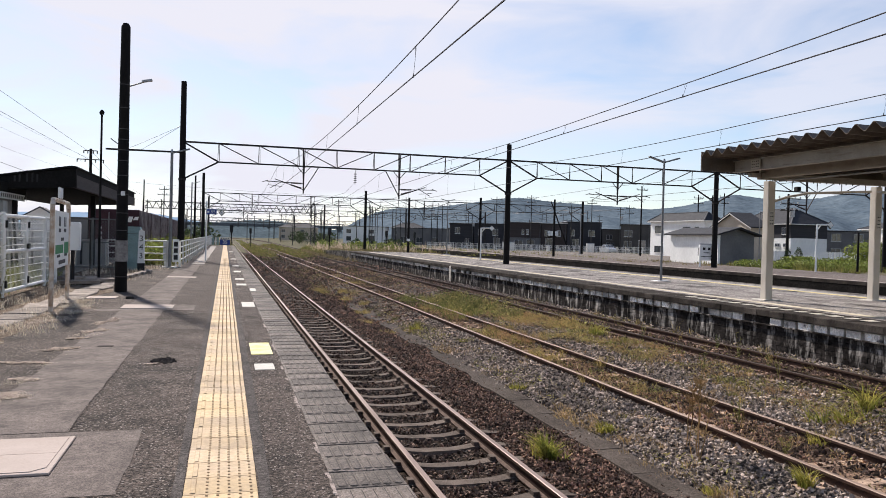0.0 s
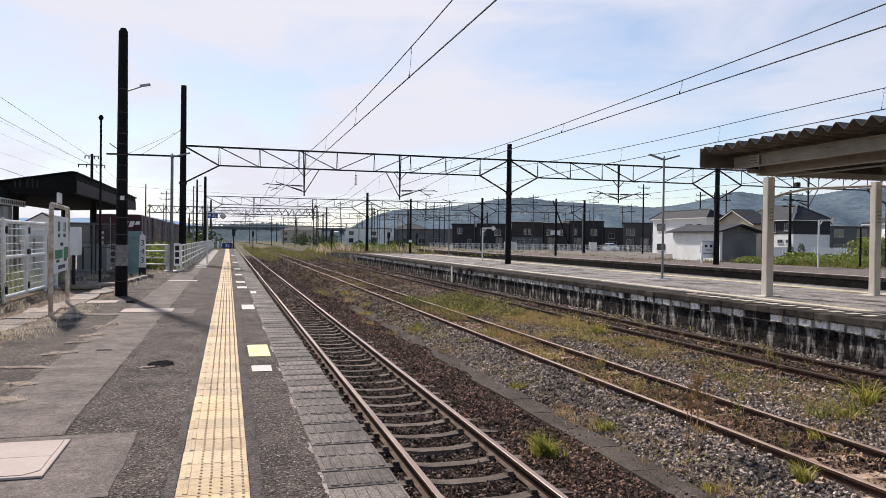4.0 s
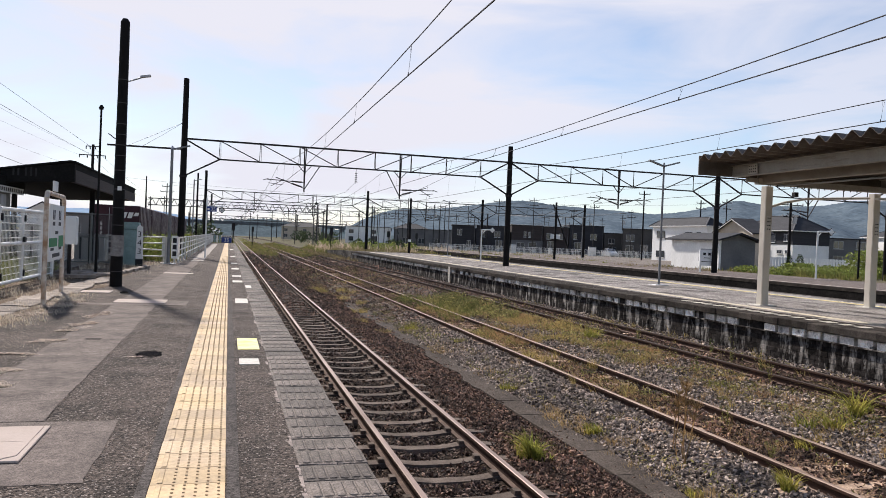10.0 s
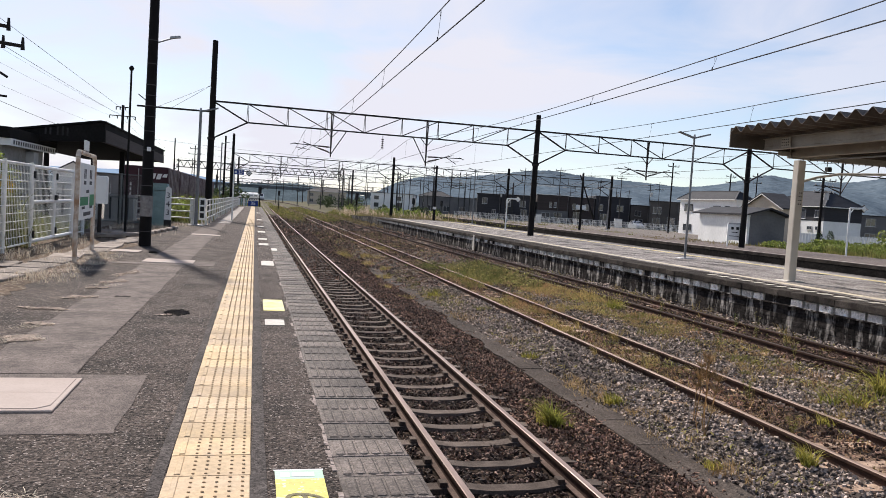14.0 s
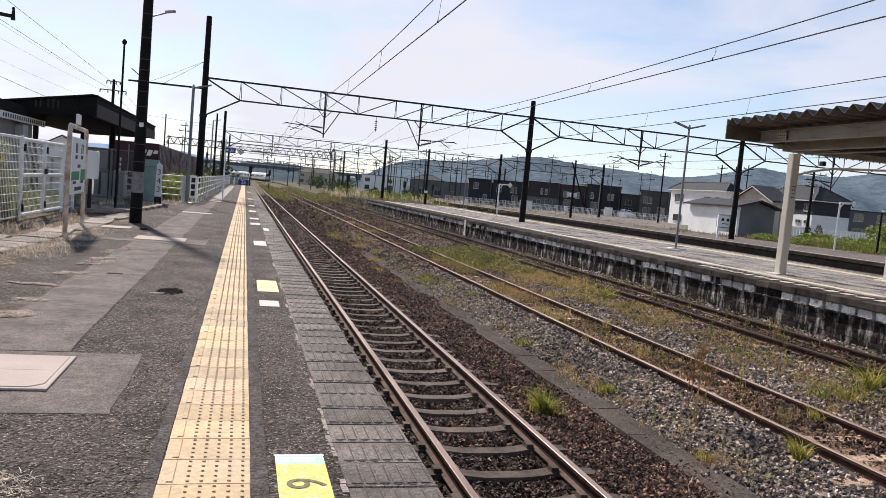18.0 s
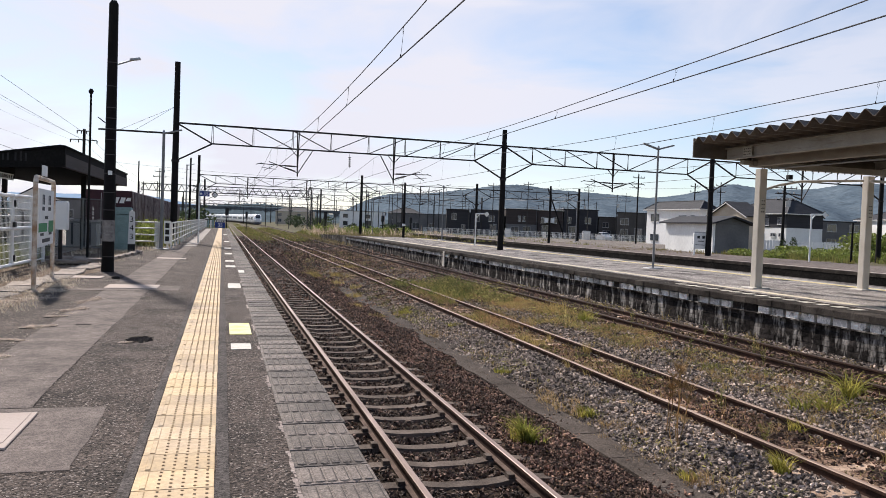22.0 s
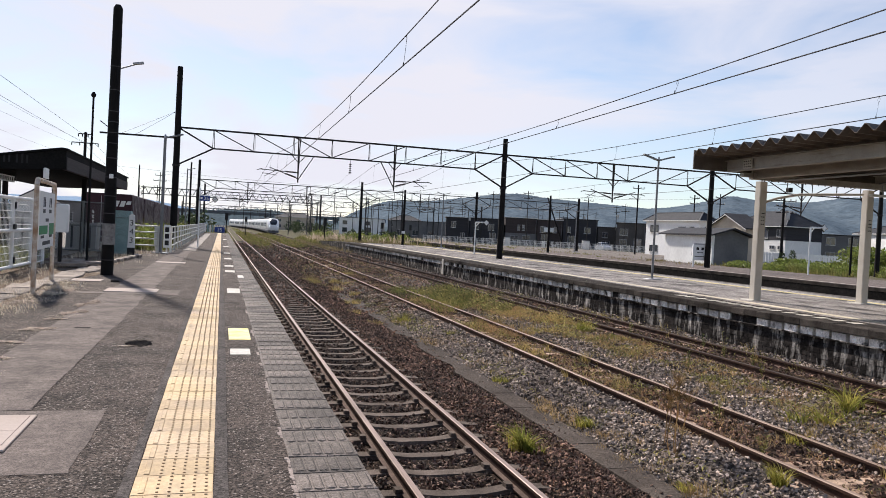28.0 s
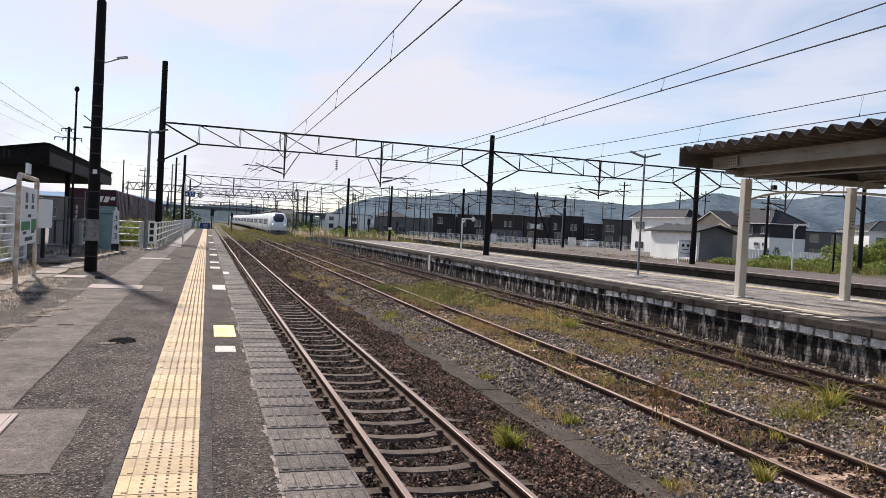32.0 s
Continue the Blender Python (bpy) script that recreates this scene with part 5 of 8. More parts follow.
stay = thing("stay_pole", pose(55.0, 114.5, -0.3), "leaning dark stay pole bracing a utility pole", "utility pole")
part("shaft", S().rod((0, 0, 0), (-2.6, 2, 8.6), 0.14, 0.1, 10), POLEDARK, stay, smooth=True)
# pole-mounted hardware near the dark house
hw = thing("utility_pole", pose(59.35, 69.0, 0), "utility pole crowded with transformers and cross arms", "utility pole", "utility poles")
part("shaft", S().rod((0, 0, 0), (0, 0, 7.4), 0.17, 0.12, 10), POLEDARK, hw, smooth=True)
for zz, w in ((6.9, 1.4), (6.3, 1.1), (5.6, 1.2)):
    arm = part("cross_arm", S().bar((-w, -0.2, zz), (w, -0.2, zz), 0.1, 0.1), STEELDARK, hw)
    for q in (-w, -0.4 * w, 0.5 * w, w):
        part("insulator", S().rod((q, -0.2, zz), (q, -0.2, zz + 0.25), 0.07, n=6), GREYBOX, arm)
part("transformer", S().rod((0.45, -0.1, 4.9), (0.45, -0.1, 5.6), 0.25, n=10), GREYBOX, hw)
# pole with twin crossbars behind the shelter
lp = thing("utility_pole", pose(-9.0, 28.7, 0), "dark pole with cross arms and insulators behind the fence", "utility pole", "utility poles")
part("shaft", S().rod((0, 0, 0), (0, 0, 6.9), 0.16, 0.12, 12), POLEDARK, lp, smooth=True)
for zz, w in ((6.62, 0.75), (6.02, 1.2)):
    arm = part("cross_arm", S().bar((-w, -0.15, zz + 0.1), (w, -0.15, zz - 0.1), 0.11, 0.11), STEELDARK, lp)
    for q in (-w, 0.5 * w, w):
        part("insulator", S().rod((q, -0.15, zz - 0.22), (q, -0.15, zz + 0.2), 0.07, 0.04, 8), STEELDARK, arm)
part("stay_arm", S().bar((0, -0.1, 5.3), (0.75, -0.1, 4.85), 0.08, 0.08), STEELDARK, lp)
part("stay_arm", S().bar((-0.2, -0.1, 4.25), (0.75, -0.1, 4.2), 0.07, 0.07), STEELDARK, lp)
for zz in (4.8, 3.3):
    part("cable_loop", S().tube([(0.12 + 0.16 * math.cos(a * 0.5), -0.16, zz + 0.22 * math.sin(a * 0.5)) for a in range(13)], 0.018, 6), STEELDARK, lp)
tw = thing("utility_pole", pose(-9.0, 56, 0), "pole with two broad cross arms and hanging insulators", "utility pole", "utility poles")
part("shaft", S().rod((0, 0, 0), (0, 0, 6.98), 0.11, 0.09, 10), POLEDARK, tw, smooth=True)
for zz, w in ((6.84, 0.42), (6.24, 0.82)):
    arm = part("cross_arm", S().bar((-w, -0.1, zz), (w, -0.1, zz), 0.06, 0.06), STEELDARK, tw)
    for q in (-w, -0.4 * w, 0.4 * w, w):
        part("insulator", S().rod((q, -0.1, zz - 0.2), (q, -0.1, zz), 0.035, n=6), STEELDARK, arm)


# ---- island canopy ----
can = thing("platform_canopy", pose(14.25, 17.4, 0), "steel platform canopy with a brown folded-plate roof on cream posts", "canopy")
CX, CY = 14.25, 17.4
period = 0.44
prof = ((0.0, 0.0), (0.17, 0.15), (0.215, 0.15), (0.385, 0.0), (0.44, 0.0))
y = 17.15
ring = []
while y > -8:
    for d, h in prof[:-1]:
        ring.append((y - d, h))
    y -= period
nr = len(ring)
v, f = [], []
for x, base in ((11.9, 3.80), (16.1, 3.74), (20.3, 3.80)):
    v += [(x - CX, q - CY, base + h) for q, h in ring]
for x, base in ((11.9, 3.785), (16.1, 3.725), (20.3, 3.785)):
    v += [(x - CX, q - CY, base + h) for q, h in ring]
for s in (0, 1, 3, 4):
    f += [(s * nr + k, s * nr + k + 1, (s + 1) * nr + k + 1, (s + 1) * nr + k) for k in range(nr - 1)]
for s in (0, 2):
    f += [(s * nr + k, s * nr + k + 1, (s + 3) * nr + k + 1, (s + 3) * nr + k) for k in range(nr - 1)]
part("roof_sheet", S().add(v, f), ROOFSHEET, can, "brown folded-plate metal roof sheet")
part("end_fascia", S().box(11.92 - CX, 20.28 - CX, 17.17 - CY, 17.2 - CY, 3.43, 3.93), ROOFSHEET, can, "dark end fascia board")


def i_beam(x, y0, y1, z0, z1, w):
    s = S().box(x - w / 2 - CX, x + w / 2 - CX, y0 - CY, y1 - CY, z0, z0 + 0.02)
    s.box(x - w / 2 - CX, x + w / 2 - CX, y0 - CY, y1 - CY, z1 - 0.02, z1)
    return s.box(x - 0.012 - CX, x + 0.012 - CX, y0 - CY, y1 - CY, z0 + 0.02, z1 - 0.02)


for x, z0, z1 in ((12.95, 3.42, 3.72), (14.3, 3.43, 3.66), (17.9, 3.43, 3.66), (19.25, 3.47, 3.70)):
    part("purlin", i_beam(x, -6, 17.15, z0, z1, 0.16), BEAM, can, "cream steel purlin")
for yy in (17.0 - 0.75, 10.4, 4.4):
    spl = part("splice_plate", S().box(12.865 - CX, 12.89 - CX, yy - 0.16 - CY, yy + 0.16 - CY, 3.45, 3.69), POSTCREAM, can)
    for a in (-0.11, -0.04, 0.04, 0.11):
        for b in (3.5, 3.57, 3.64):
            part("bolt", S().rod((12.866 - CX, yy + a - CY, b), (12.85 - CX, yy + a - CY, b), 0.014, n=6), STEELDARK, spl)
part("edge_gutter", S().box(13.72 - CX, 13.92 - CX, -6 - CY, 17.1 - CY, 3.30, 3.64), BEAM, can, "cream gutter along the posts")
for yy in (17.4 - 0.4, 11.4, 5.4, -0.6):
    part("rafter", S().box(13.6 - CX, 18.6 - CX, yy - 0.09 - CY, yy + 0.09 - CY, 3.27, 3.425), BEAM, can, "cream steel cross beam")
    part("rafter_end", S().box(13.3 - CX, 13.59 - CX, yy - 0.07 - CY, yy + 0.07 - CY, 3.32, 3.425), BEAM, can)
for px in (14.25, 17.92):
    for yy in (17.38, 11.4, 5.4, -0.6):
        h = S().box(-0.105, 0.105, -0.105, -0.085, 0, 3.27).box(-0.105, 0.105, 0.085, 0.105, 0, 3.27).box(-0.011, 0.011, -0.084, 0.084, 0, 3.27)
        h.box(-0.11, -0.1055, -0.084, 0.084, 0.0, 3.27)
        po = part("post", h, POSTCREAM, can, "cream painted steel post", at=pose(px - CX, yy - CY, 0))
        sp = part("splice_plate", S().box(-0.06, 0.06, -0.117, -0.106, 2.05, 2.45), WHITEPAINT, po)
        part("base_plate", S().slab(-0.28, 0.28, -0.25, 0.25, 0.0, 0.03, 0.01), WHITEPAINT, po, "pale painted footing")
        for bz in (2.1, 2.2, 2.3, 2.4):
            part("bolt", S().rod((-0.03, -0.117, bz), (-0.03, -0.135, bz), 0.016, n=6).rod((0.03, -0.117, bz), (0.03, -0.135, bz), 0.016, n=6), INK, po)
pts = [(0.15, 0, 2.72), (0.6, 0, 2.86), (1.3, 0, 3.0), (2.2, 0, 3.06), (3.5, 0, 3.14)]
pipe = S()
for p, q in zip(pts, pts[1:]):
    pipe.rod(p, q, 0.034, n=8)
part("drain_pipe", pipe, POSTCREAM, can, "pale curved drain pipe between the posts", smooth=True)
part("lamp_tube", S().box(2.6, 5.2, -1.2, -1.08, 3.0, 3.06), SIGNWHITE, can, "white tube lamp housing")
part("lamp_bracket", S().rod((3.0, -1.14, 3.06), (3.0, -1.14, 3.34), 0.015, n=6).rod((4.8, -1.14, 3.06), (4.8, -1.14, 3.34), 0.015, n=6), GALV, can)
part("gutter_cap", S().box(13.70 - CX, 13.94 - CX, 17.101 - CY, 17.13 - CY, 3.29, 3.65), WHITEPAINT, can, "white gutter end cap")
for k in range(14):
    part("hanger_bolt", S().rod((13.95 + k * 0.22 - CX, 16.9 - CY, 3.225), (13.95 + k * 0.22 - CX, 16.9 - CY, 3.27), 0.013, n=6), STEELDARK, can)
part("conduit", S().rod((14.12 - CX, -6 - CY, 3.24), (14.12 - CX, 16.8 - CY, 3.24), 0.022, n=8).rod((17.75 - CX, -6 - CY, 3.22), (17.75 - CX, 16.8 - CY, 3.22), 0.022, n=8), GALV, can, "grey cable conduit", smooth=True)
for ya, yb in ((16.8, 11.6), (11.2, 5.6)):
    part("wind_brace", S().rod((14.4 - CX, ya - CY, 3.42), (17.7 - CX, yb - CY, 3.42), 0.014, n=6).rod((17.7 - CX, ya - CY, 3.42), (14.4 - CX, yb - CY, 3.42), 0.014, n=6), STEELGREY, can)
part("speaker_box", S().slab(0.5, 0.62, -0.5, -0.38, 3.0, 3.12, 0.01), INK, can)

# ---- things along the near platform ----
name = thing("station_sign", pose(-3.075, 15.67, 0, 0, 0, 4.4), "white station name board in a rusty white pipe frame", "station sign")
fr = S()
for yy in (-1.2, 1.22):
    part("post", S().rod((0, yy, 0), (0, yy, 1.86), 0.04, n=12), RUSTWHITE, name, smooth=True)
for a, b in (((0, -1.2, 1.86), (0, -1.1, 1.97)), ((0, -1.1, 1.97), (0, 1.12, 1.97)), ((0, 1.12, 1.97), (0, 1.22, 1.86))):
    fr.rod(a, b, 0.042, n=12)
part("top_pipe", fr, RUSTWHITE, name, smooth=True)
board = part("board", S().box(-0.02, 0.03, -1.0, 1.0, 0.74, 1.78), SIGNWHITE, name, "white enamel name board")
for y0, y1, z0, z1 in ((-0.55, -0.45, 1.5, 1.68), (-0.38, -0.28, 1.5, 1.68), (-0.56, -0.27, 1.39, 1.46), (0.25, 0.35, 1.5, 1.68), (0.45, 0.55, 1.5, 1.68), (0.24, 0.56, 1.39, 1.46), (-0.2, 0.2, 1.23, 1.29), (-0.75, -0.35, 0.93, 0.98), (0.35, 0.75, 0.93, 0.98), (-0.5, 0.5, 0.80, 0.87)):
    part("text_bar", S().box(0.03, 0.034, y0, y1, z0, z1), SIGNGREY, board)
part("green_band", S().box(0.03, 0.033, -0.98, 0.1, 1.0, 1.16), SIGNGREEN, board)
part("green_band", S().box(0.03, 0.033, 0.3, 0.98, 0.98, 1.2), SIGNGREEN, board)
part("number_tab", S().box(-0.02, 0.02, -0.35, 0.1, 2.03, 2.22), SIGNWHITE, name, "small white tab on top")

box = thing("junction_box", pose(-3.98, 22.0, 0), "white steel junction box on a short post", "junction box")
part("case", S().slab(-0.17, 0.17, -0.14, 0.14, 0.9, 1.65, 0.02), SIGNWHITE, box)
part("door", S().box(0.171, 0.18, -0.12, 0.12, 0.95, 1.6), SIGNWHITE, box)
part("post", S().rod((0, 0, 0), (0, 0, 0.9), 0.05, n=10), STEELDARK, box)


def mesh_panel(parent, y0, y1, z0, z1, dv, dh):
    s = S()
    k = y0 + dv
    while k < y1 - 0.01:
        s.rod((0, k, z0), (0, k, z1), 0.0042, n=4, cap=False)
        k += dv
    k = z0 + dh
    while k < z1:
        s.rod((0, y0, k), (0, y1, k), 0.0085, n=4, cap=False)
        k += dh
    return part("wire_mesh", s, MESHWHITE, parent)


fence = thing("mesh_fence", pose(-4.47, 0, 0), "white welded mesh fence with a double gate along the platform", "fence")
ys = [7.6, 9.6, 11.6, 13.6, 15.6, 17.35]
for y0 in ys + [21.1, 22.4]:
    part("post", S().rod((0, y0, 0), (0, y0, 1.78), 0.04, n=10), MESHWHITE, fence, smooth=True)
for y0, y1 in list(zip(ys, ys[1:])) + [(21.1, 22.4)]:
    mesh_panel(fence, y0 + 0.05, y1 - 0.05, 0.1, 1.72, 0.1, 0.16)
    part("rail", S().rod((0, y0, 1.73), (0, y1, 1.73), 0.02, n=8), MESHWHITE, fence)
    part("rail", S().rod((0, y0, 0.1), (0, y1, 0.1), 0.02, n=8), MESHWHITE, fence)
for y0, y1 in ((17.42, 19.2), (19.26, 21.04)):
    g = S()
    for p, q in (((0, y0, 0.12), (0, y0, 1.7)), ((0, y1, 0.12), (0, y1, 1.7)), ((0, y0, 0.12), (0, y1, 0.12)), ((0, y0, 1.7), (0, y1, 1.7)), ((0, y0, 0.95), (0, y1, 0.95))):
        g.rod(p, q, 0.042, n=8)
    gl = part("gate_leaf", g, MESHWHITE, fence, "white gate leaf")
    mesh_panel(gl, y0 + 0.05, y1 - 0.05, 0.12, 1.7, 0.1, 0.16)
    part("hinge", S().box(0.03, 0.07, y0 - 0.03, y0 + 0.03, 1.45, 1.6), INK, gl)
    part("hinge", S().box(0.03, 0.07, y0 - 0.03, y0 + 0.03, 0.2, 0.35), INK, gl)
part("latch", S().slab(0.03, 0.08, 19.15, 19.3, 0.98, 1.1, 0.01), INK, fence)

yard = thing("yard", pose(0, 0, 0), "pale gravel yard behind the station fence", "yard", kind="structure")
noisy_sheet("gravel_sheet", -40, -5.0, 18.5, 95, -0.1, YARD, yard, "", 1.0, 0.1, 33)
# timber and crates kept behind the fence
for x, y, w, h, lab in ((-6.9, 33.2, 1.5, 1.35, "white metal storage crate behind the chain-link fence"), (-5.4, 34.0, 1.1, 1.0, "weathered grey crate behind the chain-link fence"), (-8.5, 34.2, 1.3, 1.1, "white metal storage crate behind the chain-link fence")):
    cr = thing("crate", pose(x, y, 0, 0, 0, 4), lab, "crate", "storage crates")
    part("body", S().slab(-w / 2, w / 2, -0.5, 0.5, 0, h, 0.02), SIGNWHITE if x < -6 else GREYBOX, cr)
    part("lid", S().box(-w / 2 - 0.05, w / 2 + 0.05, -0.55, 0.55, h + 0.002, h + 0.06), GALV, cr, "pale metal lid")
    for q in (-0.3, 0.0, 0.3):
        part("batten", S().box(q * w - 0.04, q * w + 0.04, -0.53, -0.501, 0.05, h - 0.05), SIDINGDARK, cr)

# dark chain-link fence and gate behind
chain = thing("chain_link_fence", pose(0, 30.0, 0), "dark grey chain-link fence with a gate behind the platform", "fence")
for x0 in (-9.0, -7.5, -6.1, -4.75, -3.7):
    part("post", S().rod((x0, 0, 0), (x0, 0, 1.9), 0.04, n=8), CHAINGREY, chain)
for x0, x1 in ((-9, -7.5), (-7.5, -6.1), (-6.1, -4.75), (-4.75, -3.7)):
    s = S()
    for k in range(-14, 26):
        for sgn in (1, -1):
            a = x0 + k * 0.1
            p0, p1 = (a, 0.1), (a + sgn * 1.7, 1.8)
            lo, hi = sorted((p0[0], p1[0]))
            if lo < x0 and hi < x0 or lo > x1:
                continue
            t0 = max(0.0, min(1.0, ((x0 if sgn > 0 else x1) - p0[0]) / (sgn * 1.7)))
            t1 = max(0.0, min(1.0, ((x1 if sgn > 0 else x0) - p0[0]) / (sgn * 1.7)))
            if t1 - t0 > 0.02:
                s.rod((p0[0] + t0 * sgn * 1.7, 0, 0.1 + t0 * 1.7), (p0[0] + t1 * sgn * 1.7, 0, 0.1 + t1 * 1.7), 0.006, n=4, cap=False)
    part("wire_mesh", s, CHAINGREY, chain)
    for z0, r0 in ((1.85, 0.025), (1.0, 0.02), (0.1, 0.02)):
        part("rail", S().rod((x0, 0, z0), (x1, 0, z0), r0, n=8), CHAINGREY, chain)
cab = thing("equipment_cabinet", pose(-3.5, 30.6, 0), "teal grey equipment cabinet with a sloped top", "cabinet")
part("body", S().slab(-0.35, 0.35, -0.3, 0.3, 0.0, 1.35, 0.03), TEAL, cab)
part("hood", S().prism([(-0.4, 1.36), (0.4, 1.36), (0.32, 1.62), (-0.32, 1.62)], "y", -0.33, 0.33), TEAL, cab)
part("door", S().box(-0.28, 0.28, -0.32, -0.301, 0.1, 1.25), TEAL, cab)

km = thing("kilometre_post", pose(-2.98, 29.05, 0), "white tapered post with black figures and a black foot", "marker post")
part("shaft", S().prism([(-0.12, 0.3), (0.12, 0.3), (0.095, 1.45), (-0.02, 1.52), (-0.09, 1.45)], "y", -0.05, 0.05), SIGNWHITE, km)
part("foot", S().box(-0.12, 0.12, -0.05, 0.05, 0, 0.3), INK, km)
for d, zz in (("3", 1.18), ("4", 0.87), ("3", 0.56)):
    text("numeral", d, 0.29, INK, km, pose(0.0, -0.053, zz, 90, 0, 0))

# white pipe railing along the platform's back
def railing(x0, y0, x1, y1, label, step=2.0):
    L = math.hypot(x1 - x0, y1 - y0)
    r = thing("pipe_railing", pose(x0, y0, 0, 0, 0, math.degrees(math.atan2(-(x1 - x0), y1 - y0))), label, "railing", "railings")
    n = max(1, round(L / step))
    for k in range(n + 1):
        part("post", S().bar((0, k * L / n, 0), (0, k * L / n, 1.1), 0.085, 0.085), RAILWHITE, r)
    for z in (0.28, 0.55, 0.82, 1.07):
        part("rail", S().rod((0, 0, z), (0, L, z), 0.028, n=8), RAILWHITE, r)


railing(-1.9, 33.4, -1.9, 95.4, "long white pipe railing along the platform", 2.6)
railing(-2.35, 32.9, -4.7, 33.4, "short white pipe railing across the platform's back", 1.2)
nb = thing("notice_board", pose(-2.05, 33.2, 0), "narrow white notice board with black marks on the railing", "sign")
part("board", S().box(-0.13, 0.13, -0.03, 0.0, 0.2, 1.15), SIGNWHITE, nb)
part("leg", S().box(-0.03, 0.03, 0.001, 0.04, 0.0, 1.1), RAILWHITE, nb)
for z0, z1 in ((0.85, 1.05), (0.58, 0.78), (0.3, 0.5)):
    part("text_bar", S().box(-0.08, 0.08, -0.034, -0.03, z0, z1), INK, nb)
nb2 = thing("notice_board", pose(-2.45, 33.0, 0), "narrow blank white notice board beside the lamp post", "sign")
part("board", S().box(-0.08, 0.08, -0.03, 0.0, 0.25, 1.1), SIGNWHITE, nb2)
part("leg", S().box(-0.03, 0.03, 0.001, 0.04, 0.0, 1.0), RAILWHITE, nb2)

sp = thing("stop_sign_post", pose(-1.04, 40.8, 0), "white post carrying a blue stop sign and a diamond plate", "sign post")
part("post", S().rod((0, 0, 0), (0, 0, 3.1), 0.04, n=10), SIGNWHITE, sp)
part("arm", S().rod((0, 0, 2.7), (0.9, 0, 2.7), 0.02, n=8), SIGNWHITE, sp)
part("blue_plate", S().box(0.0, 0.5, -0.05, -0.02, 2.42, 2.68), SIGNBLUE, sp, "blue plate with a white figure")
text("numeral", "35", 0.26, SIGNWHITE, sp, pose(0.32, -0.053, 2.55, 90, 0, 0))
part("arrow_bar", S().box(0.04, 0.14, -0.054, -0.05, 2.5, 2.6), SIGNWHITE, sp)
part("diamond_plate", S().prism([(-0.17, 0), (0, -0.17), (0.17, 0), (0, 0.17)], "y", -0.05, -0.02), INK, sp, "black diamond plate", at=pose(0.76, 0, 2.52))
part("diamond_face", S().prism([(-0.12, 0), (0, -0.12), (0.12, 0), (0, 0.12)], "y", -0.054, -0.05), SIGNWHITE, sp, at=pose(0.76, 0, 2.52))
text("numeral", "6", 0.14, INK, sp, pose(0.76, -0.057, 2.52, 90, 0, 0))

endb = thing("platform_end_sign", pose(-0.5, 95.2, 0), "blue and white boards closing the platform's end", "sign")
part("blue_plate", S().box(-0.2, 1.0, -0.03, 0.0, 0.05, 0.72), SIGNBLUE, endb)
text("numeral", "35", 0.6, SIGNWHITE, endb, pose(0.4, -0.034, 0.38, 90, 0, 0))
part("striped_board", S().box(-0.2, 1.0, -0.03, 0.0, 0.76, 0.95), SIGNWHITE, endb)
for k in range(4):
    part("dark_square", S().box(-0.1 + k * 0.28, 0.04 + k * 0.28, -0.034, -0.03, 0.79, 0.92), INK, endb)
for k in range(4):
    part("barrier_board", S().box(-1.35 + k * 0.28, -1.15 + k * 0.28, -0.03, 0.0, 0.05, 0.95), TEAL if k % 2 else SIGNWHITE, endb)
part("rail", S().box(-1.4, 1.0, 0.0, 0.05, 0.4, 0.48), SIGNWHITE, endb)
sig = thing("railway_signal", pose(0.7, 104, -0.9), "dark railway signal head on a post with a white disc", "signal", "signals")
part("post", S().rod((0, 0, 0), (0, 0, 3.4), 0.07, n=10), POLEDARK, sig)
part("head", S().slab(-0.22, 0.22, -0.15, 0.15, 2.5, 3.5, 0.05), INK, sig)
part("hood", S().rod((0.0, -0.16, 3.2), (0.0, -0.34, 3.2), 0.11, n=10), INK, sig)
part("ladder", S().bar((0.2, 0.05, 0), (0.2, 0.05, 2.5), 0.03, 0.03).bar((-0.2, 0.05, 0), (-0.2, 0.05, 2.5), 0.03, 0.03), STEELGREY, sig)
for x, y in ((4.6, 150), (13.6, 103), (25.5, 122), (33.5, 135)):
    s2 = copy_thing(sig, pose(x, y, -0.9))

# ---- shelter, containers and the low building by the fence ----
sh = thing("shelter_roof", pose(-4.55, 24.8, -0.13), "black steel shelter roof on dark pillars", "shelter")
gab = [(-3.4, 2.62), (-3.4, 2.80), (0.0, 3.42), (0.12, 3.40), (0.12, 2.84), (0.0, 2.84)]
part("gable_front", S().prism(gab, "y", 0.0, 0.12), BLACKROOF, sh, "black front fascia")
part("side_fascia", S().box(0.0, 0.13, 0.13, 15.2, 2.84, 3.22), SIDINGBROWN, sh, "brown grey side fascia")
part("upper_fascia", S().box(0.0, 0.11, 0.13, 15.2, 3.225, 3.42), BLACKROOF, sh)
part("roof_plate", S().prism([(-3.4, 2.82), (0.0, 3.43), (0.16, 3.42), (0.16, 3.47), (0.0, 3.49), (-3.4, 2.88)], "y", -0.05, 15.3), BLACKROOF, sh)
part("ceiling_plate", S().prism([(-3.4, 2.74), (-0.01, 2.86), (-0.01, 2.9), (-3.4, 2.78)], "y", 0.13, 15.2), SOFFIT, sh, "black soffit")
for yy in (6.2, 14.5):
    for xx in (-0.35, -3.0):
        part("pillar", S().box(xx - 0.08, xx + 0.08, yy - 0.08, yy + 0.08, 0, 2.9), POLEDARK, sh)
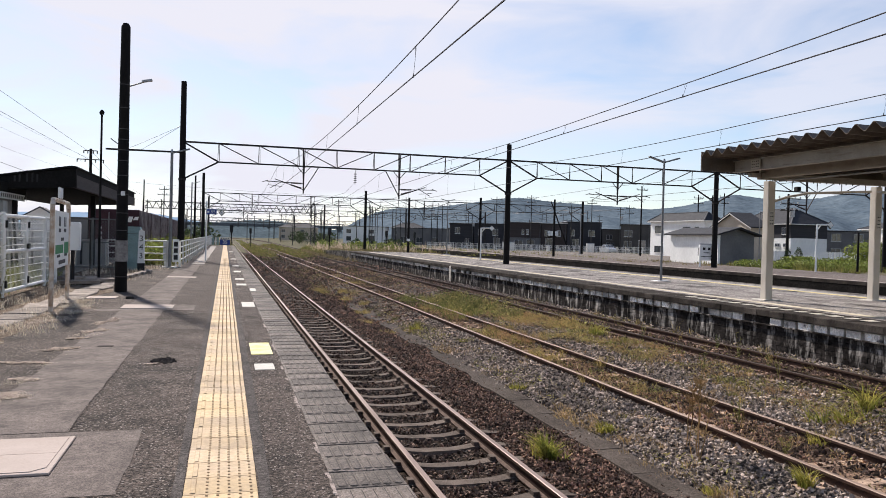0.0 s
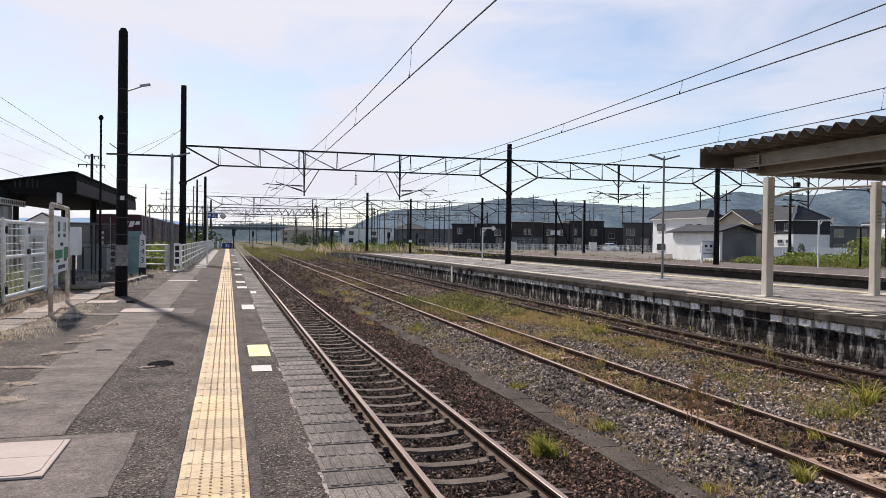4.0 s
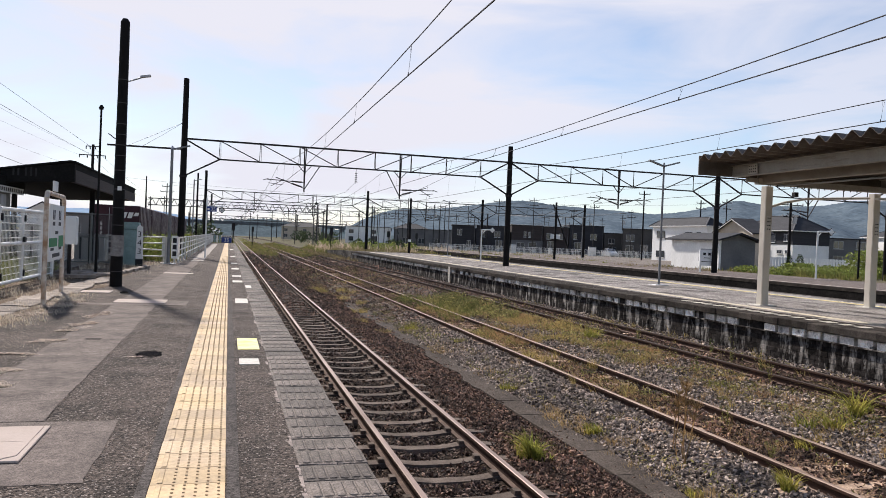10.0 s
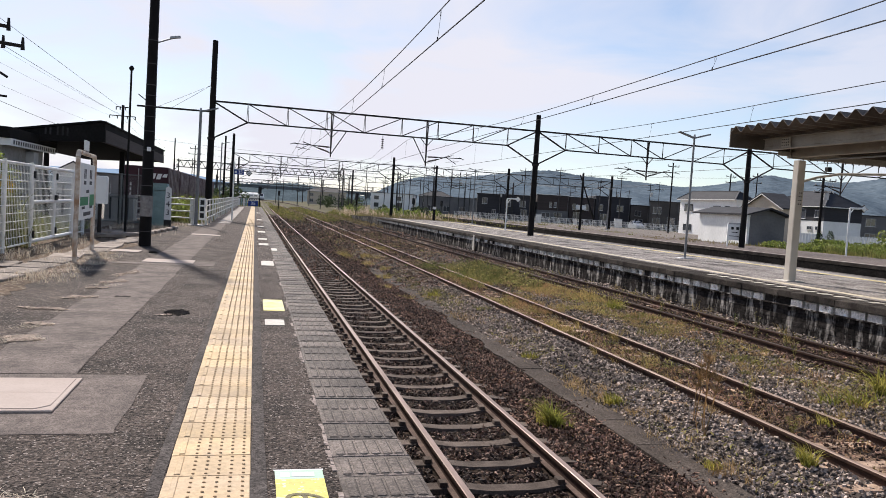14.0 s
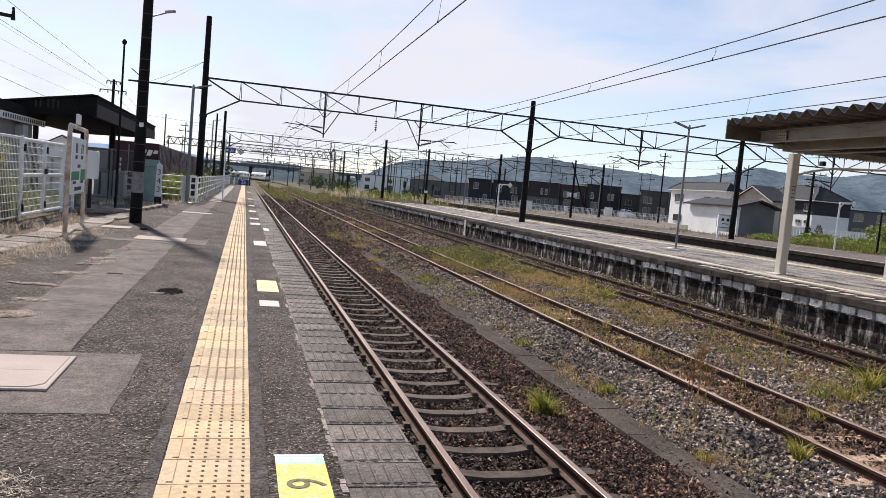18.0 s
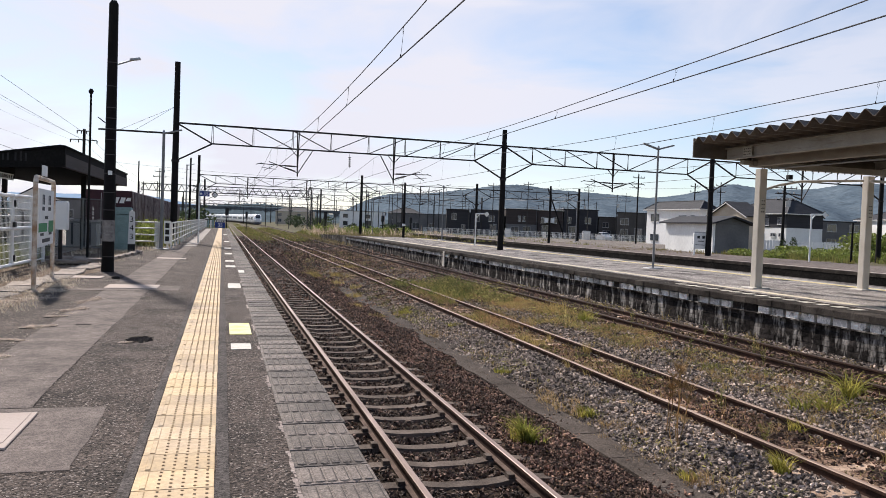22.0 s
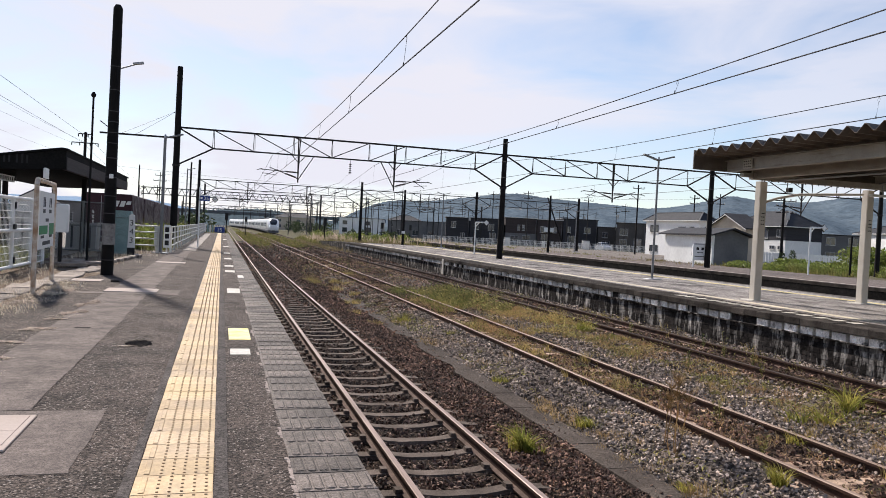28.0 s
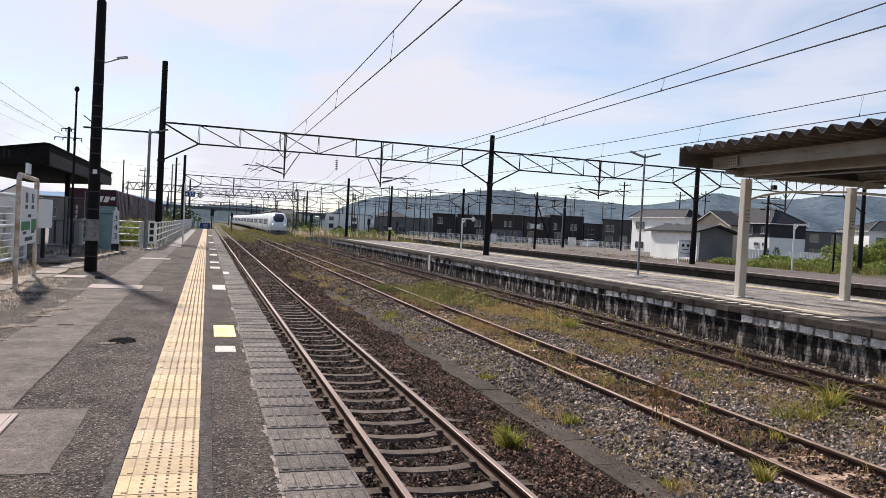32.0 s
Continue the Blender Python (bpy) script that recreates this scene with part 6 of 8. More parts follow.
for k, (a, b) in enumerate(((-1.55, 0.22), (-1.42, 0.3), (-1.22, 0.34), (-1.08, 0.3), (-0.95, 0.24))):
    part("text_bar", S().box(a, a + 0.05, -0.006, 0.0, 2.95, 2.95 + b), POLEGREY, sh, "faint grey strokes")
LOW_D = 4.0
low = thing("low_building", pose(-8.0, 22.5, 0), "low grey station building with a slotted white eave board", "building")
part("wall", S().box(-4, 1.45, 0, LOW_D, -0.1, 2.4), BUILDGREY, low)
part("roof", S().prism([(-4.3, 2.62), (1.75, 2.5), (1.75, 2.78), (-4.3, 3.05)], "y", -0.4, LOW_D + 0.4), BLACKROOF, low, "black fascia roof")
part("vent_strip", S().box(-4.2, 1.7, -0.3, -0.26, 2.3, 2.49), SIGNWHITE, low, "white slotted eave board")
part("eave_soffit", S().box(-4.2, 1.7, -0.259, LOW_D + 0.2, 2.44, 2.49), EAVEWALL, low)
part("side_eave_board", S().box(1.70, 1.745, -0.3, LOW_D + 0.3, 2.3, 2.49), SIGNWHITE, low, "white slotted eave board")
for k in range(22):
    part("vent_slot", S().box(1.746, 1.752, -0.1 + k * 0.215, 0.0 + k * 0.215, 2.34, 2.45), INK, low)
part("meter_box", S().slab(1.46, 1.68, 2.1, 2.6, 1.7, 2.25, 0.02), GREYBOX, low, "grey metal box on the wall")
part("downpipe", S().slab(0.2, 0.42, -0.22, -0.04, 1.5, 2.3, 0.02), GREYBOX, low, "grey box on the wall")
for k in range(24):
    part("vent_slot", S().box(-3.9 + k * 0.23, -3.83 + k * 0.23, -0.306, -0.3, 2.35, 2.44), INK, low)


def container(y, label):
    c = thing("freight_container", pose(-5.6, y, 0.0), label, "container", "freight containers")
    part("body", S().slab(-1.2, 1.2, 0.0, 5.9, 0.08, 2.55, 0.03), CONTAINER, c)
    for k in range(8):
        part("rib", S().box(1.2, 1.26, 0.16 + k * 0.72, 0.46 + k * 0.72, 0.15, 2.5), CONTRIB, c)
    part("door_rod", S().rod((0.2, -0.03, 0.2), (0.2, -0.03, 2.4), 0.02, n=6).rod((-0.25, -0.03, 0.2), (-0.25, -0.03, 2.4), 0.02, n=6), GALV, c)
    part("logo_bar", S().prism([(0.30, 1.9), (0.52, 1.9), (0.62, 2.2), (0.40, 2.2)], "y", -0.006, 0.0), SIGNWHITE, c, "pale slanted logo shape")
    part("logo_bar", S().prism([(0.60, 1.9), (0.82, 1.9), (0.92, 2.2), (0.70, 2.2)], "y", -0.006, 0.0), SIGNWHITE, c, "pale slanted logo shape")
    part("logo_bar", S().prism([(0.90, 2.02), (1.14, 2.02), (1.18, 2.2), (1.0, 2.2)], "y", -0.006, 0.0), SIGNWHITE, c, "pale slanted logo shape")
    for k in range(3):
        part("text_bar", S().box(-0.66, -0.58, -0.006, 0.0, 1.5 - 0.25 * k, 1.66 - 0.25 * k), SIGNWHITE, c)
    for xx in (-1.1, 1.1):
        for yy in (0.1, 5.8):
            part("foot", S().box(xx - 0.1, xx + 0.1, yy - 0.1, yy + 0.1, 0, 0.08), STEELDARK, c)


for k in range(7):
    container(42 + k * 6.5, "maroon ribbed freight container standing in a row")
kerb = thing("kerb", pose(-3.0, 23.8, 0), "pale concrete kerb beside the access way", "kerb", kind="structure")
for k in range(5):
    part("kerb_stone", S().slab(-0.1, 0.1, 0.02, 1.0, 0, 0.09, 0.015), SLABTAN, kerb, at=pose(0.08 * k, k * 1.02, 0))
walkp = thing("slab_path", pose(0, 0, 0), "pale concrete paving slabs along the fence", "pavement", kind="structure")
rs = random.Random(8)
for k in range(12):
    for j in range(1 if k > 2 else 2):
        part("paving_slab", S().slab(-0.27, 0.27, -0.44, 0.44, 0, 0.035, 0.012), SLABTAN, walkp,
             at=pose(-3.38 - j * 0.56 + 0.03 * k * (j == 0) + rs.uniform(-0.07, 0.07), 11.6 + k * 0.95, -0.012 + rs.uniform(0, 0.02), rs.uniform(-1, 1), rs.uniform(-1.2, 1.2), rs.uniform(-7, 7)))
for x, y, a in ((-3.75, 21.6, 12), (-3.3, 22.6, -6), (-4.1, 23.4, 3)):
    b = thing("loose_slab", pose(x, y, 0.045, 0, 0, a), "loose pale concrete slab lying in the weeds", "slab", "loose slabs")
    part("slab", S().slab(-0.5, 0.5, -0.22, 0.22, 0, 0.08, 0.015), SLABTAN, b)


# ---- houses across the line ----
def house(name, label, p0, p1, ztop, zbase, depth, wall, roof="flat", lower=None, lower_top=2.7, windows=(), rise=1.6, over=0.4, trim=False):
    """A house whose facade runs from p0 to p1 (plan), facing the railway. windows: (u along the facade, height of sill, width, height)."""
    (x0, y0), (x1, y1) = p0, p1
    w = math.hypot(x1 - x0, y1 - y0)
    h = thing(name, pose(x0, y0, zbase, 0, 0, math.degrees(math.atan2(y1 - y0, x1 - x0))), label, "house", "houses across the line")
    H = ztop - zbase
    if lower:
        part("lower_wall", S().box(0, w, 0, depth, -0.3, lower_top), lower, h)
        part("wall", S().box(-0.03, w + 0.03, -0.03, depth, lower_top, H), wall, h)
    else:
        part("wall", S().box(0, w, 0, depth, -0.3, H), wall, h)
    if roof == "flat":
        part("roof", S().box(-0.15, w + 0.15, -0.15, depth + 0.15, H, H + 0.12), ROOFDARK, h)
        # pale cap draws the sunlit line of the roof edge; white trim where asked
        part("parapet_cap", S().box(-0.18, w + 0.18, -0.18, depth + 0.18, H + 0.123, H + (0.22 if trim else 0.17)), TRIM if trim else GALV, h, "pale parapet cap with the sunlit edge in its colour")
        part("downpipe", S().rod((w - 0.2, -0.08, 0), (w - 0.2, -0.08, H), 0.045, n=6), SIDINGGREY, h)
        if w > 4.4:
            ac = part("air_conditioner", S().slab(w * 0.62, w * 0.62 + 0.8, -0.45, -0.12, 0.0, 0.62, 0.03), TRIM, h, "white outdoor air conditioner")
            part("fan_grille", S().rod((w * 0.62 + 0.3, -0.451, 0.32), (w * 0.62 + 0.3, -0.47, 0.32), 0.22, n=14), SIDINGGREY, ac)
    elif roof == "hip":
        a, r = over, min(w, depth) * 0.45
        v = [(-a, -a, H), (w + a, -a, H), (w + a, depth + a, H), (-a, depth + a, H), (min(r, w / 2 - 0.1), depth / 2, H + rise), (w - min(r, w / 2 - 0.1), depth / 2, H + rise)]
        part("roof", S().add(v, [(0, 1, 5, 4), (1, 2, 5), (2, 3, 4, 5), (3, 0, 4), (3, 2, 1, 0)]), ROOFDARK, h)
        for i, j in ((0, 4), (1, 5), (3, 4), (2, 5), (4, 5)):
            part("ridge_cap", S().bar((v[i][0], v[i][1], v[i][2] + 0.03), (v[j][0], v[j][1], v[j][2] + 0.03), 0.16, 0.08), SIDINGGREY, h)
        part("eave_board", S().box(-a, w + a, -a, depth + a, H - 0.12, H - 0.005), TRIM, h)
    elif roof == "gable_front":
        a = over
        part("roof", S().prism([(-a, H - 0.25), (w / 2, H + rise), (w + a, H - 0.25), (w + a, H - 0.12), (w / 2, H + rise + 0.14), (-a, H - 0.12)], "y", -a, depth + a), ROOFDARK, h)
        part("gable_wall", S().prism([(0, H), (w, H), (w / 2, H + rise - 0.06)], "y", 0.0, 0.1), wall, h)
        part("barge_board", S().prism([(-a, H - 0.35), (w / 2, H + rise - 0.1), (w + a, H - 0.35), (w + a, H - 0.26), (w / 2, H + rise - 0.005), (-a, H - 0.26)], "y", -a - 0.04, -a + 0.02), TRIM, h)
    elif roof == "mono":
        part("roof", S().prism([(-over, H), (depth + over, H + rise), (depth + over, H + rise + 0.14), (-over, H + 0.14)], "x", -over, w + over), ROOFDARK, h)
    for u, s, ww, hh in windows:
        fr = part("window", S().box(u, u + ww, -0.07, -0.032, s, s + 0.06).box(u, u + ww, -0.07, -0.032, s + hh - 0.06, s + hh).box(u, u + 0.06, -0.07, -0.032, s + 0.06, s + hh - 0.06)
                  .box(u + ww - 0.06, u + ww, -0.07, -0.032, s + 0.06, s + hh - 0.06).box(u + ww / 2 - 0.03, u + ww / 2 + 0.03, -0.07, -0.032, s + 0.06, s + hh - 0.06), INK if wall is SIDINGWHITE else GALV, h)
        part("pane", S().box(u + 0.06, u + ww - 0.06, -0.05, -0.035, s + 0.06, s + hh - 0.06), GLASS, fr)
        part("sill", S().box(u - 0.05, u + ww + 0.05, -0.12, -0.032, s - 0.06, s - 0.003), TRIM, fr)
    return h


house("house", "low grey house behind the fence", (41.5, 186), (53.9, 182.3), 4.0, -0.6, 8, SIDINGGREY, windows=((1, 1, 1.6, 1.4), (5, 1, 1.6, 1.4), (9, 1, 1.6, 1.4)))
house("house", "charcoal cube-shaped house with a flat roof", (43.0, 143.9), (47.5, 142.6), 4.6, -0.5, 8, SIDINGDARK, windows=((1.0, 3.2, 1.0, 1.2), (3.0, 0.8, 0.8, 1.4)))
house("house", "black cube-shaped house with a flat roof", (47.6, 142.5), (53.5, 140.8), 4.7, -0.5, 8, SIDINGDARK, windows=((0.8, 3.0, 1.0, 1.2), (3.6, 3.0, 1.2, 1.2), (3.9, 0.7, 1.3, 1.8)))
house("house", "brown house with a pale ground floor", (54.4, 140.5), (60.4, 138.8), 5.1, -0.4, 9, SIDINGBROWN, lower=SIDINGGREY, lower_top=2.6, trim=True, windows=((2.4, 3.2, 0.5, 1.1), (3.3, 3.2, 0.5, 1.1), (1.0, 0.9, 1.6, 1.2), (3.4, 1.2, 1.6, 1.0)))
house("house", "dark brown house with a flat roof and a balcony", (60.5, 138.7), (65.3, 137.3), 5.0, -0.4, 9, SIDINGBROWN, trim=True, windows=((0.6, 3.0, 1.0, 1.2), (3.0, 3.0, 0.8, 1.2), (0.8, 0.8, 1.4, 1.8)))
house("house", "black house with a flat roof", (65.4, 137.2), (72.0, 135.4), 5.5, -0.4, 9, SIDINGDARK, windows=((0.7, 3.2, 0.8, 1.2), (4.2, 3.2, 1.3, 1.2), (1.0, 0.8, 1.4, 1.8)))
house("house", "low grey house with a shed roof", (72.1, 135.2), (76.2, 134.1), 4.2, -0.4, 9, SIDINGTAUPE, windows=((0.8, 2.6, 1.2, 1.0), (0.8, 0.6, 1.6, 1.4)))
house("house", "grey brown house with a flat roof and dark window frames", (71.0, 126.0), (75.6, 123.4), 5.0, -0.3, 9, SIDINGTAUPE, windows=((0.6, 3.1, 1.5, 1.2), (3.2, 0.6, 1.4, 1.9), (0.6, 0.6, 1.4, 1.7)))
house("house", "white two-storey house with a grey hipped roof", (58.4, 95.2), (58.4, 82.6), 4.75, -0.2, 2.2, SIDINGWHITE, "hip", windows=((1.2, 3.3, 2.0, 1.0), (1.2, 0.6, 2.0, 0.9), (8.0, 3.4, 1.6, 0.7), (10.6, 3.4, 0.9, 0.7)), rise=1.1)
house("house", "beige house with a gabled end and a dark roof", (57.5, 79.4), (57.5, 72.6), 3.9, 0.0, 2.2, SIDINGBEIGE, "gable_front", rise=1.5)
house("house", "two-storey house, charcoal above and white below, with a hipped roof", (73.6, 95.9), (73.6, 84.9), 4.8, 0.1, 6, SIDINGDARK, "hip", lower=SIDINGWHITE, lower_top=2.75, rise=2.2, over=0.5,
      windows=((5.4, 3.0, 2.2, 1.2), (9.3, 3.2, 1.0, 1.0), (1.6, 0.6, 0.8, 1.3), (3.4, 0.6, 0.8, 1.3), (5.8, 0.6, 0.9, 1.4), (8.0, 1.5, 1.0, 0.5), (9.6, 1.5, 0.9, 0.5)))
for k, (x, y, w) in enumerate(((82, 88, 7), (90, 84, 8), (99, 80, 8), (86, 110, 10), (34, 226, 13), (48, 222, 10), (62, 210, 12), (78, 165, 9), (90, 150, 9), (20, 300, 14), (58, 175, 10))):
    m = (SIDINGGREY, SIDINGWHITE, SIDINGDARK, SIDINGBEIGE, SIDINGGREY, SIDINGGREY)[k % 6] if k != 4 else SIDINGWHITE
    house("house", "distant house with a low roof beyond the fence", (x, y), (x + w * 0.96, y - w * 0.28), 4.6 if y > 200 else 4.0 + (k % 3) * 0.6, -0.3, 8, m, ("flat", "hip")[k % 2],
          windows=((1.0, 2.9, 1.4, 1.1), (w * 0.6, 2.9, 1.4, 1.1), (1.0, 0.6, 1.4, 1.3), (w * 0.6, 0.6, 1.6, 1.6)))
house("house", "low white house with a dark gabled roof behind the fence", (-18.8, 80.0), (-15.6, 80.4), 2.5, -0.3, 6, SIDINGWHITE, "gable_front", rise=0.95)
house("house", "long pale low building beyond the yard", (-17.6, 92.0), (-12.5, 92.6), 2.7, -0.3, 6, SIDINGGREY, windows=((0.6, 0.9, 1.2, 1.0), (3.0, 0.9, 1.2, 1.0)))
balc = thing("balcony", pose(61.4, 137.4, 2.7, 0, 0, -16), "white balcony screen on a dark house", "balcony")
part("screen", S().box(0, 1.9, 0, 0.9, 0, 0.9), SIDINGWHITE, balc)

shed = thing("shed", pose(39.0, 60.2, -0.35, 0, 0, -90), "white plastered shed with a dark roof and an end greyed for shade", "shed")
part("wall", S().box(0, 6.9, 0, 0.2, -0.1, 2.75), SHEDWALL, shed)
# end wall and gable in grey: shade of the sunless end put into colour
part("end_wall", S().box(0.0, 6.9, 0.21, 3.5, -0.1, 2.75), SIDINGGREY, shed, "end wall in grey, its shade put into the colour")
part("end_gable", S().prism([(0.0, 2.76), (3.5, 2.76), (1.75, 3.28)], "x", 0.0, 6.9), SIDINGGREY, shed)
part("roof", S().prism([(-0.38, 2.71), (1.75, 3.3), (4.0, 2.68), (4.0, 2.8), (1.75, 3.44), (-0.38, 2.83)], "x", -0.6, 7.4), ROOFDARK, shed)
wn_ = part("window", S().box(4.2, 6.0, -0.04, -0.004, 0.95, 1.65), GALV, shed)
part("pane", S().box(4.28, 5.07, -0.05, -0.041, 1.02, 1.58).box(5.13, 5.92, -0.05, -0.041, 1.02, 1.58), GLASS, wn_)
ssign = thing("station_sign", pose(31.25, 44.0, 0.02, 0, 0, -20), "white box-shaped station sign on the far platform", "station sign")
part("board", S().slab(-0.47, 0.47, -0.1, 0.1, 0.45, 1.5, 0.03), SIGNWHITE, ssign)
part("cap", S().box(-0.42, 0.42, -0.08, 0.08, 1.505, 1.6), GREYBOX, ssign)
for xx in (-0.4, 0.4):
    part("leg", S().box(xx - 0.05, xx + 0.05, -0.05, 0.05, 0, 0.45), SIGNWHITE, ssign)
for a, b, c, d in ((-0.25, -0.08, 1.15, 1.33), (0.08, 0.25, 1.15, 1.33), (-0.2, 0.2, 0.95, 1.0), (-0.35, 0.3, 0.7, 0.74)):
    part("text_bar", S().box(a, b, -0.106, -0.1, c, d), INK, ssign)

# white boundary fence
bf = thing("boundary_fence", pose(31.5, 118.0, -0.35, 0, 0, -15.9), "long white mesh boundary fence in front of the houses", "fence")
for k in range(27):
    part("post", S().bar((k * 1.4, 0, 0), (k * 1.4, 0, 1.35), 0.07, 0.07), RAILWHITE, bf)
picket = S().bar((0, 0, 0.1), (0, 0, 1.25), 0.05, 0.03).mesh("picket", MESHWHITE)
for k in range(26):
    for j in range(7):
        part("picket", picket, MESHWHITE, bf, at=pose(k * 1.4 + 0.2 * j + 0.1, 0, 0))
for z in (0.1, 0.5, 0.9, 1.28):
    part("rail", S().bar((0, 0.04, z), (36.4, 0.04, z), 0.05, 0.04), MESHWHITE, bf)
wf = thing("garden_fence", pose(58.5, 70.8, 0.0, 0, 0, -16), "white slatted garden fence below a house", "fence")
for k in range(40):
    part("slat", S().box(k * 0.32, k * 0.32 + 0.25, 0, 0.04, 0, 1.15), SIDINGWHITE, wf)
part("rail", S().box(0, 12.8, 0.041, 0.08, 0.9, 1.0), SIDINGWHITE, wf)
for x, y, w, hh in ((44.5, 117, 0.9, 1.6), (45.6, 116.7, 0.9, 1.6), (51.0, 114, 0.5, 1.2), (57.6, 112, 1.2, 1.7), (35.5, 119.5, 0.8, 1.0)):
    c = thing("utility_cabinet", pose(x, y, -0.3, 0, 0, -16), "pale grey roadside cabinet by the fence", "cabinet", "roadside cabinets")
    part("body", S().slab(-w / 2, w / 2, -0.3, 0.3, 0, hh, 0.04), GREYBOX, c)
    part("door", S().box(-w / 2 + 0.06, w / 2 - 0.06, -0.32, -0.301, 0.1, hh - 0.15), TRIM, c)


def car(x, y, rz, material, label):
    c = thing("car", pose(x, y, -0.3, 0, 0, rz), label, "car", "parked cars")
    side = [(-1.85, 0.28), (1.8, 0.28), (1.93, 0.45), (1.93, 0.7), (1.75, 0.88), (1.0, 0.98), (-1.75, 1.02), (-1.92, 0.8), (-1.93, 0.45)]
    part("body", S().prism(side, "y", -0.8, 0.8), material, c)
    low_, top_ = [(-1.72, 1.022), (1.0, 0.985)], [(-1.25, 1.49), (-0.4, 1.53), (0.35, 1.47)]
    ring_ = lambda q, w: [(x, w, z) for x, z in q]
    v = ring_(low_, -0.76) + ring_(top_[::-1], -0.6) + ring_(low_, 0.76) + ring_(top_[::-1], 0.6)
    part("cabin", S().add(v, [(0, 1, 2, 3, 4), (9, 8, 7, 6, 5), (1, 6, 7, 2), (2, 7, 8, 3), (3, 8, 9, 4), (4, 9, 5, 0), (0, 5, 6, 1)]), material, c)
    for sg in (-1, 1):
        for xa, xb in ((-1.42, -0.5), (-0.42, 0.62)):
            q = 0.5 if xb > 0 else 0.0
            part("side_window", S().add([(xa, sg * 0.765, 1.06), (xb + 0.1 * q, sg * 0.765, 1.04), (xb - 0.45 * q, sg * 0.635, 1.42), (xa + 0.28 * (1 - 2 * q), sg * 0.635, 1.43)], [(0, 1, 2, 3)]), GLASS, c)
        part("headlight", S().slab(1.72, 1.935, sg * 0.62 - 0.13, sg * 0.62 + 0.13, 0.66, 0.8, 0.02), SIGNWHITE, c, "clear headlight")
        part("tail_light", S().slab(-1.94, -1.8, sg * 0.66 - 0.1, sg * 0.66 + 0.1, 0.72, 0.98, 0.02), CONTAINER, c, "dark red tail light")
    part("windscreen", S().add([(0.95, -0.68, 1.01), (0.95, 0.68, 1.01), (0.41, 0.56, 1.46), (0.41, -0.56, 1.46)], [(0, 1, 2, 3)]), GLASS, c)
    part("rear_window", S().add([(-1.70, -0.66, 1.06), (-1.70, 0.66, 1.06), (-1.31, 0.55, 1.46), (-1.31, -0.55, 1.46)], [(0, 1, 2, 3)]), GLASS, c)
    for xx in (-1.2, 1.25):
        for yy in (-0.78, 0.62):
            wv = part("wheel", S().rod((xx, yy, 0.3), (xx, yy + 0.16, 0.3), 0.3, n=16), INK, c)
            part("rim", S().rod((xx, yy - 0.01, 0.3), (xx, yy + 0.17, 0.3), 0.18, n=12), GALV, wv)


car(63.9, 117.5, -100, CARSILVER, "silver hatchback parked behind the fence")

# road overpass far down the line
ov = thing("overpass", pose(-60, 610, 0), "long grey road overpass far down the line", "bridge")
part("deck", S().box(-60, 190, 0, 9, 7.4, 8.9), OVERPASS, ov)
part("parapet", S().box(-60, 190, -0.3, 0, 8.2, 9.9), OVERPASS, ov)
for k in range(9):
    part("pier", S().box(-48 + k * 28, -45 + k * 28, 2, 7, -1.5, 7.4), OVERPASS, ov)


# ---- hills ----
def ridge(name, label, degs, heights, rng_m, material, seed, rough, depth=900):
    """Wooded hills: control heights over compass bearings, broken up by noise."""
    n, m = 420, 26
    b = np.linspace(degs[0], degs[-1], n)
    base = np.interp(b, degs, heights)
    kk = np.hanning(23)[1:-1]
    kk /= kk.sum()
    base = np.convolve(np.pad(base, 10, "edge"), kk, "valid")
    rng = np.random.default_rng(seed)
    tree = rng.normal(0, 1, n) * rough
    v = []
    for j in range(m):
        u = j / (m - 1)
        r = rng_m - depth * (1 - u)
        spur = 1.0 - (1 - u) * (0.75 + 0.35 * np.sin(b * 0.9 + seed + 3 * u) * np.cos(b * 0.37 + 5 * u))
        h = (base + (tree if j == m - 1 else 0)) * np.clip(spur, 0, 1) * u ** 0.6 + rng.normal(0, rough * 0.3, n) * (j > 0)
        a = np.radians(b)
        v.append(np.stack([np.sin(a) * r, np.cos(a) * r, h - 3], -1))
    idx = np.arange(n * m).reshape(m, n)
    faces = np.stack([idx[:-1, :-1], idx[:-1, 1:], idx[1:, 1:], idx[1:, :-1]], -1).reshape(-1, 4)
    ob = new(name, big_mesh(name, np.concatenate(v), faces, material))
    ob.data.shade_smooth()
    tagged(ob, label, "hills", kind="structure")


ridge("hills", "wooded hills beyond the town, blue-green with haze in the colour", (7, 8.6, 9.8, 12.0, 15.3, 18.3, 20.4, 22.1, 23.8, 27.6, 31.7, 33.7, 35.6, 37.1, 38.6, 40.5, 42.5, 44.6, 46.8, 52, 60),
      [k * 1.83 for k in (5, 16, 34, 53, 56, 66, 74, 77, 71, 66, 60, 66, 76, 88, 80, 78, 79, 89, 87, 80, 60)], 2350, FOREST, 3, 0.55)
ridge("far_mountain", "far mountain range, pale blue with haze in the colour", (-40, -20, -8, -5, -3, 0, 6, 20, 40, 60), [k * 3.2 for k in (10, 22, 30, 33, 24, 14, 10, 16, 20, 10)], 4200, HAZEHILL, 5, 1.0, 700)
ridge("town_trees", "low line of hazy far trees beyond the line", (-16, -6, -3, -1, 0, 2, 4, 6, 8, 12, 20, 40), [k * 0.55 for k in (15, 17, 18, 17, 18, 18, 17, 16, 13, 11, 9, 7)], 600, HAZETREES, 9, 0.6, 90)
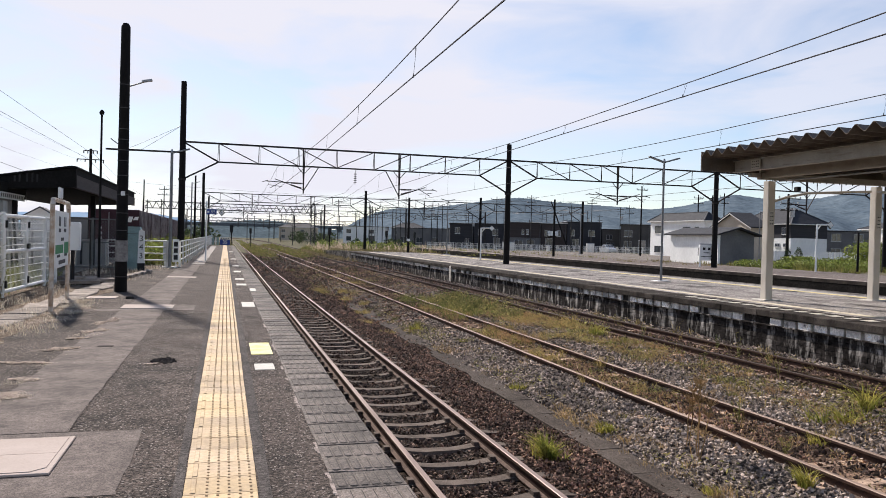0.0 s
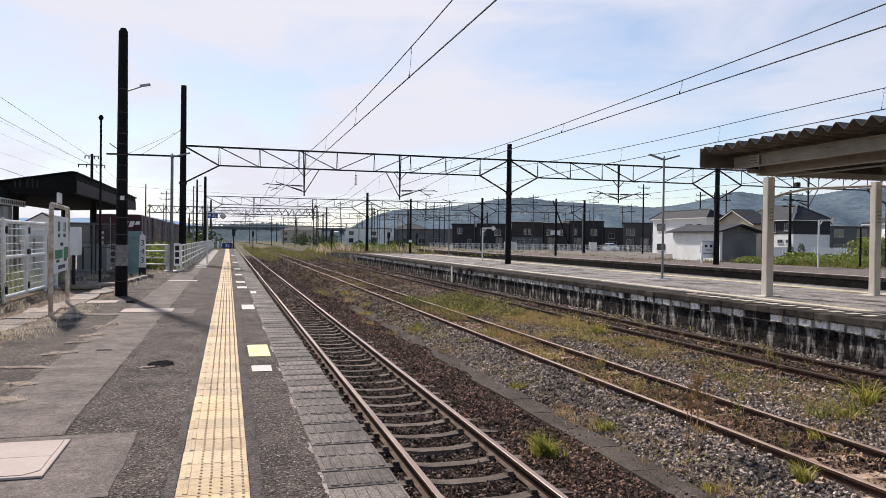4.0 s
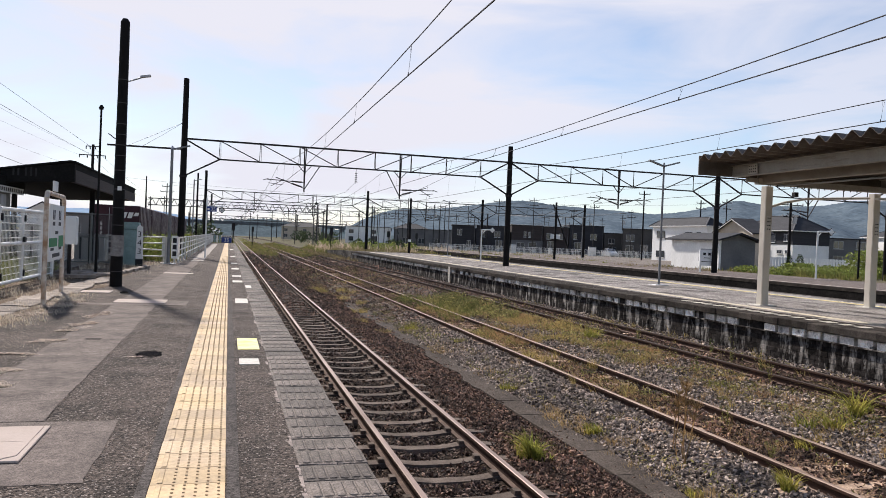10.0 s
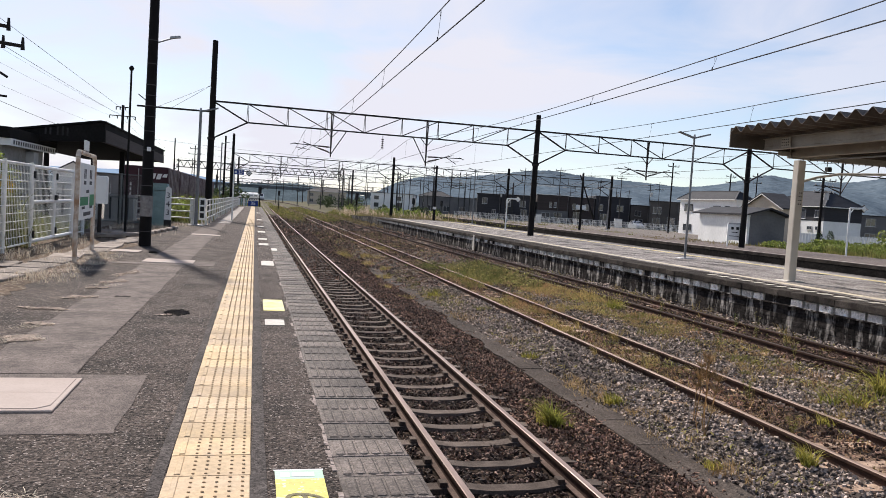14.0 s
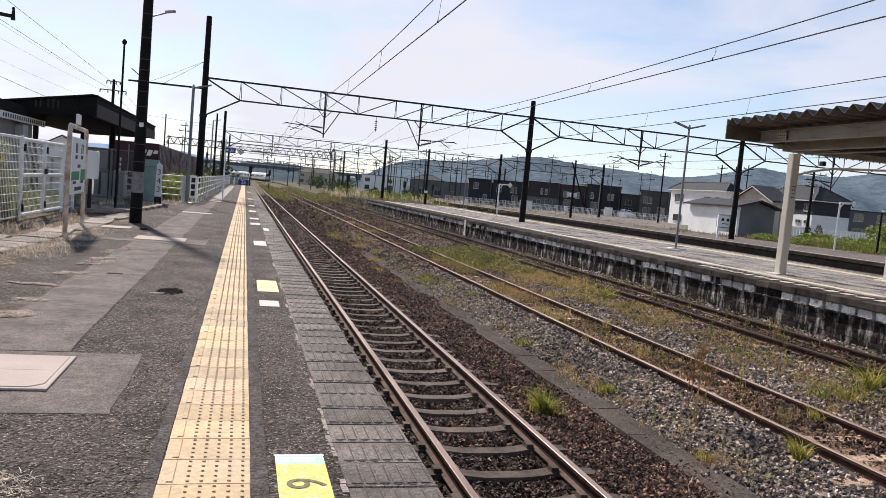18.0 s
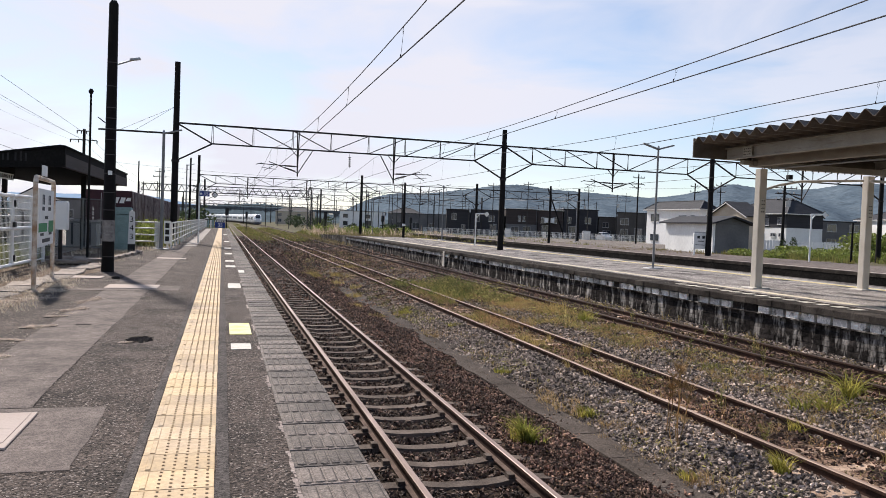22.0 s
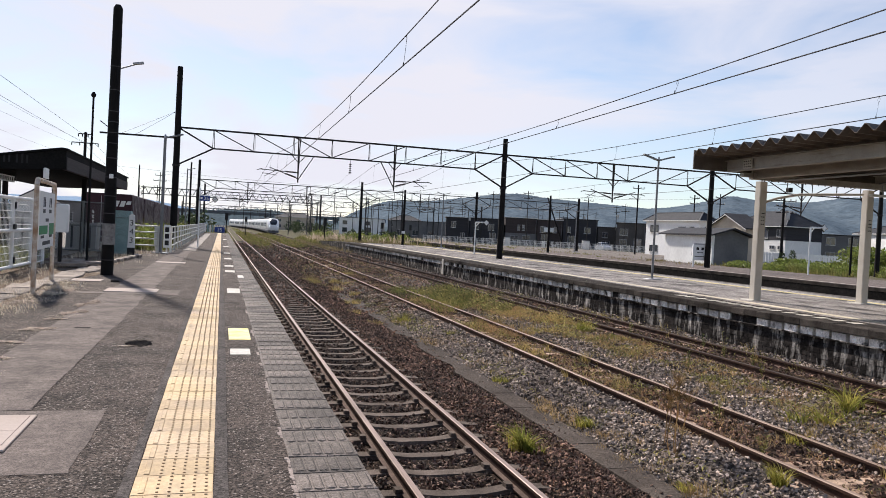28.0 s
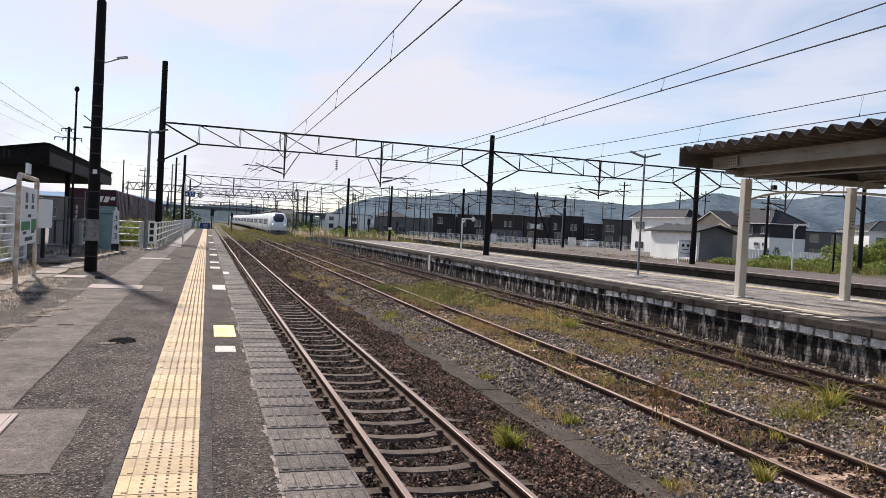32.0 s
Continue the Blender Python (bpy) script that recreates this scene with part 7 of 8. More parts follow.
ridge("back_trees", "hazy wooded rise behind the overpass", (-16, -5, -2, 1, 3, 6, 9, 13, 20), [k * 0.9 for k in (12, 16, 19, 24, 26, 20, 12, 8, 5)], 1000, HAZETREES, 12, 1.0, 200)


# ---- plants ----
def blades(name, label, clumps, material, seed, width=0.008, bend=0.5, spread=0.06, category="grass", segs=3):
    """Grass blades. clumps: rows of (x, y, z, radius, blades, height)."""
    rng = np.random.default_rng(seed)
    cl = np.asarray(clumps, float)
    cnt = np.maximum(cl[:, 4].astype(int), 1)
    c = np.repeat(cl, cnt, 0)
    n = len(c)
    ang, rad = rng.uniform(0, 2 * np.pi, n), np.sqrt(rng.uniform(0, 1, n)) * c[:, 3]
    root = np.stack([c[:, 0] + np.cos(ang) * rad, c[:, 1] + np.sin(ang) * rad, c[:, 2] - 0.02], -1)
    hgt = c[:, 5] * rng.uniform(0.45, 1.15, n)
    lean = rng.uniform(0, 2 * np.pi, n) * 0.6 + ang * 0.4
    out = np.stack([np.cos(lean), np.sin(lean), np.zeros(n)], -1)
    amount = rng.uniform(0.1, 1.0, n) * bend * hgt
    side = np.stack([-out[:, 1], out[:, 0], np.zeros(n)], -1)
    tw = rng.uniform(0, np.pi, n)
    side = side * np.cos(tw)[:, None] + out * np.sin(tw)[:, None]
    wid = width * rng.uniform(0.6, 1.4, n)
    v = []
    for k in range(segs + 1):
        u = k / segs
        p = root + out * (amount * u ** 2)[:, None] + np.array([0, 0, 1.0]) * (hgt * (u - 0.25 * bend * u ** 3))[:, None]
        w = (wid * (1 - u) ** 0.7 if k < segs else wid * 0.02)[:, None] * side
        v += [p - w, p + w]
    v = np.stack(v, 1).reshape(-1, 3)
    base = (np.arange(n) * (2 * segs + 2))[:, None]
    f = np.concatenate([base + np.array([[2 * k, 2 * k + 1, 2 * k + 3, 2 * k + 2]]) for k in range(segs)], 0)
    ob = new(name, big_mesh(name, v, f, material))
    return tagged(ob, label, category, kind="stuff")


def patch(rng, n, x0, x1, y0, y1, r, b, h, z=None, near=1.0):
    n = max(6, int(n * 0.7))
    x, y = rng.uniform(x0, x1, n), y0 + (y1 - y0) * rng.uniform(0, 1, n) ** near
    clump = np.sin(x * 1.9 + 1.3 * np.sin(y * 0.7)) * np.sin(y * 1.1 + 0.8 * np.sin(x * 1.3))
    b = b * np.clip(0.7 + 1.3 * clump, 0.08, 2.0)
    zz = bed_z(x) + rough_height(x, y) if z is None else np.full(n, z)
    return np.stack([x, y, zz, np.full(n, r) * rng.uniform(0.5, 1.4, n), b * rng.uniform(0.4, 1.5, n), np.full(n, h) * rng.uniform(0.5, 1.4, n)], -1)


rg = np.random.default_rng(21)
dry = np.concatenate([patch(rg, 200, 6.28, 7.32, 6, 28, 0.2, 24, 0.1), patch(rg, 130, 5.2, 6.1, 8, 28, 0.2, 20, 0.13), patch(rg, 420, 8.3, 9.6, 8, 28, 0.22, 30, 0.12, near=0.6), patch(rg, 110, 7.4, 8.3, 6, 26, 0.12, 10, 0.1), patch(rg, 120, 6.1, 8.8, 4.5, 9, 0.16, 26, 0.16),
                      patch(rg, 200, 4.2, 10, 26, 62, 0.4, 16, 0.16), patch(rg, 60, 9.9, 11.2, 9, 30, 0.15, 12, 0.14),
                      patch(rg, 130, 4.85, 5.4, 6, 18, 0.16, 24, 0.18), patch(rg, 16, 4.2, 4.5, 6, 20, 0.12, 10, 0.09)])
blades("dry_grass", "dry straw-coloured grass growing through the ballast", dry, GRASSDRY, 1, 0.0045, 1.1, segs=2)
blades("siding_straw", "pale flattened dead grass between the siding rails", np.concatenate([patch(rg, 160, 6.28, 7.32, 6, 30, 0.2, 24, 0.05), patch(rg, 90, 4.8, 5.3, 6, 20, 0.15, 20, 0.05)]), STRAWPALE, 23, 0.004, 1.9)
rust = np.concatenate([patch(rg, 200, 6.28, 7.3, 7, 24, 0.22, 28, 0.09), patch(rg, 700, 8.5, 9.65, 9, 29, 0.25, 46, 0.12, near=0.6), patch(rg, 24, 3.8, 4.5, 6, 14, 0.15, 10, 0.05)])
gold = np.concatenate([patch(rg, 420, 8.45, 9.6, 9, 28, 0.16, 32, 0.15, near=0.6), patch(rg, 90, 7.7, 9.4, 17.5, 20.5, 0.2, 36, 0.24), patch(rg, 60, 6.4, 7.9, 18, 28, 0.2, 26, 0.16), patch(rg, 90, 7.4, 8.4, 8, 28, 0.1, 10, 0.12), patch(rg, 120, 7.5, 9.6, 7.5, 20, 0.1, 10, 0.2), patch(rg, 60, 4.85, 5.3, 8, 24, 0.16, 20, 0.14), patch(rg, 110, 5.0, 6.1, 7, 26, 0.1, 12, 0.12), patch(rg, 60, 10.9, 11.9, 9, 22, 0.14, 24, 0.3),
                       patch(rg, 40, 6.2, 7.4, 6.5, 16, 0.1, 24, 0.3), patch(rg, 60, 4.4, 10, 30, 60, 0.4, 14, 0.18), patch(rg, 12, 4.1, 4.6, 34, 36.5, 0.25, 60, 0.3), patch(rg, 12, 5.2, 5.6, 33.5, 35.5, 0.25, 60, 0.3), patch(rg, 12, 6.3, 6.8, 38, 40, 0.3, 60, 0.3)])
blades("golden_weeds", "golden yellow-green weeds between the tracks", gold, GRASSGOLD, 16, 0.0045, 0.9)
blades("rusty_weeds", "low rust-brown weeds between the rails", rust, GRASSRUST, 2, 0.005, 1.1, segs=2)
green = np.concatenate([patch(rg, 130, 8.2, 9.6, 9, 19, 0.16, 22, 0.17, near=0.6), patch(rg, 90, 6.9, 8.0, 20, 30, 0.2, 22, 0.2), patch(rg, 50, 5.0, 5.7, 8, 30, 0.14, 16, 0.14),
                        patch(rg, 70, 4.0, 5.6, 80, 120, 0.4, 20, 0.3), patch(rg, 40, 6.3, 7.3, 11, 20, 0.14, 12, 0.16), patch(rg, 120, 3.6, 5.9, 75, 130, 0.6, 20, 0.3), patch(rg, 110, 7.7, 9.9, 75, 130, 0.6, 20, 0.35), patch(rg, 60, 3.6, 10, 80, 130, 0.4, 14, 0.07)])
blades("field_grass", "green weeds under the pampas plumes", np.concatenate([patch(rg, 700, 11.8, 34, 92, 130, 0.7, 38, 1.0, -0.95), patch(rg, 70, 4.0, 5.6, 100, 170, 0.4, 24, 0.26, -1.15), patch(rg, 70, 8.0, 9.6, 100, 170, 0.4, 24, 0.26, -1.15), patch(rg, 60, 13.4, 15, 100, 150, 0.5, 24, 0.5, -1.1)]), GRASSGREEN, 18, 0.03, 0.7, segs=2)
blades("green_clump", "tall fresh green grass clump between the tracks", np.concatenate([patch(rg, 200, 7.7, 9.4, 22.5, 31, 0.26, 30, 0.28), patch(rg, 80, 7.9, 9.3, 24, 30, 0.16, 40, 0.48)]), GRASSFRESH, 19, 0.006, 0.8)
blades("golden_clump", "golden grass at the near end of a green clump", np.concatenate([patch(rg, 80, 8.5, 9.75, 17.5, 22.5, 0.2, 30, 0.22), patch(rg, 30, 9.1, 9.7, 18, 20.5, 0.14, 44, 0.42)]), GRASSGOLD, 22, 0.005, 0.9)
blades("rusty_clump", "rust-red dying grass beside a green clump", np.concatenate([patch(rg, 130, 8.2, 9.7, 18.5, 25, 0.2, 30, 0.18), patch(rg, 230, 6.7, 7.8, 17, 27, 0.22, 34, 0.2)]), GRASSRUST, 24, 0.005, 0.9)
blades("side_clump", "yellow-green grass spilling over the siding", np.concatenate([patch(rg, 110, 6.8, 7.9, 22.5, 30, 0.25, 36, 0.36), patch(rg, 30, 6.5, 7.3, 17, 21, 0.2, 30, 0.2), patch(rg, 26, 5.0, 5.6, 14, 30, 0.2, 34, 0.16)]), GRASSFRESH, 25, 0.006, 0.8)
blades("green_grass", "green and yellowing grass between the tracks", green, GRASSGREEN, 3, 0.006, 0.8)
tufts = [(3.62, 8.12, -1.17, 0.08, 280, 0.5), (3.66, 8.14, -1.17, 0.2, 80, 0.32), (5.13, 9.5, -1.2, 0.13, 110, 0.2), 
         (5.9, 6.55, -1.1, 0.08, 110, 0.34), (6.0, 6.75, -1.1, 0.08, 50, 0.22), (7.3, 7.9, -1.08, 0.12, 60, 0.25), (9.4, 17.9, -1.0, 0.2, 140, 0.4), (5.8, 17.9, -1.15, 0.2, 120, 0.2), (5.3, 21.0, -1.18, 0.25, 140, 0.22), (5.0, 6.9, -1.2, 0.1, 60, 0.14),
         (3.75, 8.55, -1.16, 0.15, 60, 0.2), (5.05, 12.6, -1.2, 0.16, 80, 0.16), (9.5, 7.4, -1.0, 0.15, 60, 0.35)]
blades("straw_tuft", "yellowing grass tufts in the brown gravel", [(5.2, 29.1, -1.2, 0.22, 110, 0.28), (4.3, 20.5, -1.2, 0.25, 70, 0.16), (4.1, 22.8, -1.18, 0.25, 80, 0.18), (4.6, 26.0, -1.2, 0.3, 110, 0.22), (4.9, 31.5, -1.2, 0.3, 110, 0.26)], GRASSGOLD, 27, 0.006, 1.0)
blades("grass_tuft", "bushy green grass tufts in the gravel", tufts, TUFTGREEN, 4, 0.0075, 1.0, segs=4)


def weed_mat(name, label, strips, material, seed, leaf=0.014):
    """Tangled low weeds: countless small leaves and stem ends in uneven drifts. strips: (x0, x1, y0, y1, count, height)."""
    rng = np.random.default_rng(seed)
    out = []
    for x0, x1, y0, y1, n, h in strips:
        x, y = rng.uniform(x0, x1, n), y0 + (y1 - y0) * rng.uniform(0, 1, n)
        drift = np.sin(x * 3.1 + 1.7 * np.sin(y * 1.3 + seed)) * np.sin(y * 2.3 + 1.1 * np.sin(x * 2.1)) + 0.6 * np.sin(y * 0.9 + x + seed)
        keep = rng.uniform(-0.55, 0.75, n) < drift
        x, y, drift = x[keep], y[keep], drift[keep]
        k = len(x)
        z = bed_z(x) + rough_height(x, y) + rng.uniform(0, 1, k) ** 1.6 * h * np.clip(0.8 + 0.5 * drift, 0.2, 1.5)
        a, b = rng.normal(0, 1, (k, 3)), rng.normal(0, 1, (k, 3))
        a /= np.linalg.norm(a, axis=1)[:, None]
        b = np.cross(a, b)
        b /= np.linalg.norm(b, axis=1)[:, None]
        q = (leaf * rng.uniform(0.5, 1.6, k) * (1 + 0.02 * y))[:, None]
        c = np.stack([x, y, z], -1)
        out.append(np.stack([c - a * q * 1.6, c + b * q * 0.4, c + a * q * 1.6, c - b * q * 0.4], 1).reshape(-1, 3))
    v = np.concatenate(out)
    return tagged(new(name, big_mesh(name, v, np.arange(len(v)).reshape(-1, 4), material)), label, "weeds", kind="stuff")


weed_mat("weed_carpet", "tangled olive and straw weeds along the island track", [(8.5, 9.7, 7, 26, 17000, 0.11), (6.3, 7.3, 6, 26, 4500, 0.08), (5.0, 5.7, 6, 26, 3000, 0.08), (4.3, 9.6, 26, 60, 6000, 0.12), (9.7, 11.9, 8, 30, 3000, 0.12)], WEEDOLIVE, 41)
weed_mat("clump_leaves", "tangled dark green leaves and seed heads in a tall clump", [(7.7, 9.4, 22.5, 31, 5500, 0.4), (6.4, 7.6, 23, 30, 1500, 0.24)], WEEDDARK, 45, 0.02)
weed_mat("clump_seeds", "golden seed heads over a tall green clump", [(7.7, 9.5, 20.5, 30, 5000, 0.4), (8.6, 9.7, 17.5, 22, 2200, 0.3)], WEEDOLIVE, 46, 0.016)
weed_mat("rusty_carpet", "low rust-brown weeds and dead leaves between the tracks", [(8.4, 9.75, 7, 28, 15000, 0.07), (6.28, 7.34, 6, 28, 9000, 0.05), (7.4, 8.3, 8, 30, 2500, 0.04), (3.4, 4.4, 6, 24, 900, 0.02), (4.3, 9.8, 28, 60, 5000, 0.08)], WEEDRUST, 42)
weed_mat("line_greenery", "low green and yellow weeds covering the far trackbed", [(3.4, 5.9, 90, 180, 20000, 0.3), (7.7, 9.9, 85, 170, 14000, 0.3), (0.9, 1.6, 90, 160, 2500, 0.2)], GRASSGREEN, 43, 0.03)
weed_mat("line_straw", "straw-coloured weeds covering the far trackbed", [(3.4, 5.9, 88, 170, 8000, 0.28), (7.7, 9.9, 88, 170, 8000, 0.28), (5.9, 7.7, 95, 170, 3000, 0.06), (10.0, 12.0, 70, 120, 4000, 0.3)], FIELDDRY, 44, 0.03)

arching = [(8.55, 8.75, -1.08, 0.14, 60, 0.5), (8.2, 8.9, -1.08, 0.14, 40, 0.4), (9.35, 9.15, -1.0, 0.1, 60, 0.75), (9.6, 9.3, -0.98, 0.16, 36, 0.55), (9.0, 8.9, -1.03, 0.2, 40, 0.35)]
blades("arching_grass", "long arching yellow-green grass blades in the gravel", arching, TUFTGREEN, 26, 0.009, 1.7, segs=5)
# tall thin weed stalks by the siding
st = S()
ws = random.Random(3)
for x, y, h in ((5.5, 7.85, 0.95), (5.56, 7.98, 0.85), (5.47, 7.8, 0.7), (5.53, 8.05, 0.8), (5.62, 8.3, 0.6)):
    z = float(bed_z(x))
    p = Vector((x, y, z - 0.02))
    for k in range(5):
        q = p + Vector((ws.uniform(-0.03, 0.03), ws.uniform(-0.03, 0.03), h / 5))
        st.rod(p, q, 0.008, 0.006, 5)
        for j in range(0 if k < 3 else 16 + 6 * k):
            a = ws.uniform(0, 6.28)
            st.rod(q, q + Vector((math.cos(a) * 0.09, math.sin(a) * 0.09, ws.uniform(0.03, 0.16))), 0.003, 0.001, 3)
        p = q
tagged(part("weed_stalk", st, GRASSDRY, None, "tall thin dead weed stalks beside the siding"), category="weeds", kind="stuff")
sprigs = S()
for x, y, h in ((10.26, 13.3, 0.62), (10.09, 12.2, 0.5), (10.9, 14.9, 0.35), (9.9, 16.4, 0.4), (9.65, 11.4, 0.4), (8.9, 12.6, 0.45), (6.45, 7.5, 0.3), (7.1, 9.2, 0.3)):
    z = float(bed_z(x))
    for j in range(3):
        top = Vector((x + ws.uniform(-0.07, 0.07), y + ws.uniform(-0.07, 0.07), z + h * ws.uniform(0.7, 1.0)))
        foot = Vector((x + ws.uniform(-0.02, 0.02), y, z - 0.02))
        sprigs.rod(foot, top, 0.004, 0.002, 4)
        for k in range(26):
            q = foot.lerp(top, ws.uniform(0.2, 1.0))
            a = ws.uniform(0, 6.28)
            d = Vector((math.cos(a) * 0.05, math.sin(a) * 0.05, ws.uniform(0.0, 0.05)))
            w = Vector((-math.sin(a), math.cos(a), 0.0)) * 0.009
            sprigs.add([q, q + d * 0.5 + w, q + d, q + d * 0.5 - w], [(0, 1, 2, 3)])
tagged(part("weed_sprig", sprigs, GRASSFRESH, None, "upright yellow-green weed sprigs among the rails"), category="weeds", kind="stuff")
straw = np.concatenate([patch(rg, 150, -3.4, -2.5, 11, 17, 0.22, 16, 0.12, 0.0), patch(rg, 60, -2.6, -1.8, 8, 14, 0.22, 12, 0.035, 0.0), patch(rg, 90, -4.4, -3.6, 9, 24, 0.2, 14, 0.22, 0.0), patch(rg, 25, -3.3, -2.6, 19, 30, 0.2, 16, 0.2, 0.0), patch(rg, 60, -4.6, -2.2, 24, 33, 0.3, 16, 0.3, 0.0)])
blades("straw", "dead straw and dry weeds along the platform edge", straw, STRAWPALE, 5, 0.005, 1.1)
flat = [(-1.8, 7.18, 0.0, 0.13, 120, 0.10), (-1.95, 7.1, 0.0, 0.1, 70, 0.08), (-1.9, 7.9, 0.0, 0.12, 90, 0.09), (-2.0, 7.75, 0.0, 0.08, 40, 0.07), (-1.9, 8.86, 0.0, 0.1, 60, 0.07), (-1.92, 9.95, 0.0, 0.12, 90, 0.08),
        (-2.08, 9.9, 0.0, 0.09, 60, 0.06), (-1.88, 11.34, 0.0, 0.14, 90, 0.08), (-2.0, 11.2, 0.0, 0.1, 60, 0.07), (-1.9, 12.6, 0.0, 0.15, 80, 0.07), (-1.86, 6.3, 0.0, 0.08, 30, 0.06), (-2.9, 12.6, 0.0, 0.3, 160, 0.07),
        (-2.66, 13.3, 0.0, 0.3, 200, 0.08), (-2.8, 14.4, 0.0, 0.28, 280, 0.12), (-2.75, 15.4, 0.0, 0.25, 240, 0.12), (-2.95, 16.6, 0.0, 0.22, 160, 0.14), (-3.1, 14.0, 0.0, 0.25, 140, 0.1)]
flat += [(-0.86, 3.43, 0.0, 0.1, 60, 0.09), (-0.95, 3.5, 0.0, 0.08, 40, 0.08)]
blades("flattened_straw", "pale flattened straw lying on the asphalt", [(a, b, c, d * 1.25, e * 4, h * 0.62) for a, b, c, d, e, h in flat], STRAWPALE, 17, 0.004, 1.9)
fld = np.concatenate([patch(rg, 260, 12.7, 17, 98, 116, 0.5, 30, 1.1, -0.95), patch(rg, 330, 13.0, 27, 98, 135, 0.6, 26, 0.9, -0.95), patch(rg, 420, 12.4, 20, 70, 92, 0.5, 14, 0.13, -0.05), patch(rg, 240, 20.5, 27, 90, 125, 0.6, 26, 0.9, -0.9)])
blades("pampas_grass", "field of tall dry pampas grass beyond the platform end", fld, FIELDDRY, 6, 0.02, 0.7, category="grass", segs=2)
plm = np.concatenate([patch(rg, 520, 13.2, 25, 99, 130, 0.5, 3, 1.35, -0.85), patch(rg, 260, 12.7, 17, 99, 116, 0.5, 4, 1.5, -0.85), patch(rg, 220, 24, 34, 96, 118, 0.5, 3, 1.5, -0.7)])
blades("pampas_plumes", "pale feathery pampas plumes", plm, PAMPAS, 7, 0.045, 0.6, category="grass", segs=2)
fgr = np.concatenate([patch(rg, 120, 28.5, 40, 60, 110, 0.5, 12, 0.25, 0.0), patch(rg, 120, 12, 34, 60, 100, 0.5, 12, 0.25, -0.05), patch(rg, 300, 36.6, 60, 40, 60, 0.5, 30, 0.55, -0.1), patch(rg, 260, -1, 1.2, 100, 260, 0.8, 16, 0.6, -1.0), patch(rg, 240, 3.8, 5.6, 130, 300, 0.5, 14, 0.3, -1.1)])
fgr = fgr[(fgr[:, 0] > 20.3) | (fgr[:, 1] > 88)]
blades("far_grass", "green weeds along the far platform and the bank", fgr, GRASSGREEN, 8, 0.025, 0.7, category="grass", segs=2)
fdr = np.concatenate([patch(rg, 160, 31, 38, 46, 60, 0.4, 12, 0.2, 0.0), patch(rg, 90, 28.5, 45, 50, 112, 0.5, 10, 0.2, -0.05), patch(rg, 300, 32, 66, 100, 116, 0.6, 10, 0.25, -0.4)])
blades("fence_grass", "tall yellow-green grass behind the mesh fence", np.concatenate([patch(rg, 560, -5.9, -4.7, 8.5, 18.6, 0.25, 44, 1.25, 0.0), patch(rg, 220, -5.9, -4.7, 18.4, 24, 0.25, 36, 0.6, 0.0)]), STRAWGREEN, 20, 0.008, 0.8)
blades("far_dry_grass", "dry weeds along the boundary fence", fdr, FIELDDRY, 9, 0.025, 0.7, category="grass", segs=2)


def bush(name, label, blobs, material, seed, leaf=0.06, per=900, category="bush"):
    """Leaves scattered in uneven blobs: rows of (x, y, z, rx, ry, rz)."""
    rng = np.random.default_rng(seed)
    v = []
    for x, y, z, rx, ry, rz in blobs:
        d = rng.normal(0, 1, (per, 3))
        d /= np.linalg.norm(d, axis=1)[:, None]
        r = rng.uniform(0.35, 1.0, per) ** 0.6 * (1 + 0.25 * np.sin(d[:, 0] * 5 + x) * np.cos(d[:, 2] * 4 + y))
        c = np.array([x, y, z]) + d * r[:, None] * np.array([rx, ry, rz])
        a, b = rng.normal(0, 1, (per, 3)), rng.normal(0, 1, (per, 3))
        a /= np.linalg.norm(a, axis=1)[:, None]
        b = np.cross(a, b)
        b /= np.linalg.norm(b, axis=1)[:, None]
        s = leaf * rng.uniform(0.5, 1.4, per)[:, None]
        v.append(np.stack([c - a * s, c + b * s * 0.5, c + a * s, c - b * s * 0.5], 1).reshape(-1, 3))
    v = np.concatenate(v)
    f = np.arange(len(v)).reshape(-1, 4)
    return tagged(new(name, big_mesh(name, v, f, material)), label, category, kind="stuff")


rb = random.Random(5)
bush("fence_weeds", "tall green weeds growing behind the mesh fence", [(-5.2 - rb.random() * 0.8, 9 + k * 0.55, 0.65 + rb.random() * 0.4, 0.55, 0.5, 0.85 + rb.random() * 0.4) for k in range(17)], STRAWGREEN, 1, 0.045, 800, "weeds")
blades("fence_grass", "tall grass behind the mesh fence", patch(rg, 130, -6, -4.6, 9, 19, 0.3, 18, 1.1, -0.1), GRASSGREEN, 12, 0.01, 0.6)
bush("fence_vine", "olive vine leaves rising above the mesh fence", [(-5.2 - rb.random() * 0.3, 16.6 + k * 0.28, 1.5 + rb.uniform(-0.1, 0.4) - 0.05 * k, 0.28, 0.28, 0.26) for k in range(8)], LEAF, 10, 0.04, 260, "vine")
bush("goldenrod", "yellow goldenrod flowers behind the fence", [(-5.05, 17.5, 1.35, 0.2, 0.2, 0.14), (-5.1, 18.0, 1.2, 0.14, 0.14, 0.1), (-5.0, 13.3, 1.45, 0.25, 0.2, 0.2), (-5.2, 12.5, 1.5, 0.2, 0.2, 0.15), (-4.9, 14.2, 1.3, 0.18, 0.15, 0.15)], YELLOWFLOWER, 2, 0.025, 500, "flowers")
bush("rail_shrubs", "yellow-green shrubs behind the white railing", [(-2.9 - rb.random() * 1.2, 35 + k * 1.3, 0.2 + rb.random() * 0.3, 0.6, 0.8, 0.35 + rb.random() * 0.4) for k in range(34)], LEAF, 3, 0.09, 320, "shrubs")
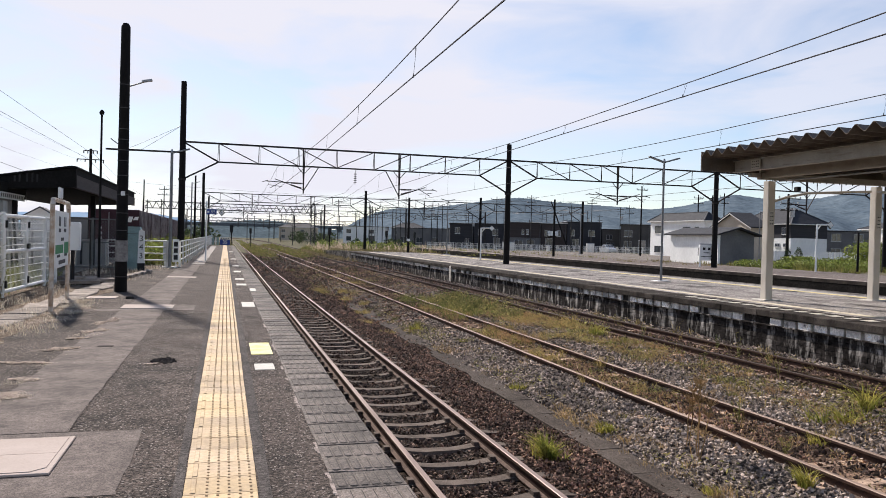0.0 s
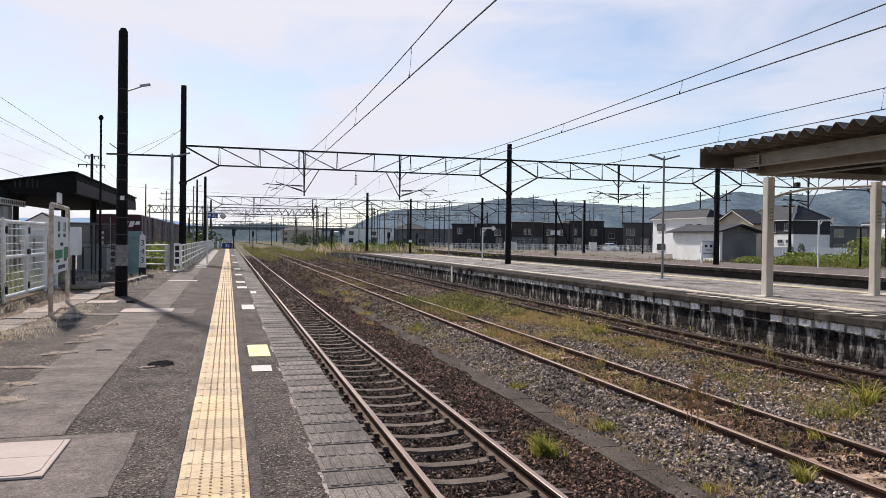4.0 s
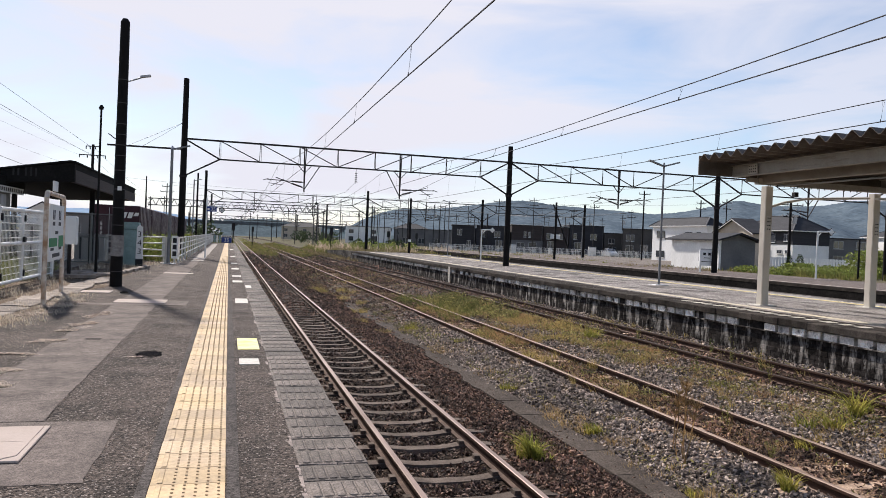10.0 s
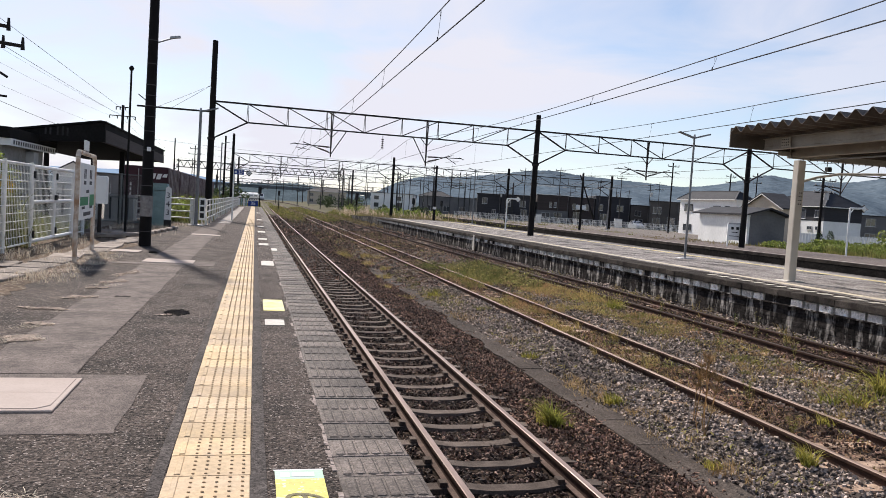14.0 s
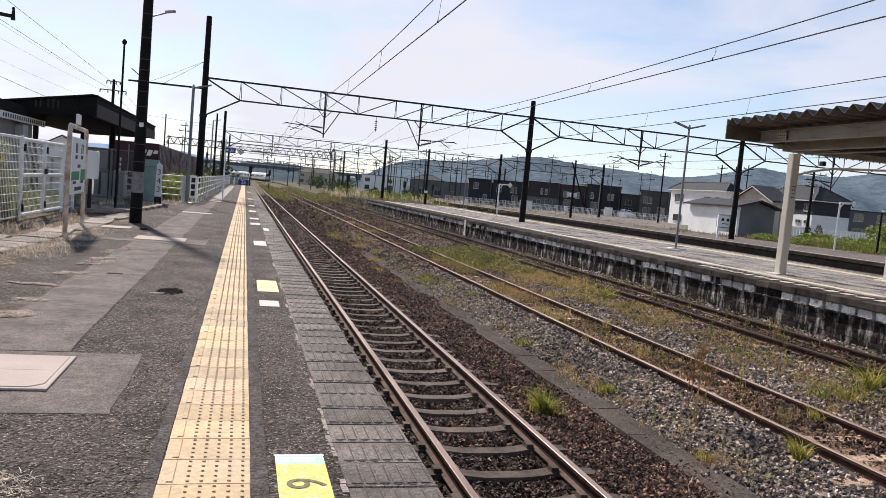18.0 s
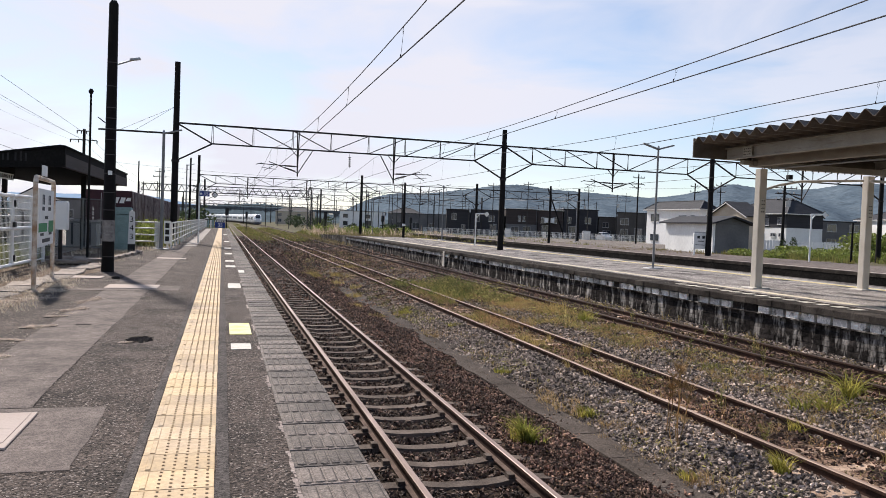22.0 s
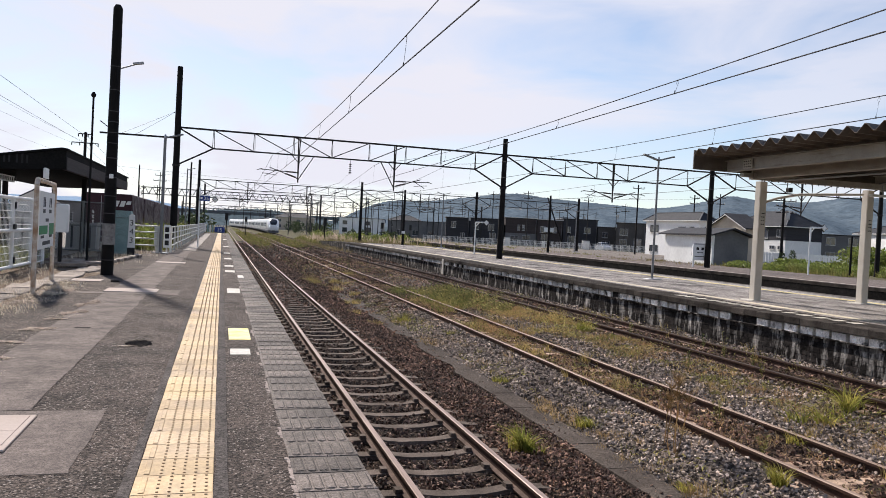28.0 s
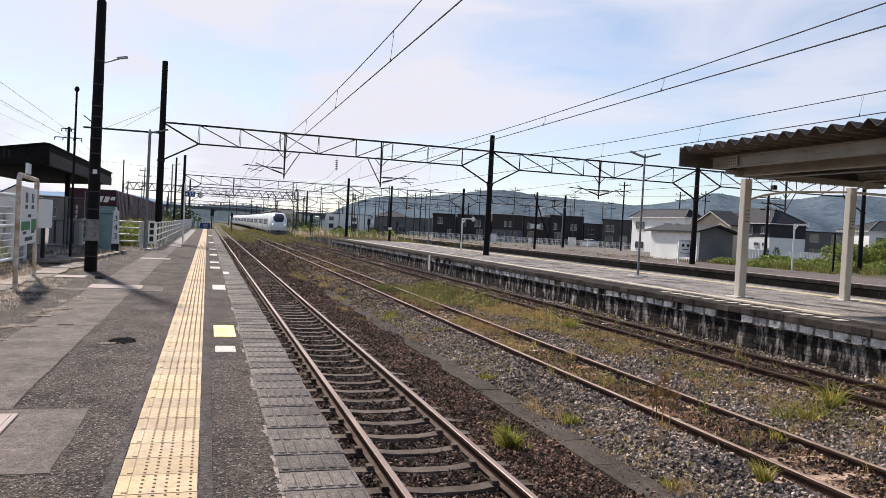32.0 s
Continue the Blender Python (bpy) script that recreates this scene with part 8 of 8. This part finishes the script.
blades("rail_reeds", "tall yellowing reeds behind the white railing", patch(rg, 200, -4.2, -2.2, 34, 70, 0.4, 16, 1.15, -0.05), GRASSGREEN, 13, 0.02, 0.5, segs=2)
bush("bank_bushes", "dense green bushes and vines on the bank", [(44 + k * 0.75 + rb.uniform(-0.4, 0.4), 49.5 - k * 0.2 + rb.uniform(-2, 2), 0.1 + 0.05 * max(k - 8, 0) + rb.uniform(-0.2, 0.2), 1.2, 1.2, 0.55) for k in range(24)] + [(53.6 + rb.uniform(-2.2, 5.0), 50 + rb.uniform(-2, 2), 1.3 + rb.uniform(-0.5, 0.8), 1.5, 1.5, 0.9) for k in range(16)], LEAF, 4, 0.13, 800, "bushes")
bush("bank_vines", "light green low growth along the bank", [(36.8 + k * 0.62, 46 + rb.uniform(-1.5, 3), 0.12, 0.8, 1.0, 0.42) for k in range(24)], LEAF, 5, 0.09, 420, "weeds")
bush("pole_vine", "leafy vine climbing a pole", [(59.35, 68.9, 0.9, 0.35, 0.3, 0.5), (53.0, 60.0, 0.9, 0.4, 0.35, 0.6), (53.2, 60.2, 0.2, 0.4, 0.4, 0.5)], LEAFDARK, 6, 0.08, 300, "vine")
bush("far_shrubs", "clumps of dark green shrubs beside the far track", [(19 + k * 1.3 + rb.uniform(-1, 1), 215 + rb.uniform(-12, 25), 0.2 + rb.random(), 1.8, 1.8, 1.7) for k in range(9)] + [(26 + k * 2.4, 150 + rb.uniform(-8, 8), 0.1, 1.4, 1.4, 1.1) for k in range(6)], LEAFDARK, 7, 0.25, 260, "shrubs")
bush("field_shrubs", "low green shrubs among the pampas grass", [(15 + k * 1.4 + rb.uniform(-0.7, 0.7), 118 + rb.uniform(-6, 25), -0.4 + 0.4 * rb.random(), 1.3, 1.5, 0.9) for k in range(12)], LEAF, 9, 0.16, 420, "shrubs")
bush("left_trees", "green trees and reeds beyond the platform end", [(-3 - k * 1.7, 118 + k * 9 + rb.uniform(-4, 4), 0.3 + rb.random(), 2.0, 2.5, 1.5 + rb.random()) for k in range(22)], LEAFDARK, 8, 0.3, 260, "trees")
blades("tall_reeds", "tall yellow-green reeds beyond the platform end", patch(rg, 260, -9, -1.2, 97, 150, 0.6, 18, 1.4, -0.8), GRASSGREEN, 14, 0.03, 0.5, segs=2)


# ---- ballast stones ----
CHUNK = np.array([(-1, -1, -1), (1, -1, -1), (1, 1, -1), (-1, 1, -1), (-1, -1, 1), (1, -1, 1), (1, 1, 1), (-1, 1, 1)]) * 0.75
CHUNK_TRI = np.array([(0, 3, 2), (0, 2, 1), (4, 5, 6), (4, 6, 7), (0, 1, 5), (0, 5, 4), (1, 2, 6), (1, 6, 5), (2, 3, 7), (2, 7, 6), (3, 0, 4), (3, 4, 7)])


def stones(name, label, count, region, material, seed, size, dense=1.0, clear=False, flaky=False):
    rng = np.random.default_rng(seed)
    if flaky:                                   # thin six-cornered chips
        cube = np.array([(-1.1, 0, 0), (1.1, 0, 0), (0, -1, 0), (0, 1, 0), (0, 0, -0.8), (0, 0, 0.8)])
        tri = np.array([(0, 2, 5), (2, 1, 5), (1, 3, 5), (3, 0, 5), (2, 0, 4), (1, 2, 4), (3, 1, 4), (0, 3, 4)])
    else:
        cube, tri = CHUNK, CHUNK_TRI
    corners = len(cube)
    x0, x1, y0, y1 = region
    x = rng.uniform(x0, x1, count)
    y = y0 + (y1 - y0) * rng.uniform(0, 1, count) ** dense
    s = size * rng.uniform(0.55, 1.35, count)
    z = bed_z(x) + rough_height(x, y) + s * rng.uniform(-0.3, 0.95, count)
    if clear:                                   # the sleepers' tops and the rails stay free
        gap = np.abs((y + 6.15 + 0.3125) % 0.625 - 0.3125)
        keep = ~((np.abs(x - 2.483) < 0.86) & (gap < 0.13)) & (np.abs(np.abs(x - 2.483) - 0.566) > 0.09)
        x, y, z, s = x[keep], y[keep], z[keep], s[keep]
        count = len(x)
    q = rng.normal(0, 1, (count, 4))
    q /= np.linalg.norm(q, axis=1)[:, None]
    w, a, b, c = q.T
    R = np.stack([1 - 2 * (b * b + c * c), 2 * (a * b - c * w), 2 * (a * c + b * w), 2 * (a * b + c * w), 1 - 2 * (a * a + c * c), 2 * (b * c - a * w), 2 * (a * c - b * w), 2 * (b * c + a * w), 1 - 2 * (a * a + b * b)], -1).reshape(-1, 3, 3)
    kinds = cube[None] * rng.uniform(0.45, 1.2, (40, corners, 3)) * np.stack([rng.uniform(0.8, 1.3, 40), rng.uniform(0.6, 1.0, 40), rng.uniform(0.4, 0.8, 40)], -1)[:, None]
    local = kinds[rng.integers(0, 40, count)] * s[:, None, None]
    v = np.einsum("nij,nkj->nki", R, local) + np.stack([x, y, z], -1)[:, None]
    f = tri[None] + (np.arange(count) * corners)[:, None, None]
    ob = new(name, big_mesh(name, v.reshape(-1, 3), f.reshape(-1, 3), material))
    return tagged(ob, label, "ballast", kind="stuff")


stones("rear_ballast", "brown ballast stones along the rear of the near track", 8000, (1.0, 4.5, -6, 1.6), STONEDARK, 28, 0.036, 1.0, True, True)
stones("dark_ballast", "oil-darkened brown ballast stones between the near rails", 50000, (1.0, 3.2, 1.5, 26), STONEDARK, 31, 0.027, 1.35, True, True)
stones("brown_ballast", "rust-brown ballast stones beside the near track", 32000, (3.2, 4.5, 1.5, 26), STONEBROWN, 29, 0.027, 1.35, True, True)
stones("brown_ballast", "rust-brown ballast stones further along the near track", 26000, (1.0, 4.5, 24, 62), STONEBROWN, 30, 0.036, 1.2, True, True)
stones("grey_ballast", "grey ballast stones beside the siding", 27000, (4.96, 6.4, 2.5, 32), STONEGREY, 32, 0.0265, 1.5)
stones("grey_ballast", "grey ballast stones between the tracks", 29000, (7.3, 9.6, 5, 30), STONEGREY, 33, 0.0275, 1.3)
stones("mixed_ballast", "dirty ballast stones between siding rails", 12000, (6.25, 7.35, 4, 45), STONEBROWN, 34, 0.03, 1.5, flaky=True)
stones("duct_ballast", "loose brown stones spilling over the cable duct", 4200, (4.38, 4.72, 5, 34), STONEBROWN, 36, 0.028, 1.2, flaky=True)
stones("duct_ballast", "loose grey stones spilling over the cable duct", 1500, (4.8, 5.05, 5, 30), STONEGREY, 46, 0.028, 1.2)
stones("wall_ballast", "grey ballast stones along the platform wall", 6500, (11.1, 12.0, 8, 45), STONEGREY, 35, 0.036, 1.5)
stones("island_ballast", "dark brown ballast stones between the dull rails", 7500, (9.6, 11.1, 8, 45), STONEBROWN, 38, 0.037, 1.5, flaky=True)
stones("middle_ballast", "dark brown ballast stones between the tracks", 12000, (4.4, 9.7, 23, 62), STONEBROWN, 39, 0.05, 1.2, flaky=True)
stones("far_ballast", "brown ballast stones far along the line", 7000, (1.0, 12.0, 50, 98), STONEBROWN, 37, 0.085, 1.3, flaky=True)

# ---- train ----
def ring(hw, z0, z1, n=26, p=3.2):
    out = []
    for k in range(n):
        a = 2 * math.pi * k / n
        c, s = math.cos(a), math.sin(a)
        out.append((hw * math.copysign(abs(c) ** (2 / p), c), (z0 + z1) / 2 + (z1 - z0) / 2 * math.copysign(abs(s) ** (2 / p), s)))
    return out


def loft(sections, n=26):
    v, f = [], []
    for y, hw, z0, z1, p in sections:
        v += [(a, y, b) for a, b in ring(hw, z0, z1, n, p)]
    for r in range(len(sections) - 1):
        f += [(r * n + k, r * n + (k + 1) % n, (r + 1) * n + (k + 1) % n, (r + 1) * n + k) for k in range(n)]
    f += [tuple(range(n - 1, -1, -1)), tuple(range((len(sections) - 1) * n, len(sections) * n))]
    return v, f


def bogie(parent, y):
    b = part("bogie", S().box(-1.0, 1.0, y - 1.2, y + 1.2, 0.35, 0.75), TRAINGREY, parent)
    for yy in (y - 1.05, y + 1.05):
        part("wheelset", S().rod((-0.65, yy, 0.43), (0.65, yy, 0.43), 0.43, n=16), TRAINGREY, b)


def windows_of(parent, y0, y1):
    k = y0
    while k + 1.5 < y1:
        for s in (-1, 1):
            part("window", S().box(s * 1.425 - 0.012, s * 1.425 + 0.012, k, k + 1.5, 1.6, 2.55), TRAINPANE, parent)
        k += 1.85


def coach(lead):
    t = thing("train_car", pose(11, 123, -0.8), "white express train leading car with a rounded nose and dark windscreen" if lead else "white express train coach with a row of dark windows", "train", "express train")
    if lead:
        nose = [(0.0, 0.75, 0.75, 1.75, 2.2), (0.12, 1.0, 0.6, 2.0, 2.4), (0.5, 1.22, 0.45, 2.4, 2.6), (1.1, 1.34, 0.38, 2.9, 2.7), (1.9, 1.41, 0.35, 3.35, 2.8), (2.9, 1.43, 0.35, 3.58, 3.2), (4.2, 1.43, 0.35, 3.62, 4.0), (20.0, 1.43, 0.35, 3.62, 4.0)]
        v, f = loft(nose)
        part("body", S().add(v, f), TRAINWHITE, t, smooth=True)
        # windscreen: the upper front of the same shell, a touch proud
        n = 26
        gv, gf = [], []
        for y, hw, z0, z1, p, nw in ((0.2, 1.06, 0.56, 2.1, 2.42, 0.76), (0.5, 1.24, 0.44, 2.43, 2.6, 0.87), (1.1, 1.36, 0.37, 2.93, 2.7, 0.93), (1.9, 1.43, 0.34, 3.38, 2.8, 0.94), (2.3, 1.44, 0.34, 3.48, 2.9, 0.88)):
            gv += [(a * nw, y - 0.02, b) for a, b in ring(hw, z0, z1, n, p)[2:12]]
        for r in range(4):
            gf += [(r * 10 + k, r * 10 + k + 1, r * 10 + 11 + k, r * 10 + 10 + k) for k in range(9)]
        part("windscreen", S().add(gv, gf), TRAINGLASS, t, "dark wraparound windscreen", smooth=True)
        part("skirt", S().prism([(-1.25, 0.18), (1.25, 0.18), (1.32, 0.72), (-1.32, 0.72)], "y", 0.1, 3.0), TRAINSKIRT, t, "dark grey front skirt")
        part("coupler_cover", S().slab(-0.35, 0.35, -0.08, 0.3, 0.45, 0.75, 0.04), TRAINGREY, t)
        for s in (-1, 1):
            part("headlight", S().rod((s * 0.93, 0.14, 1.72), (s * 0.93, 0.5, 1.76), 0.12, n=12), LAMPGLOW, t, "lit headlight")
        part("side_band", S().box(-1.445, 1.445, 3.2, 19.9, 0.45, 0.72), TRAINSKIRT, t, "dark grey sill band")
        windows_of(t, 6.2, 19.5)
    else:
        v, f = loft([(0.15, 1.43, 0.35, 3.62, 4.0), (19.95, 1.43, 0.35, 3.62, 4.0)])
        part("body", S().add(v, f), TRAINWHITE, t, smooth=True)
        part("side_band", S().box(-1.445, 1.445, 0.2, 19.9, 0.45, 0.72), TRAINSKIRT, t, "dark grey sill band")
        part("gangway", S().box(-0.6, 0.6, -0.3, 0.14, 0.9, 3.0), TRAINGREY, t)
        windows_of(t, 1.4, 19.5)
    for s in (-1, 1):
        part("door", S().box(s * 1.43 - 0.01, s * 1.43 + 0.01, 4.7 if lead else 0.5, 5.6 if lead else 1.3, 1.0, 2.9), GREYBOX, t)
    part("roof_unit", S().slab(-0.9, 0.9, 8.0, 13.0, 3.6, 3.85, 0.08), TRAINGREY, t, "grey roof cooling unit")
    part("underframe", S().box(-1.25, 1.25, 3.6, 16.4, 0.3, 0.6), TRAINGREY, t)
    for y in (3.4, 16.6):
        bogie(t, y)
    return t


lead_car = coach(True)
second = coach(False)
cars = [lead_car, second] + [copy_thing(second, pose(11, 180, -0.8)) for _ in range(8)]

# ---- pieces of pavement and walls ----
def tactile_tile(dots):
    s = S().slab(-0.2, 0.2, -0.148, 0.148, -0.01, 0.006, 0.003)
    s.slab(-0.165, -0.135, -0.13, 0.13, 0.005, 0.011, 0.003)
    if dots:
        for i in range(5):
            for j in range(5):
                x, y = -0.075 + i * 0.06, -0.12 + j * 0.06
                k = len(s.v)
                s.v += [(x + 0.0085 * math.cos(a), y + 0.0062 * math.sin(a), 0.006) for a in (0, 1.05, 2.09, 3.14, 4.19, 5.24)]
                s.v += [(x + 0.0065 * math.cos(a), y + 0.0045 * math.sin(a), 0.0115) for a in (0, 1.05, 2.09, 3.14, 4.19, 5.24)]
                s.f += [(k + q, k + (q + 1) % 6, k + 6 + (q + 1) % 6, k + 6 + q) for q in range(6)] + [tuple(range(k + 6, k + 12))]
    me = s.mesh("tactile_tile", TACTILE)
    me.materials.append(TACTDOT)
    for p in me.polygons:
        if p.center.z > 0.0065 and p.center.x > -0.12:
            p.material_index = 1
    return me


dotted, plain_tile = tactile_tile(True), tactile_tile(False)
tac = thing("tactile_paving", pose(-0.08, 0, 0), "yellow tactile paving with raised dots and a guide bar", "tactile paving", kind="structure")
rt = random.Random(2)
for k in range(300):
    y = -1.24 + k * 0.3
    part("tactile_tile", dotted if y < 45 else plain_tile, TACTILE, tac, at=pose(rt.uniform(-0.002, 0.002), y, rt.uniform(0, 0.002), 0, 0, rt.uniform(-0.2, 0.2)))


def coping_slab():
    s = S().slab(-0.215, 0.215, -0.149, 0.149, -0.12, 0.0, 0.005)
    for k in range(6):
        x = -0.165 + k * 0.066
        s.slab(x - 0.024, x + 0.024, -0.118, 0.115, -0.001, 0.0048, 0.0035)
    for k in range(6):
        x = -0.165 + k * 0.066
        s.box(x - 0.013, x + 0.013, -0.132, -0.12, -0.001, 0.002)
        s.box(x + 0.026, x + 0.031, -0.118, 0.112, -0.001, 0.0015)
    me = s.mesh("coping_slab", COPING)
    me.materials.append(GROOVE)
    for p in me.polygons:
        if 0.0002 < p.center.z < 0.0023 and p.normal.z > 0.9:
            p.material_index = 1
    return me


part("far_paving", S().box(-0.2, 0.2, 88.65, 95.6, -0.01, 0.006), TACTILE, tac)
part("rear_paving", S().box(-0.15, 0.15, -14, -1.395, -0.01, 0.006), TACTILE, tac)
cs = coping_slab()
cop = thing("platform_coping", pose(0.765, 0, 0), "ribbed grey concrete coping slabs along the platform edge", "coping", kind="structure")
part("far_coping", S().slab(-0.215, 0.215, 90.1, 95.9, -0.12, 0.0, 0.005), COPING, cop)
part("rear_coping", S().slab(-0.215, 0.215, -14, -0.885, -0.12, 0.003, 0.005), COPING, cop)
for k in range(300):
    part("coping_slab", cs, COPING, cop, at=pose(rt.uniform(-0.006, 0.006), -0.73 + k * 0.303, 0.003 + rt.uniform(-0.003, 0.003), rt.uniform(-0.3, 0.3), rt.uniform(-0.4, 0.4), rt.uniform(-0.3, 0.3)))
for y0, y1 in ((3.3, 3.42), (3.75, 4.55), (5.0, 5.25), (6.35, 6.85), (7.6, 7.7), (8.2, 8.4), (9.6, 10.1), (12.0, 12.4), (14.2, 14.3), (16.5, 17.0)):
    m, y = S(), y0
    while y < y1:
        w, d = rt.uniform(0.008, 0.03), rt.uniform(0.02, 0.06)
        m.slab(-w - rt.uniform(0, 0.004), rt.uniform(-0.002, 0.004), y, y + d, -0.01, rt.uniform(0.002, 0.006), 0.001)
        y += d * rt.uniform(0.8, 1.3)
    part("mortar_edge", m, MORTAR, platform, "crumbling pale mortar", at=pose(0.552, 0, 0))
for k, full in ((13, 1.0), (14, 0.5), (15, 0.9), (17, 0.4), (20, 0.5), (27, 0.8), (33, 0.6)):      # mortar left in joints between coping slabs
    m, x, y = S(), rt.uniform(-0.2, 0.4 - 0.42 * full) - 0.02, -0.73 + 0.1515 + k * 0.303
    end = x + 0.42 * full
    while x < min(end, 0.205):
        d = rt.uniform(0.01, 0.04)
        m.slab(x, x + d, y - rt.uniform(0.001, 0.004), y + rt.uniform(0.001, 0.004), -0.012, rt.uniform(0.006, 0.008), 0.0006)
        x += d * rt.uniform(0.9, 1.5)
    part("mortar_joint", m, MORTAR, cop, "pale mortar in a slab joint")

island_wall = thing("island_wall", pose(ISL_X0, 0, 0), "stained stone retaining wall of the island platform", "retaining wall", kind="structure")
isl_cop = S().slab(-0.06, 0.42, -0.22, 0.22, -0.14, 0.002, 0.012).mesh("edge_stone", EDGEDARK)
blk_a = S().prism([(-0.02, -0.178), (-0.02, 0.178), (0.15, 0.178), (0.15, -0.178)], "z", -0.075, 0.075).mesh("wall_block", WALLSTAIN)
blk_b = S().prism([(0.0, -0.21), (0.0, 0.21), (0.15, 0.21), (0.15, -0.21)], "z", -0.1, 0.1).mesh("wall_block", WALLSTONE)
for k in range(150):
    y = 8.0 + k * 0.445
    part("edge_stone", isl_cop, COPING, island_wall, at=pose(rt.uniform(-0.01, 0.01), y, rt.uniform(-0.004, 0.004), 0, 0, rt.uniform(-0.4, 0.4)))
    part("wall_block", blk_a if rt.random() < 0.93 else blk_b, WALLSTAIN, island_wall, at=pose(rt.uniform(-0.008, 0.012) + 0.03, y + 0.1, -0.245))
ledge = S().slab(-0.035, 0.15, -0.49, 0.49, -0.013, 0.013, 0.004).mesh("ledge_stone", WALLSTONE)
for k in range(64):
    part("ledge_stone", ledge, WALLSTONE, island_wall, at=pose(rt.uniform(-0.004, 0.004), 8.4 + k * 1.0, -0.3325))
course = S().slab(0.0, 0.15, -0.162, 0.162, -0.05, 0.05, 0.006).mesh("wall_brick", WALLSTONE)
for k in range(56):
    for r in range(5):
        part("wall_brick", course, WALLSTONE, island_wall, at=pose(0.035 + rt.uniform(-0.007, 0.007), 8.1 + k * 0.335 + 0.16 * (r % 2), -0.395 - 0.108 * r, 0, rt.uniform(-1, 1), 0))
rest = S()
for r in range(6):
    for k in range(200):
        if r == 5 or k >= 56:
            o = rt.uniform(-0.007, 0.007) + 0.035
            y = 8.1 + k * 0.335 + 0.16 * (r % 2)
            if y < 73.5:
                rest.box(o, 0.2, y - 0.16, y + 0.16, -0.445 - 0.108 * r - (0.2 if r == 5 else 0), -0.345 - 0.108 * r)
tagged(part("lower_stones", rest, WALLSTONE, island_wall, "stained dark brick courses of the wall"), kind="stuff")
part("backing", S().box(0.21, 0.4, -14, ISL_END, -1.2, -0.15), WALLSTONE, island_wall)


# ---- what moves: the express comes round the curve and along the island track ----
def motions():
    ys = np.arange(60.0, 1150.0, 2.0)
    xs = np.convolve(np.pad(curve_x(ys), 12, "edge"), np.ones(25) / 25, "valid")
    ln = np.r_[0, np.cumsum(np.hypot(np.diff(xs), np.diff(ys)))]
    s_at = float(np.interp(123.0, ys, ln))
    for n, c in enumerate(cars):
        rows = []
        for k in range(0, 33):
            s = s_at + 15.3 * (32.0 - k) + n * 20.3
            a = np.array([np.interp(s + 3.4, ln, xs), np.interp(s + 3.4, ln, ys)])
            b = np.array([np.interp(s + 16.6, ln, xs), np.interp(s + 16.6, ln, ys)])
            d = (b - a) / np.linalg.norm(b - a)
            o = a - d * 3.4
            rows.append((float(k), pose(float(o[0]), float(o[1]), -0.8, 0, 0, math.degrees(math.atan2(-d[0], d[1])))))
        walk(c, rows)


motions()
